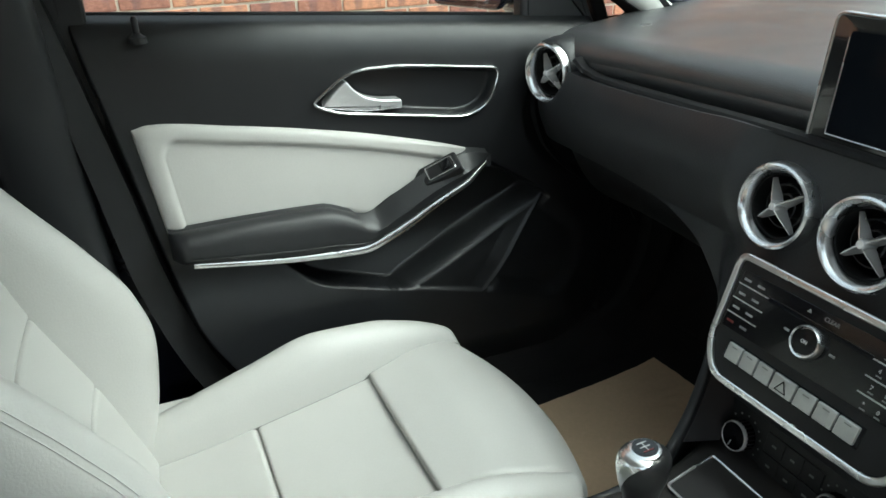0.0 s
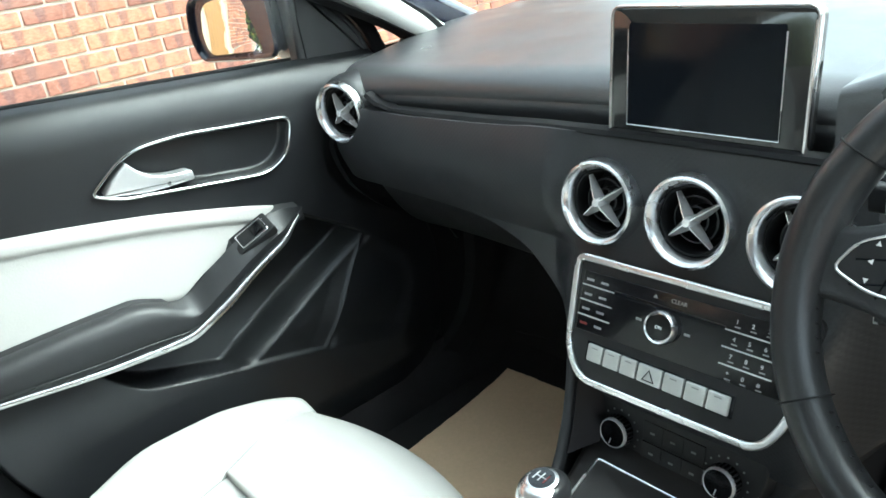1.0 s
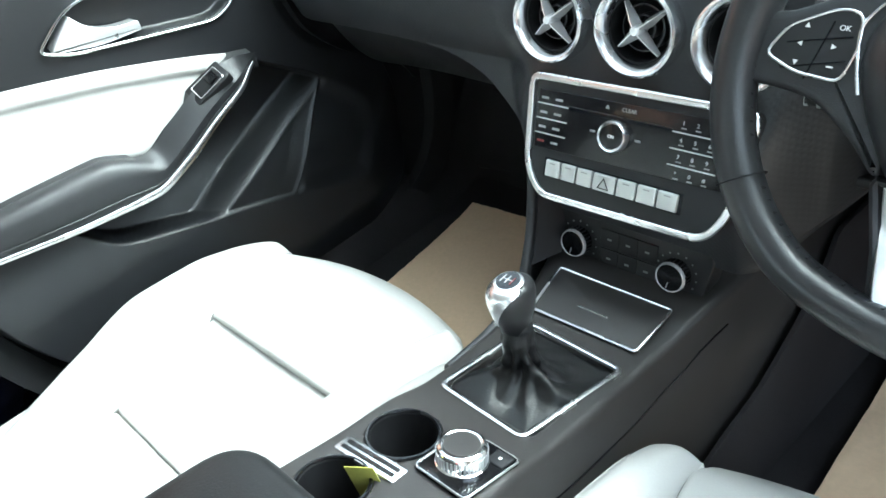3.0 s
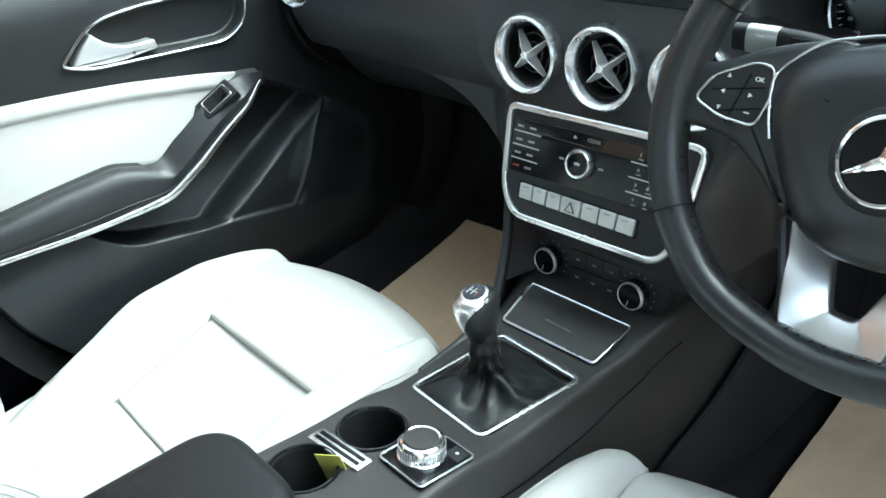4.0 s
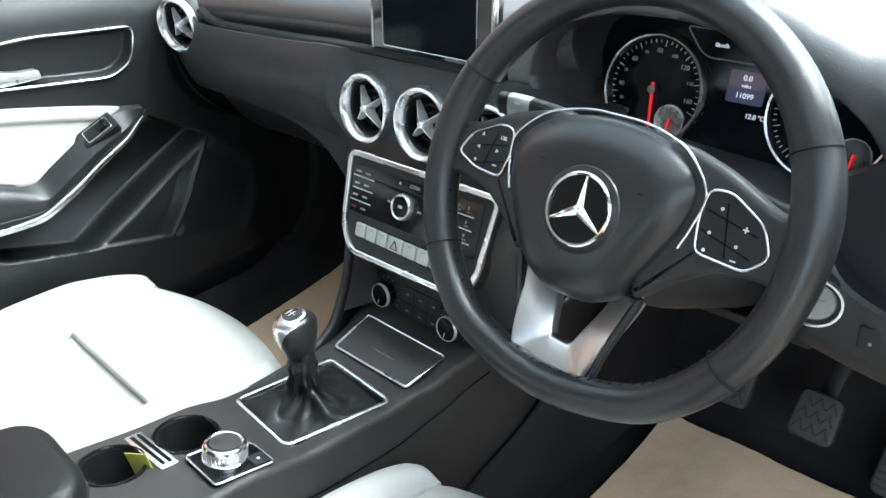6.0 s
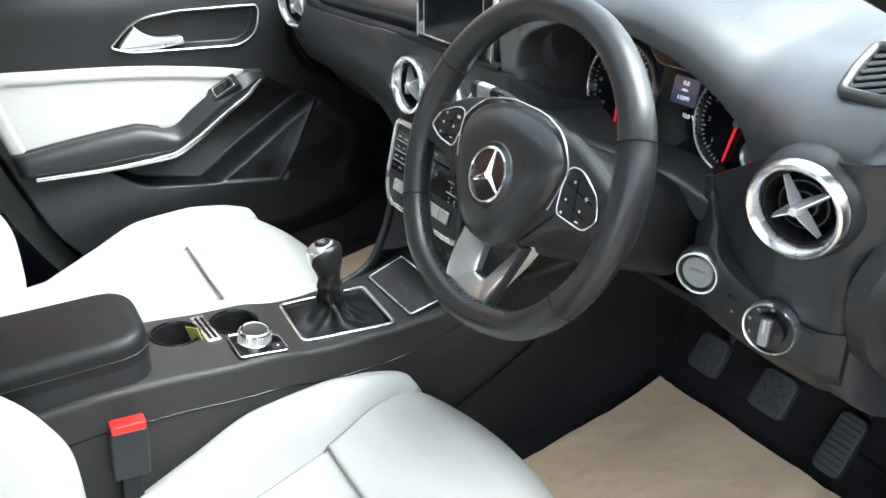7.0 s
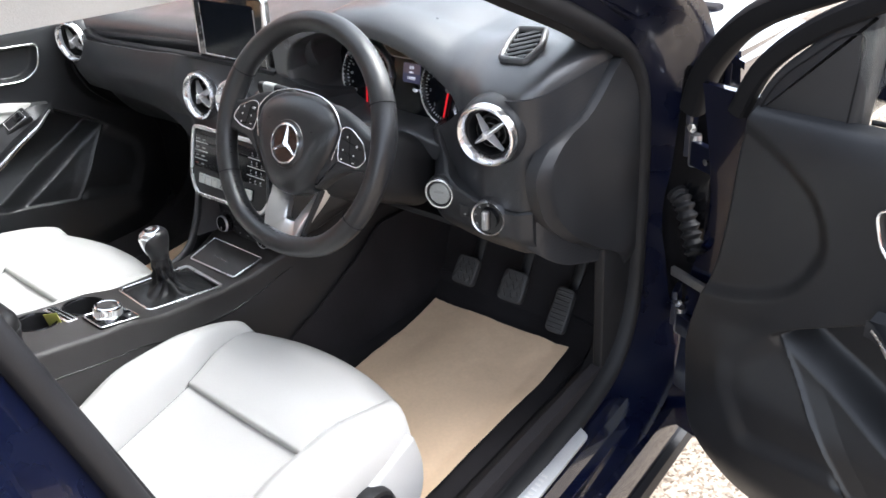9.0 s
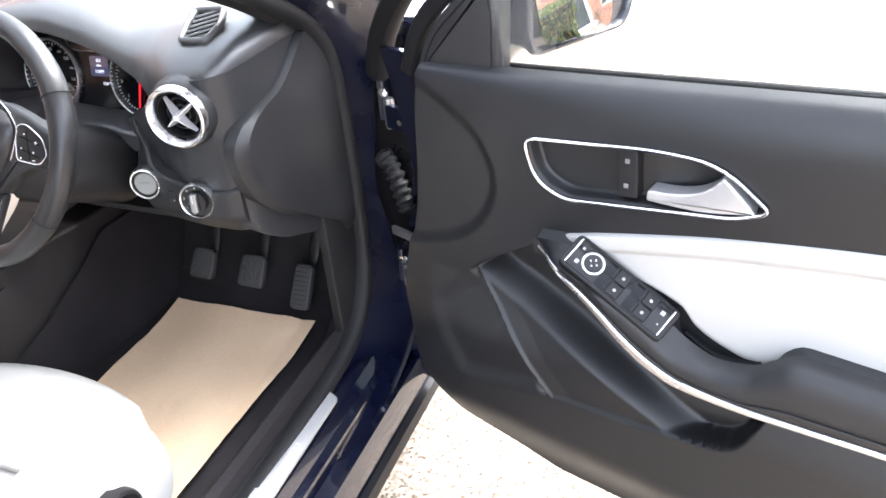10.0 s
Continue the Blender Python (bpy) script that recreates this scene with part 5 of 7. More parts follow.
# ---- centre console ----
console = thing("centre_console", "dark centre console with gear lever tray and cup holders", "console", base=(0, 0.0, 0.28))
CZ = [(-0.60, 0.66), (-0.30, 0.645), (-0.20, 0.628), (-0.10, 0.604), (-0.04, 0.592), (0.02, 0.570), (0.10, 0.556), (0.17, 0.546), (0.22, 0.545), (0.27, 0.556), (0.33, 0.565), (0.60, 0.56)]
CW = [(-0.60, 0.086), (-0.25, 0.083), (0.0, 0.083), (0.17, 0.090), (0.25, 0.102), (0.33, 0.118), (0.60, 0.14)]
CX = [(-0.60, 0.022), (-0.10, 0.018), (0.05, 0.012), (0.25, 0.002), (0.60, 0.0)]
CUPS = [(-0.015, -0.063, 0.036), (-0.012, -0.150, 0.035)]


def console_top(x, y):
    z = lerp_table(y, CZ)
    for cx, cy, r in CUPS:
        d = math.hypot(x - cx, y - cy)
        z -= 0.085 * step(r + 0.0015, r - 0.0015, d)
    # tray of the gear gate
    if 0.02 < y < 0.165:
        z -= 0.018 * step(0.060, 0.055, abs(x - 0.014)) * step(0.022, 0.027, y) * step(0.163, 0.158, y)
    return z


def con_surface(u, v):
    y = v
    cx = lerp_table(y, CX)
    w = lerp_table(y, CW)
    s = 2 * u - 1
    a = abs(s)
    if a < 0.70:
        x = s / 0.70 * (w - 0.006)
        return Vector((x + cx, y, console_top(x + cx, y)))
    t = (a - 0.70) / 0.30
    sg = 1 if s > 0 else -1
    z = lerp_table(y, CZ)
    if t < 0.25:
        k = t / 0.25 * math.pi / 2
        return Vector((sg * (w - 0.006 + 0.010 * math.sin(k)) + cx, y, z - 0.010 * (1 - math.cos(k))))
    k = (t - 0.25) / 0.75
    return Vector((sg * (w + 0.004 + 0.012 * step(0.0, 0.25, k) + 0.030 * k) + cx, y, z - 0.010 - (z - 0.285) * k))


ys = [-0.60 + 0.01 * i for i in range(40)] + [-0.20 + 0.0025 * i for i in range(148)] + [0.17 + 0.01 * i for i in range(80)]
us = [i / 24 * 0.15 for i in range(24)] + [0.15 + 0.70 * i / 84 for i in range(84)] + [0.85 + 0.15 * i / 24 for i in range(25)]
vv = [con_surface(u, y) for y in ys for u in us]
w = len(us)
part("body", (vv, [(j * w + i, j * w + i + 1, (j + 1) * w + i + 1, (j + 1) * w + i) for j in range(len(ys) - 1) for i in range(w - 1)]), BROWNISH, console, "dark satin console body", 50)
# upper seam on the sides
for sg in (1, -1):
    seam = [Vector((sg * (lerp_table(y, CW) + 0.0165) + lerp_table(y, CX), y, lerp_table(y, CZ) - 0.048 + 0.02 * step(0.1, 0.3, y))) for y in np.linspace(-0.58, 0.30, 40)]
    part("side_seam", tube(seam, 0.0010, False), GLOSS, console)
# carpet that covers the lower front of the console's flanks
def flank(sg):
    def fn(u, v):
        y = 0.02 + 0.92 * u
        hi = min(0.29 + 0.49 * max(0.0, y - 0.04), lerp_table(y, CZ) - 0.03)
        z = 0.284 + (hi - 0.284) * v
        zt = lerp_table(y, CZ)
        k = (zt - 0.010 - z) / (zt - 0.285)
        return Vector((sg * (lerp_table(y, CW) + 0.021 + 0.012 * step(0.0, 0.25, k) + 0.030 * k) + lerp_table(y, CX), y, z))
    return slab(fn, 60, 16, 0.006, (-sg, 0, 0))


for sg in (1, -1):
    part("flank_carpet", flank(sg), CARPET, console, "black carpet on the console's flank")
# cup holder rims, coin slots
for cx, cy, r in CUPS:
    part("cup_liner", placed(lathe([(r + 0.0005, 0.0005), (r - 0.0022, -0.002), (r - 0.0030, -0.068), (0.0, -0.070)], 40, False), pose(cx, cy, lerp_table(cy, CZ) - 0.001, -12)), MATT, console, "black cup holder liner")
    part("cup_rim", [*placed(lathe([(r - 0.002, 0.0), (r - 0.001, 0.002), (r + 0.001, 0.002), (r + 0.002, 0.0)], 40, False), pose(cx, cy, lerp_table(cy, CZ) - 0.0005, -12))], GLOSS, console)
mco = pose(-0.011, -0.107, lerp_table(-0.107, CZ) + 0.0015, -14, 0, 4)
part("coin_plate", placed(prism(rounded([(-0.040, -0.011), (0.040, -0.011), (0.040, 0.011), (-0.040, 0.011)], 0.003), -0.004, 0.001, 0.001), mco), SATIN, console, "silver coin holder plate")
for yy in (-0.004, 0.004):
    part("coin_slot", placed(box(0.068, 0.004, 0.0012, 0.0, pose(0, yy, 0.0014)), mco), GLOSS, console)
card = part("paper_tag", slab(lambda u, v: Vector((-0.012 + 0.030 * u, -0.128 - 0.006 * v + 0.012 * u, 0.560 + 0.062 * v + 0.008 * u)), 4, 4, 0.0008), YELLOW)
tagged(card, "yellow paper tag stuck in the cup holder", "tag")

# rotary controller
rot = thing("rotary_controller", "silver rotary controller on a black plate", "control knob", base=(0.052, -0.058, 0.59))
mq = pose(0.058, -0.056, 0.5965, -14, 0, 0)
part("plate", placed(prism(rounded([(-0.030, -0.032), (0.034, -0.032), (0.036, 0.040), (-0.006, 0.040), (-0.030, 0.016)], 0.006), -0.006, 0.002, 0.001), mq), GLOSS, rot)
part("plate_edge", placed(tube([(x, y, 0.002) for x, y in rounded([(-0.030, -0.032), (0.034, -0.032), (0.036, 0.040), (-0.006, 0.040), (-0.030, 0.016)], 0.006)], 0.0011, True, (0, 0, 1)), mq), SATIN, rot)
part("knob", placed(lathe([(0.0255, 0.001), (0.0255, 0.007), (0.0235, 0.008), (0.0238, 0.020), (0.0225, 0.0235), (0.020, 0.0245), (0.018, 0.0235), (0.0, 0.0235)], 44), mq), CHROME, rot, "silver knob")
part("knob_cap", placed(lathe([(0.0178, 0.022), (0.0172, 0.0248), (0.0, 0.0256)], 36), mq), BROWNISH, rot)
for a in range(36):
    part("rib", placed(box(0.0012, 0.0022, 0.011, 0.0, pose(0.0238, 0, 0.014)), mq @ pose(0, 0, 0, 0, 0, 10 * a)), SATIN, rot)
part("key", placed(box(0.020, 0.018, 0.003, 0.001, pose(0.022, 0.028, 0.002)), mq), PLASTIC, rot)
part("key_dot", placed(box(0.003, 0.003, 0.0005, 0.0, pose(0.022, 0.028, 0.0036)), mq), WHITE, rot)

# gear lever
gear = thing("gear_lever", "gear lever with silver and black knob in a leather boot", "gear lever", base=(0.01, 0.095, 0.55))
mg = pose(0.014, 0.093, 0.5575, -9.5, 0, -3)
gate = rounded([(-0.061, -0.077), (0.057, -0.077), (0.063, 0.074), (-0.067, 0.074)], 0.010)
part("gate_frame", placed(tube([(x, y, 0.001) for x, y in gate], oval(0.0035, 0.003, 10, 3), True, (0, 0, 1)), mg), SATIN, gear, "silver gate frame")


def boot(u, v):
    a = 2 * math.pi * u
    k = v
    # square at the foot, round at the neck, soft folds between
    cx, sx = math.cos(a), math.sin(a)
    sq = 1 / max(abs(cx) / 0.058, abs(sx) / 0.071)
    r = sq * (1 - step(0.0, 0.62, k)) + (0.0215 - 0.005 * k) * step(0.0, 0.62, k)
    z = -0.006 + 0.012 * step(0.03, 0.5, k) + 0.062 * max(0.0, (k - 0.35) / 0.65) ** 1.2
    fold = (1 - k) * 0.0125 * math.sin(5 * a + 7 * k + 0.8 * math.sin(2 * a)) * math.sin(math.pi * min(1, k * 1.1)) + 0.003 * math.sin(9 * a - 9 * k) * math.sin(math.pi * k)
    ring = 0.0012 * math.sin(k * 30) * step(0.45, 0.7, k) * step(1.0, 0.85, k)
    z += 0.016 * math.sin(3 * a + 1.0 + 3 * k) * math.sin(math.pi * k) * (1 - k)
    return mg @ Vector((cx * (r + fold + ring) - 0.008 * k, sx * (r + fold + ring) - 0.010 * (1 - k) * k - 0.012 * step(0.3, 1, k), z))
part("boot", grid(boot, 96, 40, True), BOOT, gear, "black creased leather boot", 80)
mkn = Matrix.Translation((0.002, 0.0945, 0.5965)) @ Euler((radians(-3), 0, 0)).to_matrix().to_4x4()
part("neck", placed(lathe([(0.0185, -0.004), (0.0180, 0.008), (0.0188, 0.011), (0.0188, 0.015), (0.0170, 0.018), (0.0160, 0.05)], 28), mkn), LEATHER, gear, "black lever neck")
def knob_round(u, v, grow):
    a = 2 * math.pi * u
    r = lerp_table(v, [(0.0, 0.0150), (0.25, 0.0172), (0.55, 0.0228), (0.80, 0.0250), (0.93, 0.0222), (1.0, 0.0130)]) + grow
    return mkn @ Vector((r * math.sin(a) * 0.92, -r * math.cos(a) * 1.12 - 0.003 * v, 0.016 + 0.072 * v))


def knob_shell(u, v):
    # silver shell over the rear half, narrowing to a tongue below
    t = 0.30 + 0.70 * v
    half = lerp_table(t, [(0.30, 0.06), (0.42, 0.10), (0.62, 0.15), (0.85, 0.22), (1.0, 0.36)])
    return knob_round(half * (2 * u - 1) - 0.11, t, 0.0008)


part("knob_back", grid(lambda u, v: knob_round(u, v, 0.0), 36, 24, True), LEATHER, gear, "black leather knob", 60)
part("knob_front", grid(knob_shell, 28, 24), SATIN, gear, "satin silver knob shell", 60)
part("knob_top", placed(lathe([(0.0165, 0.0), (0.0160, 0.002), (0.0135, 0.003), (0.0, 0.0036)], 32), mkn @ pose(0, -0.004, 0.0865, 6)), SATIN, gear)
part("shift_plate", placed(lathe([(0.0128, 0.0025), (0.0125, 0.0042), (0.0, 0.0048)], 30), mkn @ pose(0, -0.004, 0.0865, 6)), GLOSS, gear, "black shift pattern plate")
for xx in (-0.006, 0.0, 0.006):
    part("shift_mark", placed(box(0.0011, 0.011, 0.0004, 0.0, pose(xx, 0, 0.0048)), mkn @ pose(0, -0.004, 0.0865, 6)), PRINT if xx < 0.005 else DIMRED, gear)
part("shift_mark", placed(box(0.012, 0.0009, 0.0004, 0.0, pose(0, 0, 0.0048)), mkn @ pose(0, -0.004, 0.0865, 6)), PRINT, gear)

# tray lid ahead of the lever
lid = thing("tray_lid", "dark tray lid with a thin chrome edge", "tray lid", base=(0.002, 0.23, 0.545))
mlid = pose(0.003, 0.229, 0.5515, 6, 0, 0)
lo = rounded([(-0.070, -0.038), (0.076, -0.036), (0.079, 0.037), (-0.082, 0.037)], 0.006)
part("panel", placed(prism(lo, -0.006, 0.001, 0.001), mlid), BROWNISH, lid, "dark lid")
part("edge", placed(tube([(x, y, 0.0014) for x, y in lo], oval(0.0018, 0.0016, 8), True, (0, 0, 1)), mlid), SATIN, lid, "thin chrome edge")
part("grip", placed(prism(rounded([(-0.022, -0.0016), (0.022, -0.0016), (0.020, 0.0016), (-0.020, 0.0016)], 0.0012), 0.0, 0.0025, 0.0008), mlid @ pose(0, -0.008, 0)), SATIN, lid, "chrome finger grip")

# armrest
ma = pose(0.018, -0.388, 0.652, -7, 0, 0)
ol = rounded([(-0.078, -0.20), (0.078, -0.20), (0.078, 0.192), (-0.074, 0.192)], [0.01, 0.01, 0.050, 0.050], 10)
arm = part("armrest_box", placed(prism(ol, -0.060, 0.036, 0.006, 4), ma), SOFT, console, "black armrest box")
part("lid", placed(prism([(x * 1.02, y * 1.006) for x, y in ol], 0.030, 0.070, 0.017, 7), ma), BOOT, arm, "black leather lid", 60)
part("seam", placed(tube([(x * 1.026, y * 1.010, 0.044) for x, y in ol], 0.0010, True, (0, 0, 1)), ma), LEATHER, arm, "stitched seam")

# left edge of the console, rising to the radio
EDGE = curve_through([(-0.086, 0.06, 0.540), (-0.090, 0.14, 0.537), (-0.098, 0.205, 0.550), (-0.110, 0.248, 0.590), (-0.121, 0.276, 0.632), (-0.130, 0.296, 0.676)], 7)
part("side_edge", tube(EDGE, oval(0.0065, 0.010, 14, 2.6), False, (0.2, -0.4, 1)), SOFT, console, "black raised console edge")
nE = len(EDGE)
part("side_web", ([p + Vector((0.003, 0, 0)) for p in EDGE] + [p + Vector((0.012 + 0.010 * i / nE, 0.050, -0.004)) for i, p in enumerate(EDGE)] + [p + Vector((-0.004, 0.004, -0.002)) for p in EDGE] + [p + Vector((-0.020, 0.05, -0.16)) for p in EDGE],
     [(i, i + 1, nE + i + 1, nE + i) for i in range(nE // 2, nE - 1)] + [(2 * nE + i, 2 * nE + i + 1, 3 * nE + i + 1, 3 * nE + i) for i in range(nE - 1)]), SOFT, console)

# ---- steering wheel and column ----
wheel = thing("steering_wheel", "black leather steering wheel with silver lower spokes", "steering wheel", base=(0.3605, 0.2034, 0.905))
mw = pose(0.3605, 0.2034, 0.905, 90 - 26.5, 0, 0) @ pose(0, 0, 0, 0, 0, -1.5)
RW = 0.1785


def rim(u, v):
    a, b = 2 * math.pi * u, 2 * math.pi * v
    # thicker at the grips, a little flattened at the bottom
    fat = 1 + 0.10 * math.exp(-((math.sin(a) - 0.25) / 0.35) ** 2)
    rx, rz = 0.0165 * fat, 0.0185 * fat
    flat = 1 - 0.035 * step(-0.80, -1.0, math.sin(a))
    r = RW * flat + rx * math.cos(b)
    return mw @ Vector((r * math.cos(a), r * math.sin(a), rz * math.sin(b)))


part("rim", grid(lambda u, v: rim(u, v), 120, 24, True), LEATHER, wheel, "black leather rim", 80)
for a in (26.5, 153.5, 212, 328):
    an = radians(a)
    ring = [mw @ Vector(((RW * (1 - 0.035 * step(-0.80, -1.0, math.sin(an))) + 0.0185 * math.cos(b)) * math.cos(an), (RW * (1 - 0.035 * step(-0.80, -1.0, math.sin(an))) + 0.0185 * math.cos(b)) * math.sin(an), 0.0205 * math.sin(b))) for b in np.linspace(0, 2 * math.pi, 24, endpoint=False)]
    part("rim_joint", tube(ring, 0.0007, True, mw.to_3x3() @ Vector((math.cos(an + 1.57), math.sin(an + 1.57), 0))), MATT, wheel)
# stitches on the inside of the rim
for n in range(100):
    a = radians(90 + 3.6 * n)
    if 158 < math.degrees(a) % 360 < 205 or 215 < math.degrees(a) % 360 < 325:
        r = RW * (1 - 0.035 * step(-0.80, -1.0, math.sin(a))) - 0.0158
        part("stitch", placed(box(0.0010, 0.0024, 0.0050, 0.0004, pose(0, 0, 0.0, 0, 0, 0), 1), mw @ pose(r * math.cos(a), r * math.sin(a), 0.004, 0, 0, math.degrees(a) + 25)), MATT, wheel)


so = rounded([(-0.0945, 0.004), (-0.091, 0.034), (-0.066, 0.055), (-0.024, 0.0675), (0.024, 0.0675), (0.066, 0.056), (0.092, 0.034), (0.0885, 0.0), (0.070, -0.040), (0.050, -0.076), (0.022, -0.0915), (-0.022, -0.0915), (-0.050, -0.076), (-0.078, -0.036)], 0.03, 4)
rows = []
for sc, z in [(1.0, -0.02), (1.0, -0.001), (0.985, 0.0055), (0.95, 0.0100), (0.89, 0.0145), (0.81, 0.0190), (0.72, 0.0222), (0.62, 0.0238), (0.45, 0.0246), (0.2, 0.0250)]:
    rows.append([mw @ Vector((x * sc, -0.010 * (1 - sc) + y * sc, z)) for x, y in so])
n = len(so)
f = [(j * n + i, j * n + (i + 1) % n, (j + 1) * n + (i + 1) % n, (j + 1) * n + i) for j in range(len(rows) - 1) for i in range(n)] + [tuple((len(rows) - 1) * n + i for i in range(n)), tuple(range(n))]
part("hub_pad", ([p for r in rows for p in r], f), LEATHER, wheel, "black leather airbag cover", 60)
me = mw @ pose(0.003, -0.0130, -0.0050)
part("emblem_dish", placed(lathe([(0.039, 0.0275), (0.0365, 0.0312), (0.033, 0.0306), (0.0, 0.0306)], 44), me), LEATHER, wheel)
for xx, yy, tilt in ((-0.045, 0.018, -12), (0.048, 0.014, 8)):
    part("pad_mark", placed(box(0.011, 0.0012, 0.0006, 0.0, pose(xx, yy, 0.0238, 0, 0, tilt)), mw), MATT, wheel)
part("pad_word", placed(box(0.030, 0.0034, 0.0005, 0.0, pose(-0.002, -0.062, 0.0215, 14)), mw), SOFT, wheel, "faint raised word bar")
part("emblem_ring", placed(lathe([(0.0285, 0.030), (0.0288, 0.0345), (0.0305, 0.0352), (0.0318, 0.0342), (0.0322, 0.030)], 48), me), CHROME, wheel, "chrome emblem ring")
part("emblem_face", placed(lathe([(0.0288, 0.0300), (0.0285, 0.0322), (0.0, 0.0322)], 40), me), GLOSS, wheel)
for a in (0, 120, 240):
    arm = [(-0.0052, -0.003), (0.0052, -0.003), (0.0008, 0.0292), (-0.0008, 0.0292)]
    g = ([Vector((x, y, 0.032)) for x, y in arm] + [Vector((0, -0.002, 0.0368)), Vector((0, 0.0288, 0.0340))], [(0, 1, 4), (1, 2, 5, 4), (3, 0, 4, 5), (2, 3, 5), (3, 2, 1, 0)])
    part("emblem_arm", placed(g, me @ pose(0, 0, 0, 0, 0, a)), CHROME, wheel, "chrome emblem arm", 10)
for sg in (-1, 1):
    # horizontal spokes with key pads
    sp = [(sg * 0.040, 0.062), (sg * 0.066, 0.062), (sg * 0.108, 0.050), (sg * 0.150, 0.030), (sg * 0.176, 0.030), (sg * 0.176, -0.024), (sg * 0.150, -0.022), (sg * 0.118, -0.026), (sg * 0.088, -0.046), (sg * 0.060, -0.074)]
    part("spoke", placed(prism(rounded(sp, 0.012, 4), -0.016, 0.006, 0.007, 4), mw), SOFT, wheel, "black spoke")
    kp = [(sg * 0.157, -0.003), (sg * 0.146, 0.019), (sg * 0.115, 0.036), (sg * 0.098, 0.034), (sg * 0.096, 0.012), (sg * 0.101, -0.016), (sg * 0.143, -0.018)]
    if sg < 0:
        kp = [(-0.157, 0.000), (-0.145, 0.021), (-0.114, 0.036), (-0.098, 0.035), (-0.095, 0.012), (-0.101, -0.012), (-0.132, -0.010)]
    kr = rounded(kp, 0.007, 4)
    panel = part("key_pad", placed(prism(kr, 0.002, 0.0080, 0.001), mw), PLASTIC, wheel, "black key pad")
    part("key_pad_rim", placed(tube([(x, y, 0.0080) for x, y in kr], 0.0011, True, (0, 0, 1)), mw), SATIN, panel, "silver rim")
    icons = ((0.132, 0.0225), (0.134, 0.010), (0.111, 0.0105), (0.134, -0.003), (0.110, -0.003)) if sg < 0 else ((0.112, 0.022), (0.134, 0.012), (0.108, 0.002), (0.131, -0.002), (0.108, -0.012), (0.132, -0.013))
    for n, (cx, cy) in enumerate(icons):
        tri = sg < 0 and n < 4
        shape = prism([(-0.0018, -0.0014), (0.0018, -0.0014), (0, 0.0020)], 0, 0.0005) if tri else lathe([(0.0014, 0.0), (0.0014, 0.0005), (0.0, 0.0005)], 12) if sg > 0 and n not in (1, 5) else box(0.0046, 0.0012, 0.0005)
        part("key_icon", placed(shape, mw @ pose(sg * cx, cy, 0.0083, 0, 0, (0, 90, -90, 180)[n] if tri else 0)), WHITE, panel)
    if sg > 0:
        part("key_icon", placed(box(0.0012, 0.0046, 0.0005), mw @ pose(0.134, 0.012, 0.0083)), WHITE, panel)
    else:
        letters("key_word", "OK", 0.0052, mw @ pose(-0.107, 0.0235, 0.0083), WHITE, panel)
    for y0, tilt in ((0.014, -12 * sg), (-0.003, -14 * sg)):
        part("key_gap", placed(box(0.044, 0.0010, 0.0008, 0.0, pose(sg * 0.122, y0, 0.0080, 0, 0, tilt)), mw), SCREEN, panel)
    part("key_gap", placed(box(0.0010, 0.042, 0.0008, 0.0, pose(sg * 0.120, 0.007, 0.0080, 0, 0, 14 * sg)), mw), SCREEN, panel)
    # bright line round the pad
    part("pad_line", placed(tube(curve_through([(0.0, 0.0700, 0.0025), (sg * 0.022, 0.0697, 0.0026), (sg * 0.044, 0.0660, 0.0030), (sg * 0.0715, 0.0558, 0.0062), (sg * 0.0955, 0.030, 0.0076), (sg * 0.0935, 0.004, 0.0076), (sg * 0.0870, -0.018, 0.0066)], 6), 0.0013, False, (0, 0, 1)), mw), SATIN, wheel, "thin silver line")
# lower silver spokes: one flat forked piece, dished towards its opening
SPOKE = material("satin_spoke_metal", (0.80, 0.80, 0.81), 0.33, metal=1.0, vary=0.03, wear=0.04)


def along(pts, n):
    """n points spread evenly round a closed outline."""
    q = [Vector(p) for p in pts]
    ln = [(q[(i + 1) % len(q)] - q[i]).length for i in range(len(q))]
    out = []
    for k in range(n):
        d = sum(ln) * k / n
        i = 0
        while d > ln[i]:
            d -= ln[i]
            i += 1
        out.append(q[i].lerp(q[(i + 1) % len(q)], d / ln[i]))
    return out


FORK = [((-0.061, -0.070), (-0.030, -0.070)), ((-0.055, -0.094), (-0.0245, -0.094)), ((-0.0475, -0.122), (-0.0165, -0.117)), ((-0.041, -0.148), (-0.0122, -0.129)), ((-0.0365, -0.166), (-0.0095, -0.1335)), ((-0.023, -0.1752), (-0.005, -0.1345)), ((0.0, -0.1765), (0.0, -0.1345))]
FORK = FORK + [((-a[0], a[1]), (-b[0], b[1])) for a, b in FORK[-2::-1]]
fo = curve_through([(*a, 0) for a, _ in FORK], 6)
fi = curve_through([(*b, 0) for _, b in FORK], 6)
prof = ((0.0, -0.016), (0.0, -0.002), (0.02, 0.0014), (0.06, 0.0026), (0.12, 0.0022), (0.92, -0.0125), (0.98, -0.0142), (1.0, -0.0165), (1.0, -0.024))
nf = len(fo)
fv = []
for t, z in prof:
    for p, q in zip(fo, fi):
        c = p.lerp(q, t)
        fv.append(mw @ Vector((c.x, c.y, z - 0.018 * step(-0.145, -0.075, c.y))))
part("lower_spoke", (fv, [(j * nf + i, j * nf + i + 1, (j + 1) * nf + i + 1, (j + 1) * nf + i) for j in range(len(prof) - 1) for i in range(nf - 1)]), SPOKE, wheel, "satin silver forked lower spoke", 50)
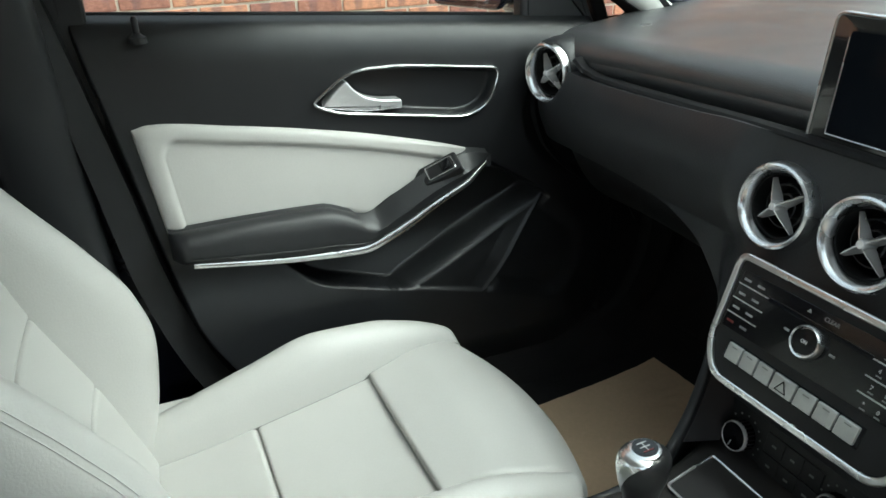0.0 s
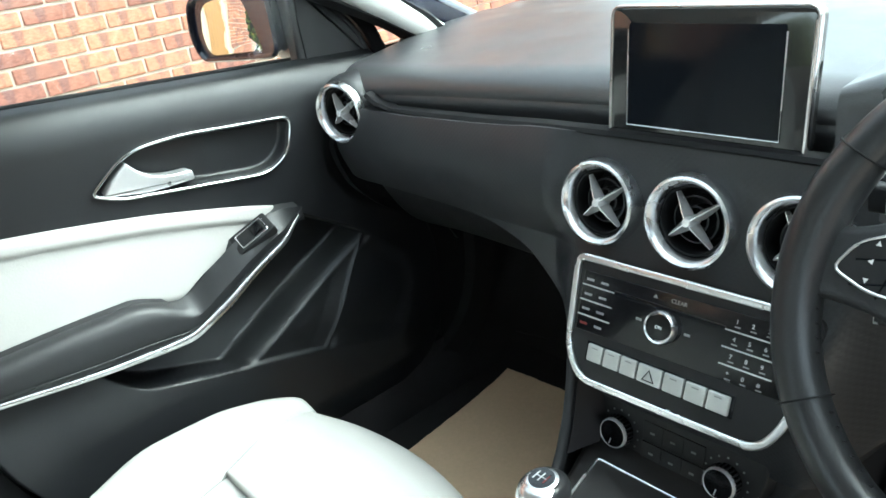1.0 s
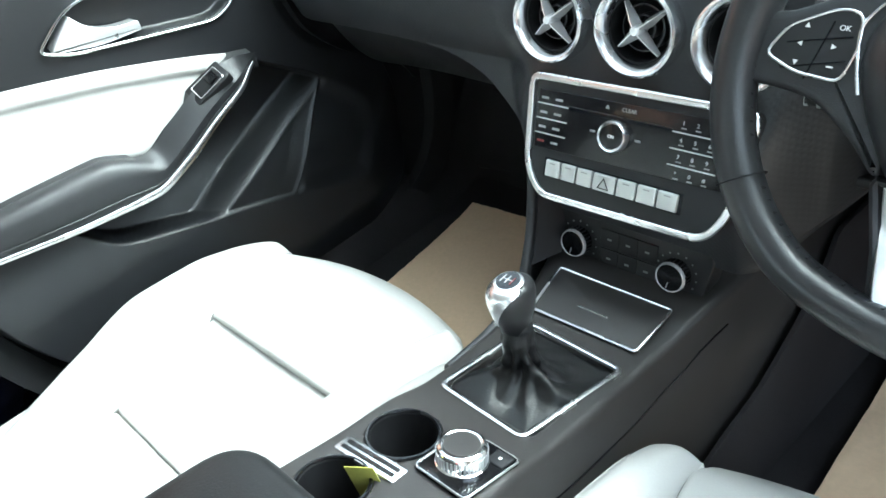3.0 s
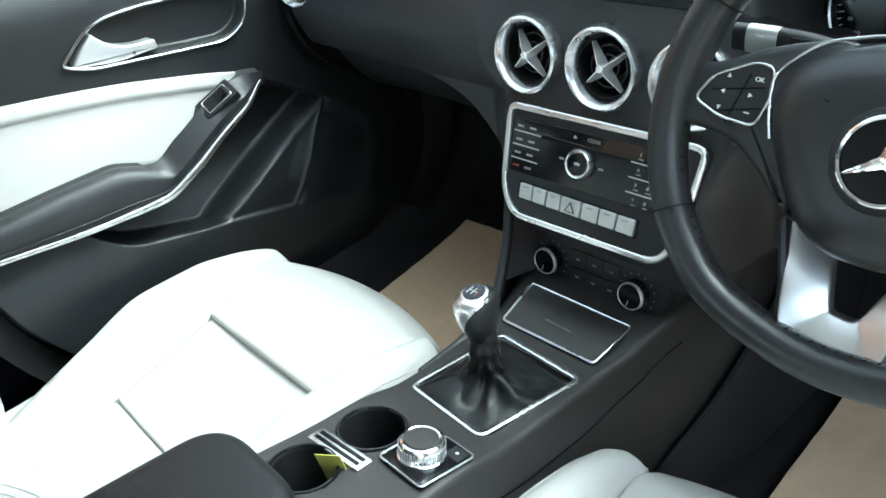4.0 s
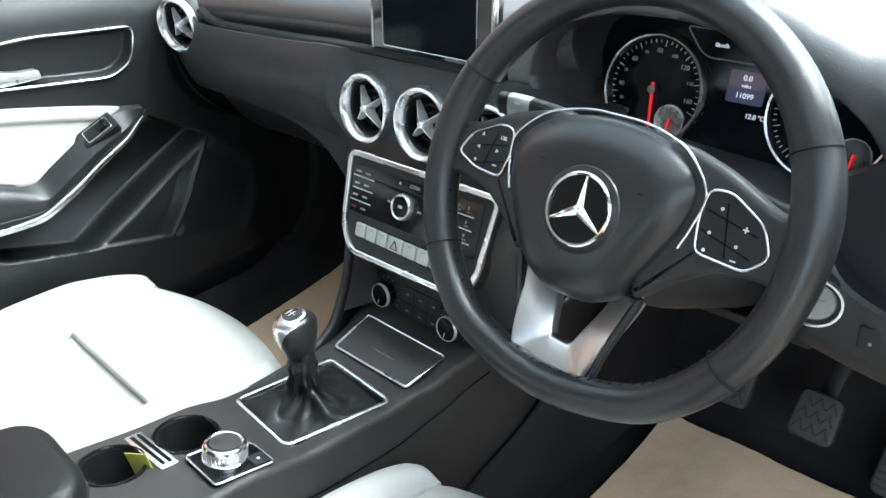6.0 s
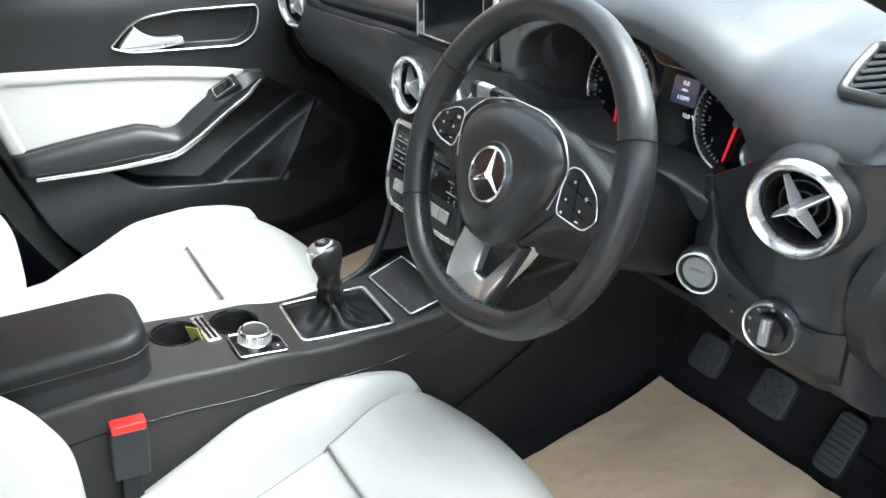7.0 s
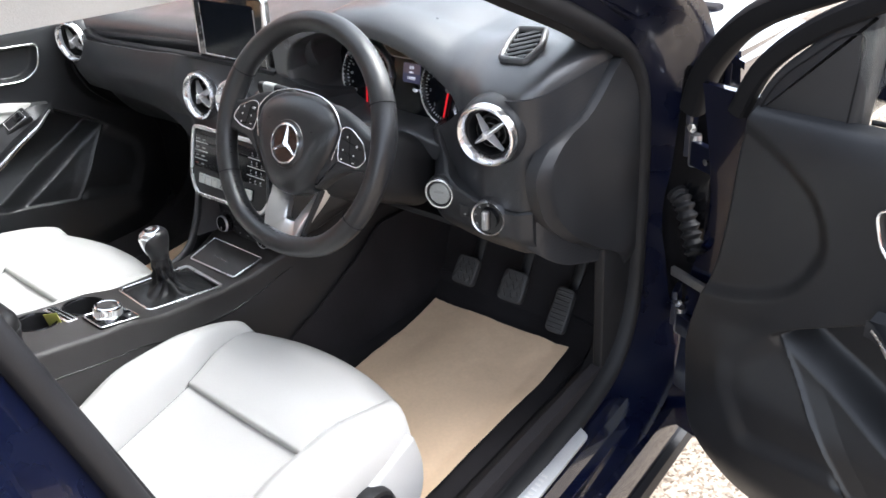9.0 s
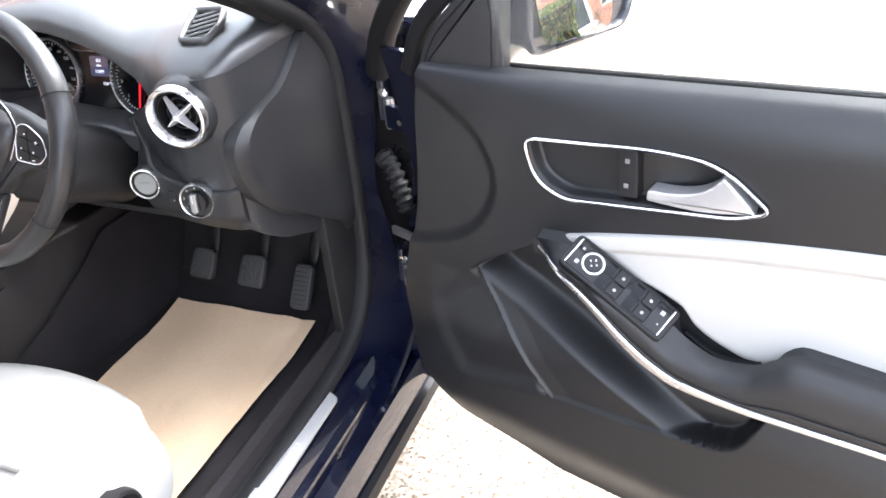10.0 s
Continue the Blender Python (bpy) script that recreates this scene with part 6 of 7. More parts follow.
part("spoke_edge", placed(tube([(p.x * 1.03, p.y, -0.010) for p in along([(0.062, -0.072), (0.047, -0.122), (0.037, -0.172), (-0.037, -0.172), (-0.047, -0.122), (-0.062, -0.072)], 60)], oval(0.004, 0.006, 8), True, (0, 0, 1)), mw), SOFT, wheel, "black spoke edge")
part("column_cover", tube([mw @ Vector((0, -0.030, -0.26)), mw @ Vector((0, -0.026, -0.10)), mw @ Vector((0, -0.020, -0.040)), mw @ Vector((0, -0.012, -0.020))], oval(0.086, 0.066, 32, 3.2), False, (0, 0, 1), lambda t: 1.0 - 0.12 * step(0.75, 1.0, t)), PLASTIC, wheel, "dark brown-black column shroud")
# stalks
stalk = thing("indicator_stalk", "black and silver stalk on the steering column", "stalk", base=(0.27, 0.25, 0.93))
part("arm", tube(curve_through([mw @ Vector((-0.05, 0.048, -0.052)), mw @ Vector((-0.10, 0.056, -0.050)), mw @ Vector((-0.150, 0.056, -0.046))], 5), oval(0.0075, 0.0115, 14, 3), False), PLASTIC, stalk)
sleeve = part("sleeve", tube([mw @ Vector((-0.152, 0.056, -0.046)), mw @ Vector((-0.126, 0.0565, -0.048))], oval(0.0080, 0.0120, 14, 3), False), BUTTON, stalk, "silver sleeve")
part("key", placed(box(0.016, 0.008, 0.003, 0.001, pose(-0.104, 0.057, -0.037)), mw), GLOSS, stalk)
part("mark", placed(box(0.006, 0.0014, 0.0006, 0.0, pose(-0.138, 0.058, -0.0350)), mw), WHITE, sleeve)
part("end", tube([mw @ Vector((-0.164, 0.0555, -0.045)), mw @ Vector((-0.1525, 0.056, -0.046))], oval(0.0076, 0.0114, 14, 3), False), PLASTIC, stalk)
stalk2 = thing("wiper_stalk", "black lever with silver ribs below the wheel spoke", "stalk", base=(0.22, 0.25, 0.86))
part("arm", tube(curve_through([mw @ Vector((-0.05, -0.004, -0.062)), mw @ Vector((-0.10, -0.022, -0.056)), mw @ Vector((-0.140, -0.026, -0.050))], 5), oval(0.0052, 0.0075, 12, 3), False), PLASTIC, stalk2)
for q in (0.128, 0.138):
    part("rib", tube([mw @ Vector((-q, -0.0255, -0.0515)), mw @ Vector((-q - 0.003, -0.0258, -0.051))], oval(0.0062, 0.0085, 12, 3), False), BUTTON, stalk2, "silver rib")

# ---- seats ----
# grey that stands for the shade in the seat seams
SEAM_SHADE = material("grey_seam_shade", (0.20, 0.195, 0.185), 0.8, spec=0.1)


def seat(xc, dz, name_label, inboard):
    th = thing("front_seat", name_label, "car seat", base=(xc, -0.15, 0.28), group="front seats")

    def C(x, y, z):
        return Vector((xc + x, y, z + dz))

    # cushion: surface heights along the length
    def cz(y):
        return lerp_table(y, [(-0.46, 0.405), (-0.30, 0.424), (-0.22, 0.438), (-0.10, 0.462), (-0.02, 0.479), (0.06, 0.492)])

    def insert(y0, y1):
        return lambda u, v: C(-0.156 + 0.312 * u, y0 + (y1 - y0) * v, cz(y0 + (y1 - y0) * v) - 0.008 - 0.006 * math.cos((2 * u - 1) * 1.3))
    part("cushion_rear", pad(insert(-0.46, -0.205), 48, 32, 0.011, 0.028, 0.035, 0.05), CREAM, th, "cream leather rear cushion panel", 60)
    part("cushion_middle", pad(insert(-0.2052, -0.019), 48, 32, 0.010, 0.028, 0.032, 0.05), CREAM, th, "cream leather middle cushion panel", 60)

    def thigh(u, v):
        s = 2 * u - 1
        y = -0.026 + 0.212 * min(1.0, v / 0.86) - 0.032 * s * s * v
        x = s * (0.152 + 0.026 * step(0.05, 0.7, v) - 0.006 * step(0.85, 1, v))
        drop = lerp_table(v, [(0, -0.008), (0.12, 0.0015), (0.35, 0.013), (0.62, 0.008), (0.78, -0.016), (0.88, -0.046), (1.0, -0.085)])
        return C(x, y - 0.012 * step(0.86, 1, v), 0.486 + drop - 0.012 * s * s * v)
    # thin grey tube along each seam groove, its shade put into the colour
    for sg in (-1, 1):
        line = []
        for i in range(61):
            y = -0.42 + 0.565 * i / 60
            v = max(0.0, (y + 0.026) / 0.182 * 0.86)
            z = cz(y) - 0.0030 if y < -0.03 else thigh(0.995 if sg > 0 else 0.005, v).z - dz + 0.0035
            line.append(C(sg * (0.1525 + 0.0235 * step(-0.02, 0.13, y)), y, z))
        part("seam", tube(line, 0.0017, False), SEAM_SHADE, th, "grey line for the shade in the sewn seam")
    for y in (-0.2051,):
        part("crease", tube([C(-0.150 + 0.300 * i / 16, y, cz(y) - 0.0115 - 0.006 * math.cos((i / 8 - 1) * 1.3)) for i in range(17)], 0.0045, False), CREAM, th, "sewn crease between the panels")
    part("thigh_pad", pad(thigh, 56, 56, 0.011, 0.035, 0.026, 0.06), CREAM, th, "cream leather thigh pad", 60)

    def skin(name, section, n, label):
        """A stuffed roll from sections given along its length."""
        rows = [curve_through(section(t), 4) for t in (i / n for i in range(n + 1))]
        k = len(rows[0])
        f = [(i * k + j, i * k + j + 1, (i + 1) * k + j + 1, (i + 1) * k + j) for i in range(n) for j in range(k - 1)]
        f += [tuple(range(k)), tuple(n * k + j for j in range(k))]
        return part(name, ([p for r in rows for p in r], f), CREAM, th, label, 70), rows

    for sg in (-1, 1):
        def cushion_section(t):
            y = -0.46 + 0.605 * (1 - (1 - t) ** 1.35)
            top = lerp_table(y, [(-0.46, 0.425), (-0.29, 0.482), (-0.20, 0.512), (-0.09, 0.544), (0.0, 0.541), (0.06, 0.528), (0.10, 0.516), (0.14, 0.499), (0.155, 0.488)])
            s0 = cz(y) - 0.012
            h = top - s0
            k = math.sqrt(max(0.0, 1 - step(0.94, 1.0, t) ** 2)) * 0.6 + 0.4
            q = 0.022 * step(-0.02, 0.13, y)
            pts = [(0.150 + q, s0 - 0.03), (0.1515 + q, s0 + 0.004), (0.160 + 0.8 * q, s0 + 0.36 * h), (0.177 + 0.5 * q, s0 + 0.78 * h), (0.203, top), (0.226, top - 0.008), (0.243, top - 0.034), (0.250, top - 0.075), (0.246, 0.40)]
            return [C(sg * (0.205 + (x - 0.205) * (0.4 + 0.6 * k)), y - 0.026 * step(0.75, 1.0, t) * max(0.0, (x - 0.165) / 0.085) ** 2, 0.42 + (z - 0.42) * (0.55 + 0.45 * k)) for x, z in pts]
        bol, rows = skin("cushion_bolster", cushion_section, 56, "cream leather side bolster")
        for q in (22, 23):
            part("stitching", tube([r[q] + Vector((sg * 0.0006, 0, 0.0002)) for r in rows[8:50]], 0.0005, False, (0, 0, 1)), CREAMPLASTIC, bol)
        # plastic valance on the seat's flank
        out = [(-0.46, 0.29), (0.05, 0.29), (0.115, 0.335), (0.128, 0.40), (0.112, 0.474), (0.0, 0.446), (-0.10, 0.426), (-0.46, 0.43)]
        part("valance", placed(prism(rounded(out, [0.03, 0.03, 0.03, 0.03, 0.012, 0.03, 0.03, 0.02], 5), 0.0, 0.036, 0.008), Matrix(((0, 0, sg, xc + sg * 0.222), (1, 0, 0, 0), (0, 1, 0, dz), (0, 0, 0, 1)))), CREAMPLASTIC, th, "pale plastic seat valance")
        part("hinge_cover", box(0.034, 0.11, 0.075, 0.010, Matrix.Translation(C(sg * 0.232, -0.335, 0.425))), CREAMPLASTIC, th, "pale plastic hinge cover")
    sgo = -inboard
    part("height_knob", placed(lathe([(0.046, 0.0), (0.046, 0.016), (0.044, 0.022), (0.039, 0.024), (0.034, 0.021), (0.0, 0.021)], 40), Matrix.Translation((xc + sgo * 0.250, -0.004, 0.404 + dz)) @ Euler((0, radians(90 * sgo), 0)).to_matrix().to_4x4()), PLASTIC, th, "black ribbed adjuster wheel")
    part("base_frame", box(0.40, 0.46, 0.08, 0.02, pose(xc, -0.13, 0.345 + dz)), PLASTIC, th, "black seat frame")
    for sg in (-1, 1):
        part("rail", box(0.05, 0.56, 0.04, 0.008, pose(xc + sg * 0.17, -0.12, 0.305)), PLASTIC, th)

    # backrest: leaning panel, inner pads and thick side rolls
    def back_y(z):
        return lerp_table(z, [(0.42, -0.352), (0.46, -0.366), (0.57, -0.408), (0.69, -0.462), (0.76, -0.486), (0.90, -0.540), (1.02, -0.585)])

    def bk(z0, z1, w0, w1):
        return lambda u, v: C((1 - 2 * u) * (w0 + (w1 - w0) * v), back_y(z0 + (z1 - z0) * v) - 0.004 - 0.006 * (1 - (2 * u - 1) ** 2), z0 + (z1 - z0) * v)
    part("back_lower", pad(bk(0.42, 0.572, 0.152, 0.156), 48, 36, 0.008, 0.03, 0.05, 0.08), CREAM, th, "cream leather lower back panel", 60)
    part("back_middle", pad(bk(0.5722, 0.690, 0.156, 0.156), 48, 36, 0.008, 0.03, 0.06, 0.08), CREAM, th, "cream leather middle back panel", 60)
    part("back_upper", pad(bk(0.6902, 1.00, 0.156, 0.140), 48, 36, 0.008, 0.03, 0.03, 0.08), CREAM, th, "cream leather upper back panel", 60)

    for sg in (-1, 1):
        def back_section(t):
            z = 0.42 + 0.62 * t
            by = back_y(z) - 0.010
            fr = lerp_table(z, [(0.42, -0.352), (0.45, -0.345), (0.52, -0.330), (0.60, -0.322), (0.67, -0.339), (0.745, -0.384), (0.82, -0.440), (0.92, -0.512), (1.04, -0.591)])
            h = max(0.004, fr - by)
            nar = 0.06 * step(0.72, 1.0, t)
            pts = [(0.148, by - 0.03), (0.150, by), (0.158, by + 0.34 * h), (0.176, by + 0.76 * h), (0.203, fr), (0.228, fr - 0.012), (0.245, fr - 0.045), (0.250, fr - 0.10), (0.238, by - 0.09)]
            return [C(sg * (x - nar * x / 0.25), y, z + 0.20 * (y - fr)) for x, y in pts]
        bol, rows = skin("back_bolster", back_section, 56, "cream leather back bolster")
        for q in (20, 21):
            part("stitching", tube([r[q] + Vector((sg * 0.0006, 0.0003, 0)) for r in rows[6:52]], 0.0005, False, (0, 1, 0)), CREAMPLASTIC, bol)
    part("back_shell", slab(lambda u, v: C((2 * u - 1) * (0.235 - 0.06 * step(0.75, 1, v)), back_y(0.42 + 0.60 * v) - 0.105 + 0.05 * (2 * u - 1) ** 2, 0.42 + 0.60 * v), 16, 16, 0.02, (0, 1, 0)), CREAMPLASTIC, th, "pale seat back shell")
    hd = C(0, -0.605, 1.115)
    part("headrest", pad(lambda u, v: Vector((hd.x + (1 - 2 * u) * 0.125, hd.y + 0.035 - 0.03 * (2 * u - 1) ** 2 - 0.03 * v, hd.z - 0.085 + 0.17 * v)), 24, 20, 0.025, 0.25, 0.25, 0.08), CREAM, th, "cream leather headrest", 60)
    for sg in (-1, 1):
        part("headrest_post", tube([C(sg * 0.06, -0.60, 0.98), C(sg * 0.06, -0.612, 1.06)], 0.006, False, (0, 1, 0)), CHROME, th)
    return th


seat(0.366, 0.012, "cream leather driver's seat with piped seams", -1)
seat(-0.362, 0.008, "cream leather passenger seat with deep side bolsters", 1)

# belt buckle beside the driver's seat
bu = thing("belt_buckle", "black seat belt buckle with a red button", "seat belt buckle", base=(0.12, -0.255, 0.42))
mbk = pose(0.146, -0.262, 0.575, 0, 12, 90)
part("stem", placed(box(0.026, 0.012, 0.14, 0.003, pose(0, 0, -0.085)), mbk), PLASTIC, bu)
part("housing", placed(box(0.046, 0.022, 0.075, 0.005), mbk), SOFT, bu, "black buckle housing")
part("button", placed(box(0.042, 0.020, 0.014, 0.003, pose(0, 0, 0.040)), mbk), RED, bu, "red release button")
# rear bench, seen between the front seats
rb = thing("rear_bench", "cream leather rear bench", "car seat", base=(0, -1.2, 0.3))
part("cushion", pad(lambda u, v: Vector((-0.62 + 1.24 * u, -1.45 + 0.47 * v, 0.50 + 0.02 * v)), 30, 16, 0.03, 0.06, 0.15, 0.2), CREAM, rb)
part("backrest", pad(lambda u, v: Vector((0.62 - 1.24 * u, -1.42 - 0.12 * v, 0.5 + 0.45 * v)), 30, 16, 0.03, 0.06, 0.12, 0.08), CREAM, rb)

# ---- footwells ----
def sheet(outline, z, lift):
    """A paper sheet from a four-sided plan (front left, front right, back right, back left)."""
    a, b, c, d = (Vector((x, y, 0)) for x, y in outline)
    def fn(u, v):
        p = a.lerp(b, u).lerp(d.lerp(c, u), v)
        return Vector((p.x, p.y, z + lift(u, v) + 0.045 * step(0.46, 0.80, p.y)))
    return slab(fn, 60, 60, 0.0012)


def wrinkle(seed):
    def fn(u, v):
        q = Vector((u * 3 + seed, v * 3, 0.2))
        return 0.004 + 0.006 * noise.noise(q) + 0.003 * abs(noise.noise(q * 2.3)) + 0.0025 * abs(noise.noise(q * 6.1)) + 0.006 * step(0.9, 1.0, u) * u
    return fn


for x0, x1 in ((0.165, 0.632), (-0.655, -0.17)):
    cm = part("floor_mat", slab(lambda u, v: Vector((x0 + (x1 - x0) * u, -0.02 + 0.70 * v, 0.287 + 0.06 * step(0.58, 0.75, -0.02 + 0.70 * v))), 20, 30, 0.006, (0, 0, -1)), CARPET)
    tagged(cm, "black carpet floor mat", "floor mat", group="floor mats")
    edge = [(x0, -0.02, 0.289), (x1, -0.02, 0.289), (x1, 0.56, 0.289), (x1, 0.68, 0.335), (x0, 0.68, 0.335), (x0, 0.56, 0.289)]
    part("binding", tube(curve_through(edge, 6, True), 0.004, True), RUBBER, cm)
pm = part("paper_mat", sheet([(0.240, 0.603), (0.604, 0.606), (0.602, 0.08), (0.246, 0.08)], 0.295, wrinkle(1.0)), PAPER)
tagged(pm, "creased brown paper mat on the driver's floor", "paper mat", group="paper mats")
pm = part("paper_mat", sheet([(-0.576, 0.583), (-0.235, 0.612), (-0.230, 0.02), (-0.535, 0.05)], 0.297, wrinkle(5.0)), PAPER)
tagged(pm, "brown paper mat on the passenger's floor", "paper mat", group="paper mats")


def pedal(x, y, z, w, h, tilt, label, arm_to):
    th = thing("pedal", label, "pedal", base=(x, y, z - h / 2), group="pedals")
    m = pose(x, y, z, 90 - tilt, 0, 0)
    part("pad", placed(prism(rounded([(-w / 2, -h / 2), (w / 2, -h / 2), (w / 2 * 0.92, h / 2), (-w / 2 * 0.92, h / 2)], 0.014), -0.008, 0.006, 0.004), m), PEDAL, th, "black rubber pedal pad")
    if w > 0.05:
        for k in (-1, 0, 1):
            for q in (-1, 0, 1):
                for t in (32, -32):
                    part("tread", placed(box(0.0030, h * 0.27, 0.003, 0.001, pose(k * w * 0.27 + (w * 0.05 if t > 0 else -w * 0.05), q * h * 0.27, 0.006, 0, 0, t), 1), m), PEDAL, th)
    else:
        for k in range(9):
            part("tread", placed(box(w * 0.8, 0.003, 0.003, 0.001, pose(0, -h * 0.4 + h * 0.1 * k, 0.006), 1), m), PEDAL, th)
    part("arm", tube(curve_through([m @ Vector((0, h * 0.3, -0.008)), m @ Vector((0, h * 0.7, -0.03)), Vector(arm_to)], 5), oval(0.006, 0.012, 10, 3), False, (1, 0, 0)), PLASTIC, th)
    return th


pedal(0.339, 0.608, 0.426, 0.060, 0.066, 38, "black rubber clutch pedal", (0.362, 0.72, 0.66))
pedal(0.457, 0.620, 0.418, 0.064, 0.070, 38, "black rubber brake pedal", (0.49, 0.73, 0.66))
pedal(0.566, 0.637, 0.385, 0.046, 0.100, 36, "black ribbed throttle pedal", (0.59, 0.75, 0.58))
# tread plate on the driver's sill
tp = thing("sill_plate", "brushed steel sill plate with worn lettering", "sill plate", base=(0.755, 0.2, 0.325))
mt = pose(0.758, 0.18, 0.3335, 0, 4, 1.5)
part("plate", placed(prism(rounded([(-0.020, -0.26), (0.020, -0.26), (0.020, 0.215), (-0.016, 0.232)], 0.006), -0.004, 0.003, 0.0015), mt), PLATE, tp)
for n in range(9):
    part("letter_bar", placed(box(0.010, 0.0045, 0.0006, 0.0, pose(0.004, 0.090 - 0.011 * n, 0.0032)), mt), WHITE, tp)

# ---- hinges between body and the open door ----
hinge = thing("door_hinge", "dark blue door hinge with a bright bolt", "hinge", base=(0.80, 0.66, 0.82), group="door hinges")
part("leaf", box(0.012, 0.05, 0.075, 0.003, pose(0.803, 0.672, 0.825, 0, 0, 10)), INNERPAINT, hinge)
part("knuckle", placed(lathe([(0.009, -0.028), (0.010, -0.024), (0.010, 0.024), (0.009, 0.028)], 16), pose(0.818, 0.655, 0.800)), STEEL, hinge)
part("arm", box(0.060, 0.012, 0.045, 0.003, pose(0.842, 0.640, 0.797, 0, 0, -24)), INNERPAINT, hinge)
part("bolt", placed(lathe([(0.0085, 0.0), (0.0085, 0.006), (0.0, 0.007)], 6), pose(0.814, 0.650, 0.842, 90, 0, 0)), CHROME, hinge)
part("bolt", placed(lathe([(0.006, 0.0), (0.006, 0.006), (0.0, 0.007)], 6), pose(0.852, 0.628, 0.797, 90, 0, -24)), CHROME, hinge)
copy_thing(hinge, Matrix.Translation((0.80, 0.66, 0.47)))
strap = thing("check_strap", "steel door check strap", "door check", base=(0.79, 0.66, 0.56))
part("bar", box(0.10, 0.010, 0.018, 0.003, pose(0.842, 0.636, 0.555, 0, 0, -22)), STEEL, strap)
bel = thing("cable_bellows", "black rubber cable bellows between body and door", "cable sleeve", base=(0.80, 0.66, 0.66))
pth = curve_through([(0.785, 0.672, 0.705), (0.806, 0.658, 0.692), (0.828, 0.644, 0.650), (0.846, 0.630, 0.615)], 22)
part("sleeve", tube(pth, 0.016, False, (0, 0, 1), lambda t: 1 + 0.20 * math.sin(t * 56)), RUBBER, bel, "ribbed black sleeve")
tagged(part("door_jamb", slab(lambda u, v: Vector((0.755 + 0.085 * u, 0.688 + 0.006 * math.sin(9 * v) - 0.01 * u, 0.30 + 0.63 * v)), 8, 30, 0.012), GLOSS), "black-blue door jamb at the front of the opening", "door jamb", kind="structure")

# ---- outside: brick wall, drive, neighbours ----
BRICK = bpy.data.materials.new("red_brick")
BRICK.use_nodes = True
bn, bl = BRICK.node_tree.nodes, BRICK.node_tree.links
bs = bn["Principled BSDF"]
bs.inputs["Roughness"].default_value, bs.inputs["Specular IOR Level"].default_value = 0.9, 0.2
btc, binf = bn.new("ShaderNodeTexCoord"), bn.new("ShaderNodeObjectInfo")
bgeo = bn.new("ShaderNodeNewGeometry")
pick = bn.new("ShaderNodeMath")
pick.operation = "ADD"
bl.new(binf.outputs["Random"], pick.inputs[0])
bl.new(bgeo.outputs["Random Per Island"], pick.inputs[1])
fract = bn.new("ShaderNodeMath")
fract.operation = "FRACT"
bl.new(pick.outputs[0], fract.inputs[0])
tone = bn.new("ShaderNodeValToRGB")
tone.color_ramp.elements[0].color, tone.color_ramp.elements[1].color = (0.31, 0.145, 0.110, 1), (0.56, 0.275, 0.165, 1)
mid = tone.color_ramp.elements.new(0.45)
mid.color = (0.49, 0.225, 0.145, 1)
bl.new(fract.outputs[0], tone.inputs[0])
patch, grain = bn.new("ShaderNodeTexNoise"), bn.new("ShaderNodeTexNoise")
patch.inputs["Scale"].default_value, patch.inputs["Detail"].default_value = 14.0, 3.0
grain.inputs["Scale"].default_value, grain.inputs["Detail"].default_value = 130.0, 5.0
mp = bn.new("ShaderNodeMapping")
mp.inputs["Scale"].default_value = (1, 1.0, 0.25)
mg2 = bn.new("ShaderNodeMapping")
mg2.inputs["Scale"].default_value = (1, 0.35, 1.4)
bl.new(btc.outputs["Object"], mp.inputs[0])
bl.new(btc.outputs["Object"], mg2.inputs[0])
bl.new(mp.outputs[0], patch.inputs["Vector"])
bl.new(mg2.outputs[0], grain.inputs["Vector"])
band = bn.new("ShaderNodeMapRange")
band.inputs[1].default_value, band.inputs[2].default_value, band.inputs[3].default_value, band.inputs[4].default_value = 0.52, 0.60, 0.0, 0.65
bl.new(patch.outputs[0], band.inputs[0])
dark = bn.new("ShaderNodeMix")
dark.data_type = "RGBA"
dark.inputs["B"].default_value = (0.19, 0.115, 0.11, 1)
bl.new(band.outputs[0], dark.inputs["Factor"])
bl.new(tone.outputs[0], dark.inputs["A"])
gr = bn.new("ShaderNodeMapRange")
gr.inputs[1].default_value, gr.inputs[2].default_value, gr.inputs[3].default_value, gr.inputs[4].default_value = 0.3, 0.7, 0.75, 1.3
bl.new(grain.outputs[0], gr.inputs[0])
fin = bn.new("ShaderNodeVectorMath")
fin.operation = "SCALE"
bl.new(dark.outputs["Result"], fin.inputs[0])
bl.new(gr.outputs[0], fin.inputs["Scale"])
bl.new(fin.outputs[0], bs.inputs["Base Color"])
bb = bn.new("ShaderNodeBump")
bb.inputs["Strength"].default_value, bb.inputs["Distance"].default_value = 0.7, 0.004
bl.new(grain.outputs[0], bb.inputs["Height"])
bl.new(bb.outputs[0], bs.inputs["Normal"])
MORTAR = material("pale_mortar", (0.62, 0.55, 0.45), 0.95, bump=0.8, scale=200, vary=0.15, spec=0.1)
WALL_X = -3.30
wall = part("brick_wall", box(0.20, 10.3, 3.3, 0.0, pose(WALL_X - 0.108, -0.65, 1.65)), MORTAR)
tagged(wall, "red brick house wall with pale mortar joints", "wall", kind="structure")
bvar = []
for k in range(6):
    rng = random.Random(k)
    v, f = box(0.05, 0.2135, 0.064, 0.004, None, 1)
    v = [Vector((p.x + rng.uniform(-0.0015, 0.0015), p.y + rng.uniform(-0.002, 0.002), p.z + rng.uniform(-0.0015, 0.0015))) for p in v]
    me = bpy.data.meshes.new("brick")
    me.from_pydata([tuple(q) for q in v], [], f)
    me.materials.append(BRICK)
    bvar.append(me)
rng = random.Random(7)
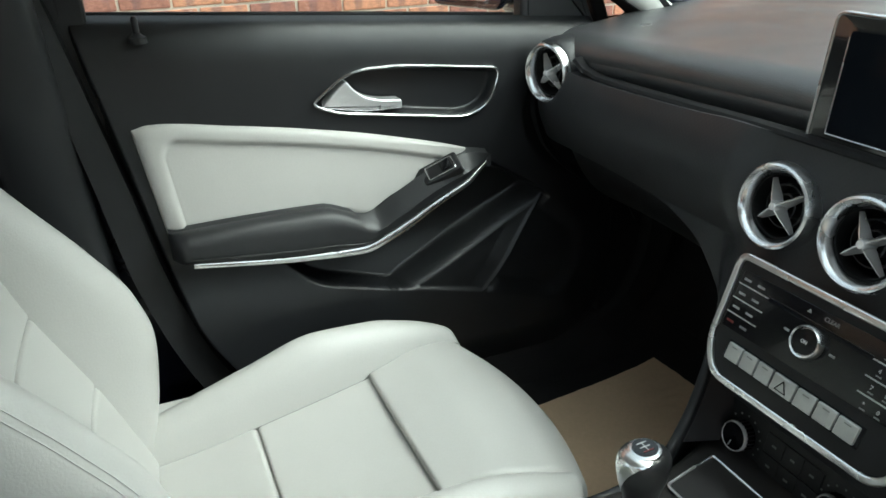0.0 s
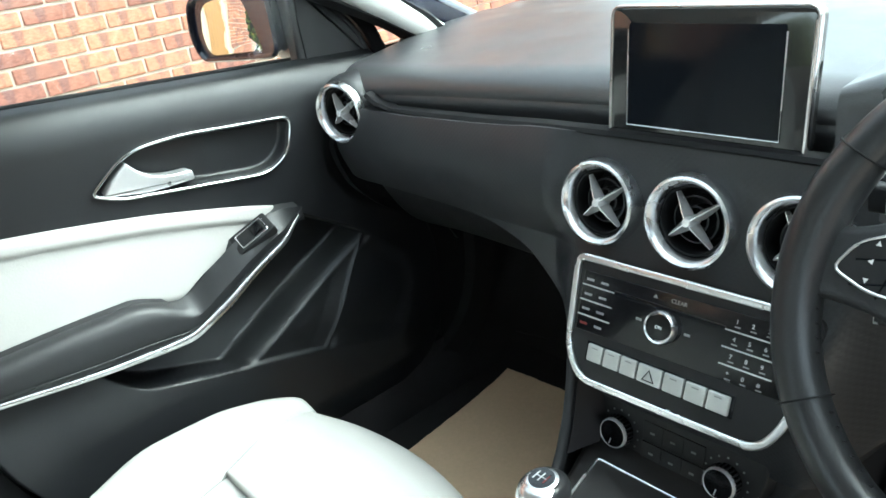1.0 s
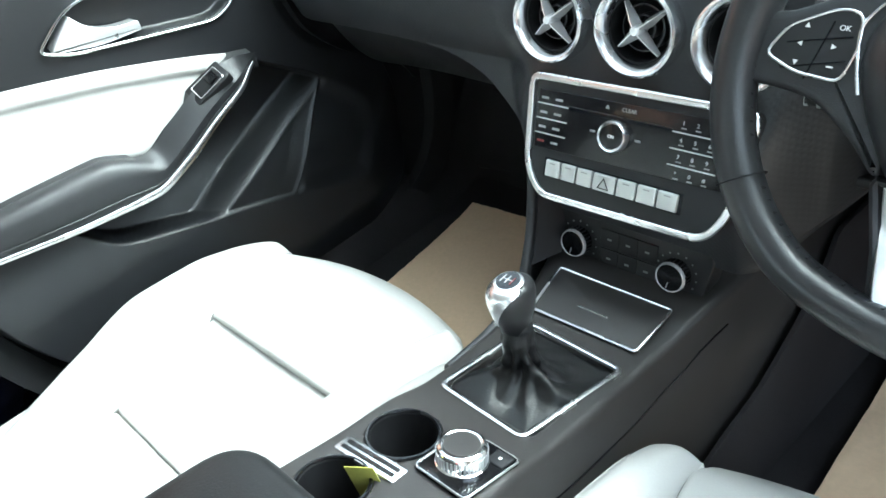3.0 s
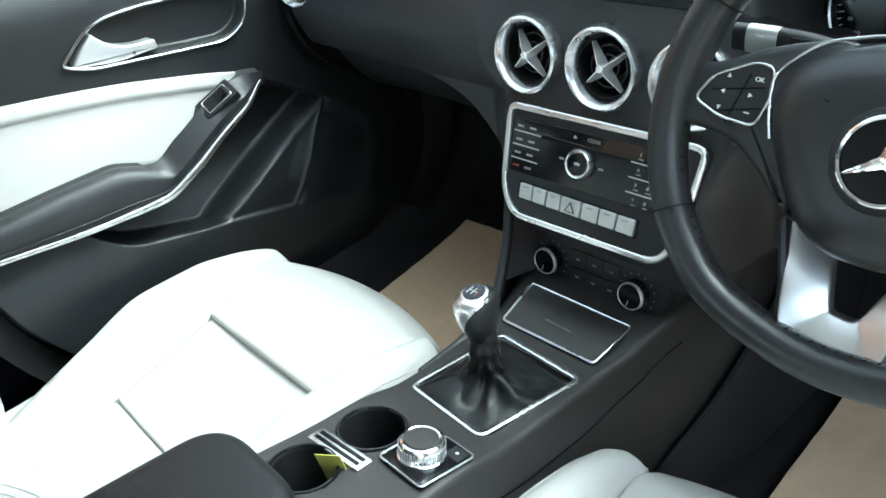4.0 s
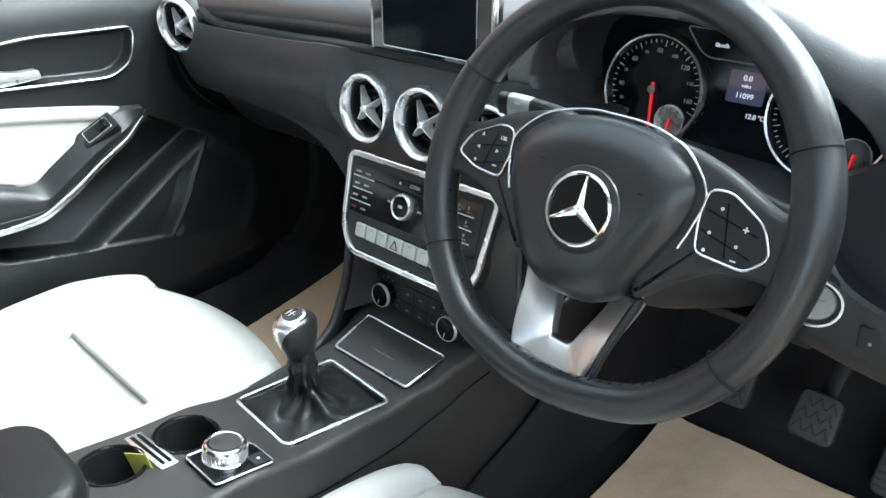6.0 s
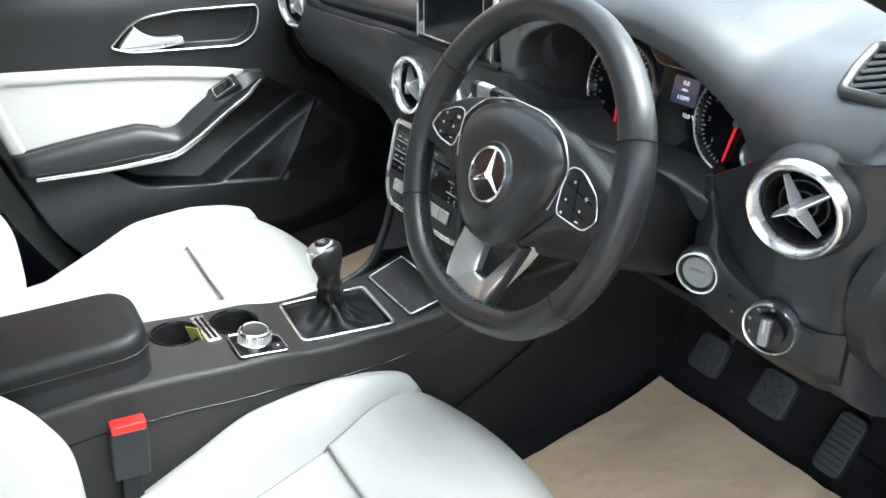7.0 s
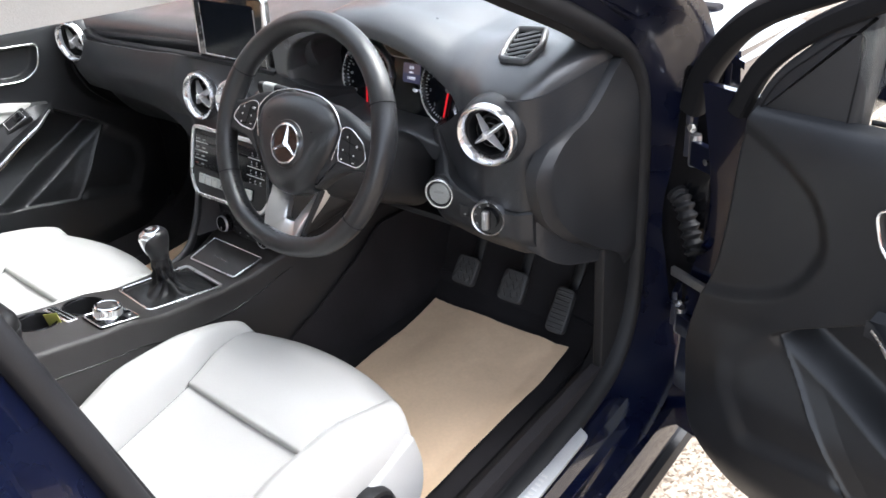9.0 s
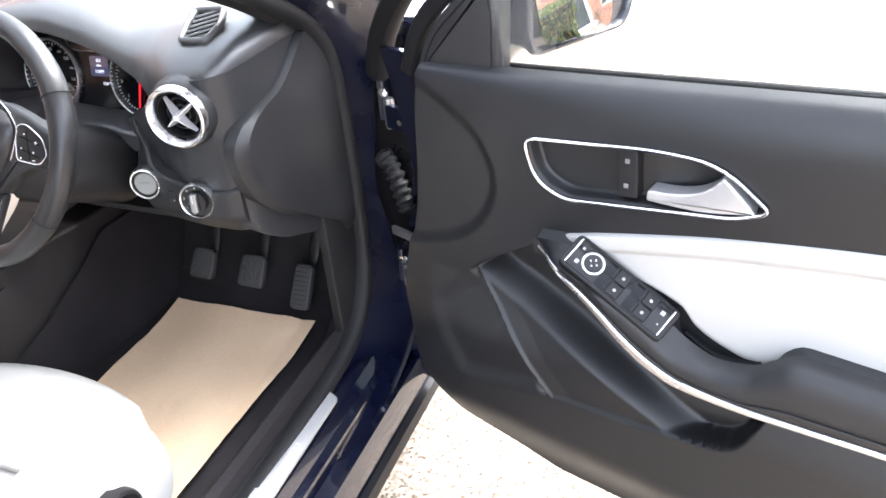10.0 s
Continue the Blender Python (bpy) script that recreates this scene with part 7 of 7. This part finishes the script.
rest = Geo()
AIR = (0.105, 0.930)
for row in range(-11, 52):
    z = 0.855 + 0.075 * row
    off = 0.097 + 0.1125 if row % 2 == 0 else 0.097
    for col in range(-44, 48):
        y = off + 0.225 * col
        if not -5.8 < y < 4.4 or z > 3.25 or z < 0.02:
            continue
        if abs(y - AIR[0]) < 0.1 and abs(z - AIR[1]) < 0.02:
            continue
        x = WALL_X - 0.025 + rng.uniform(-0.002, 0.002)
        near = -1.35 < y < 2.6 and 0.40 < z < 1.35
        if near:
            ob = new("brick", bvar[rng.randrange(6)])
            ob.parent = wall
            ob.location = (x, y, z)
        else:
            g, fq = box(0.05, 0.2135, 0.064)
            rest.add((g, fq), Matrix.Translation((x, y, z)))
far = part("brickwork", rest, BRICK, wall)
far["kind"] = "stuff"
ab = part("air_brick", box(0.05, 0.212, 0.066, 0.003, pose(WALL_X - 0.026, *AIR), 2), BRICK, wall, "perforated terracotta air brick")
for k in range(9):
    for zz in (-0.014, 0.014):
        part("hole", placed(lathe([(0.0055, 0), (0.0055, 0.003), (0.0, 0.003)], 8), pose(WALL_X - 0.003, AIR[0] - 0.084 + 0.021 * k, AIR[1] + zz, 0, 90, 0)), MATT, ab)

# wooden side door in the wall, towards the back of the drive
WOOD = material("varnished_pine", (0.42, 0.22, 0.08), 0.5, bump=0.4, scale=40, vary=0.25)
RENDERED = material("pale_render", (0.55, 0.46, 0.34), 0.9, bump=0.5, scale=120)
gate = thing("side_door", "tan wooden plank door in a pale frame", "door", base=(WALL_X + 0.02, -3.9, 0.0))
for k in range(7):
    part("plank", box(0.04, 0.118, 2.0, 0.006, pose(WALL_X + 0.035, -4.26 + 0.12 * k, 1.03)), WOOD, gate)
for yy in (-4.39, -3.41):
    part("post", box(0.10, 0.10, 2.15, 0.008, pose(WALL_X + 0.055, yy, 1.075)), RENDERED, gate, "pale door post")
part("lintel", box(0.10, 1.08, 0.10, 0.008, pose(WALL_X + 0.055, -3.9, 2.17)), RENDERED, gate, "pale lintel")

# hedges of many small leaves
LEAF = bpy.data.materials.new("hedge_leaves")
LEAF.use_nodes = True
ln, ll = LEAF.node_tree.nodes, LEAF.node_tree.links
lg, lr = ln.new("ShaderNodeNewGeometry"), ln.new("ShaderNodeValToRGB")
lr.color_ramp.elements[0].color, lr.color_ramp.elements[1].color = (0.045, 0.085, 0.018, 1), (0.20, 0.13, 0.02, 1)
more = lr.color_ramp.elements.new(0.6)
more.color = (0.10, 0.14, 0.025, 1)
ll.new(lg.outputs["Random Per Island"], lr.inputs[0])
ll.new(lr.outputs[0], ln["Principled BSDF"].inputs["Base Color"])
ln["Principled BSDF"].inputs["Roughness"].default_value = 0.6


def hedge(x0, x1, y0, y1, top, count, seed, label):
    """Leaves over the faces of a clipped hedge with an uneven top, round a core whose black stands for the shade
    inside.
    """
    r = random.Random(seed)
    th = thing("hedge", label, "hedge", base=((x0 + x1) / 2, (y0 + y1) / 2, 0))
    part("core", box(x1 - x0 - 0.24, y1 - y0 - 0.24, top - 0.14, 0.1, pose((x0 + x1) / 2, (y0 + y1) / 2, (top - 0.14) / 2)), CARPET, th, "black core for the shade inside the hedge")
    v, f = [], []
    for _ in range(count):
        p = Vector((r.uniform(x0, x1), r.uniform(y0, y1), r.uniform(0.03, top)))
        side = r.randrange(5)
        if side == 0:
            p.x = x0 + r.uniform(-0.05, 0.12)
        elif side == 1:
            p.x = x1 - r.uniform(-0.05, 0.12)
        elif side == 2:
            p.y = y0 + r.uniform(-0.05, 0.12)
        elif side == 3:
            p.y = y1 - r.uniform(-0.05, 0.12)
        else:
            p.z = top + r.uniform(-0.12, 0.10)
        e = Euler((r.uniform(0, 6.3), r.uniform(0, 6.3), r.uniform(0, 6.3))).to_matrix()
        s = r.uniform(0.035, 0.07)
        k = len(v)
        v += [p + e @ Vector(q) * s for q in ((0, -1, 0), (0.55, 0, 0.12), (0, 1, 0), (-0.55, 0, 0.12))]
        f.append((k, k + 1, k + 2, k + 3))
    crown = part("leaves", (v, f), LEAF, th, "green and yellowing leaves")
    crown["kind"] = "stuff"
    return th


hedge(-5.2, -1.6, -10.6, -9.4, 2.2, 9000, 3, "tall green hedge at the end of the drive")
hedge(14.6, 15.6, 1.6, 6.4, 1.9, 12000, 5, "clipped hedge turning yellow beside a path")

# brick house across the drive, seen in the mirror
FX = 20.0
house = thing("house", "red brick house front with a dark panelled door", "house", base=(FX, 3.5, 0), kind="structure")
part("wall", box(0.3, 14.0, 5.6, 0.0, pose(FX + 0.16, 8.6, 2.8)), MORTAR, house)
# unseen lengths of wall, added to block low sky light from the right
for yy, ln_ in ((-9.0, 21.0), (24.0, 16.6)):
    part("side_wall", box(0.3, ln_, 5.6, 0.0, pose(FX + 0.16, yy, 2.8)), BRICK, house)
# roof added out of view, raises the edge that cuts off the sky
SLATE = material("grey_slate", (0.10, 0.10, 0.11), 0.7, bump=0.6, scale=20, vary=0.2)
part("roof", slab(lambda u, v: Vector((FX - 0.4 + 4.5 * v, -20 + 53 * u, 5.5 + 3.2 * v)), 12, 6, 0.15, (0, 0, -1)), SLATE, house, "added grey slate roof that blocks low sky")
hv = Geo()
rng = random.Random(11)
for row in range(0, 36):
    for col in range(8, 66):
        y = 0.225 * col + (0.1125 if row % 2 else 0) + 0.1
        if 8.4 < y < 9.8 and row < 30 or 11.2 < y < 12.4 and 11 < row < 27:
            continue
        hv.add(box(0.05, 0.2135, 0.064), Matrix.Translation((FX + rng.uniform(-0.003, 0.003), y, 0.04 + 0.075 * row)))
bw = part("brickwork", hv, BRICK, house)
bw["kind"] = "stuff"
WPAINT = material("white_paint", (0.80, 0.80, 0.78), 0.45, vary=0.03)
DARKDOOR = material("dark_green_paint", (0.02, 0.03, 0.032), 0.35)
dr = part("door", box(0.05, 0.88, 2.05, 0.004, pose(FX + 0.02, 9.1, 1.13)), DARKDOOR, house, "dark panelled front door")
for zz, hh in ((0.55, 0.55), (1.55, 0.8)):
    for yy in (8.9, 9.3):
        part("panel", box(0.02, 0.28, hh, 0.006, pose(FX - 0.012, yy, zz)), DARKDOOR, dr)
for yy in (8.6, 9.6):
    part("door_post", box(0.12, 0.11, 2.2, 0.006, pose(FX - 0.01, yy, 1.10)), WPAINT, house, "white door post")
part("door_head", box(0.35, 1.5, 0.16, 0.01, pose(FX - 0.12, 9.1, 2.28)), WPAINT, house, "white door canopy")
part("step", box(0.5, 1.3, 0.12, 0.01, pose(FX - 0.28, 9.1, 0.06)), WPAINT, house, "pale door step")
win = part("window", box(0.02, 1.10, 1.05, 0.0, pose(FX + 0.02, 11.8, 1.48)), SCREEN, house, "dark window panes")
for yy in (11.27, 11.8, 12.33):
    part("window_frame", box(0.06, 0.06, 1.12, 0.004, pose(FX - 0.005, yy, 1.48)), WPAINT, win)
for zz in (0.93, 1.48, 2.03):
    part("window_bar", box(0.06, 1.12, 0.06, 0.004, pose(FX - 0.004, 11.8, zz)), WPAINT, win)
pot = thing("planter", "terracotta pot with a small green shrub", "planter", base=(FX - 0.55, 10.2, 0))
part("pot", placed(lathe([(0.13, 0.0), (0.19, 0.30), (0.20, 0.34), (0.17, 0.34), (0.0, 0.32)], 20), pose(FX - 0.55, 10.2, 0)), BRICK, pot)
rr = random.Random(2)
lv, lf = [], []
for _ in range(500):
    p = Vector((FX - 0.55, 10.2, 0.55)) + Vector((rr.gauss(0, 0.11), rr.gauss(0, 0.11), rr.gauss(0, 0.13)))
    e = Euler((rr.uniform(0, 6.3), rr.uniform(0, 6.3), 0)).to_matrix()
    k = len(lv)
    lv += [p + e @ Vector(q) * 0.05 for q in ((0, -1, 0), (0.5, 0, 0.1), (0, 1, 0), (-0.5, 0, 0.1))]
    lf.append((k, k + 1, k + 2, k + 3))
part("shrub", (lv, lf), LEAF, pot, "small green leaves")
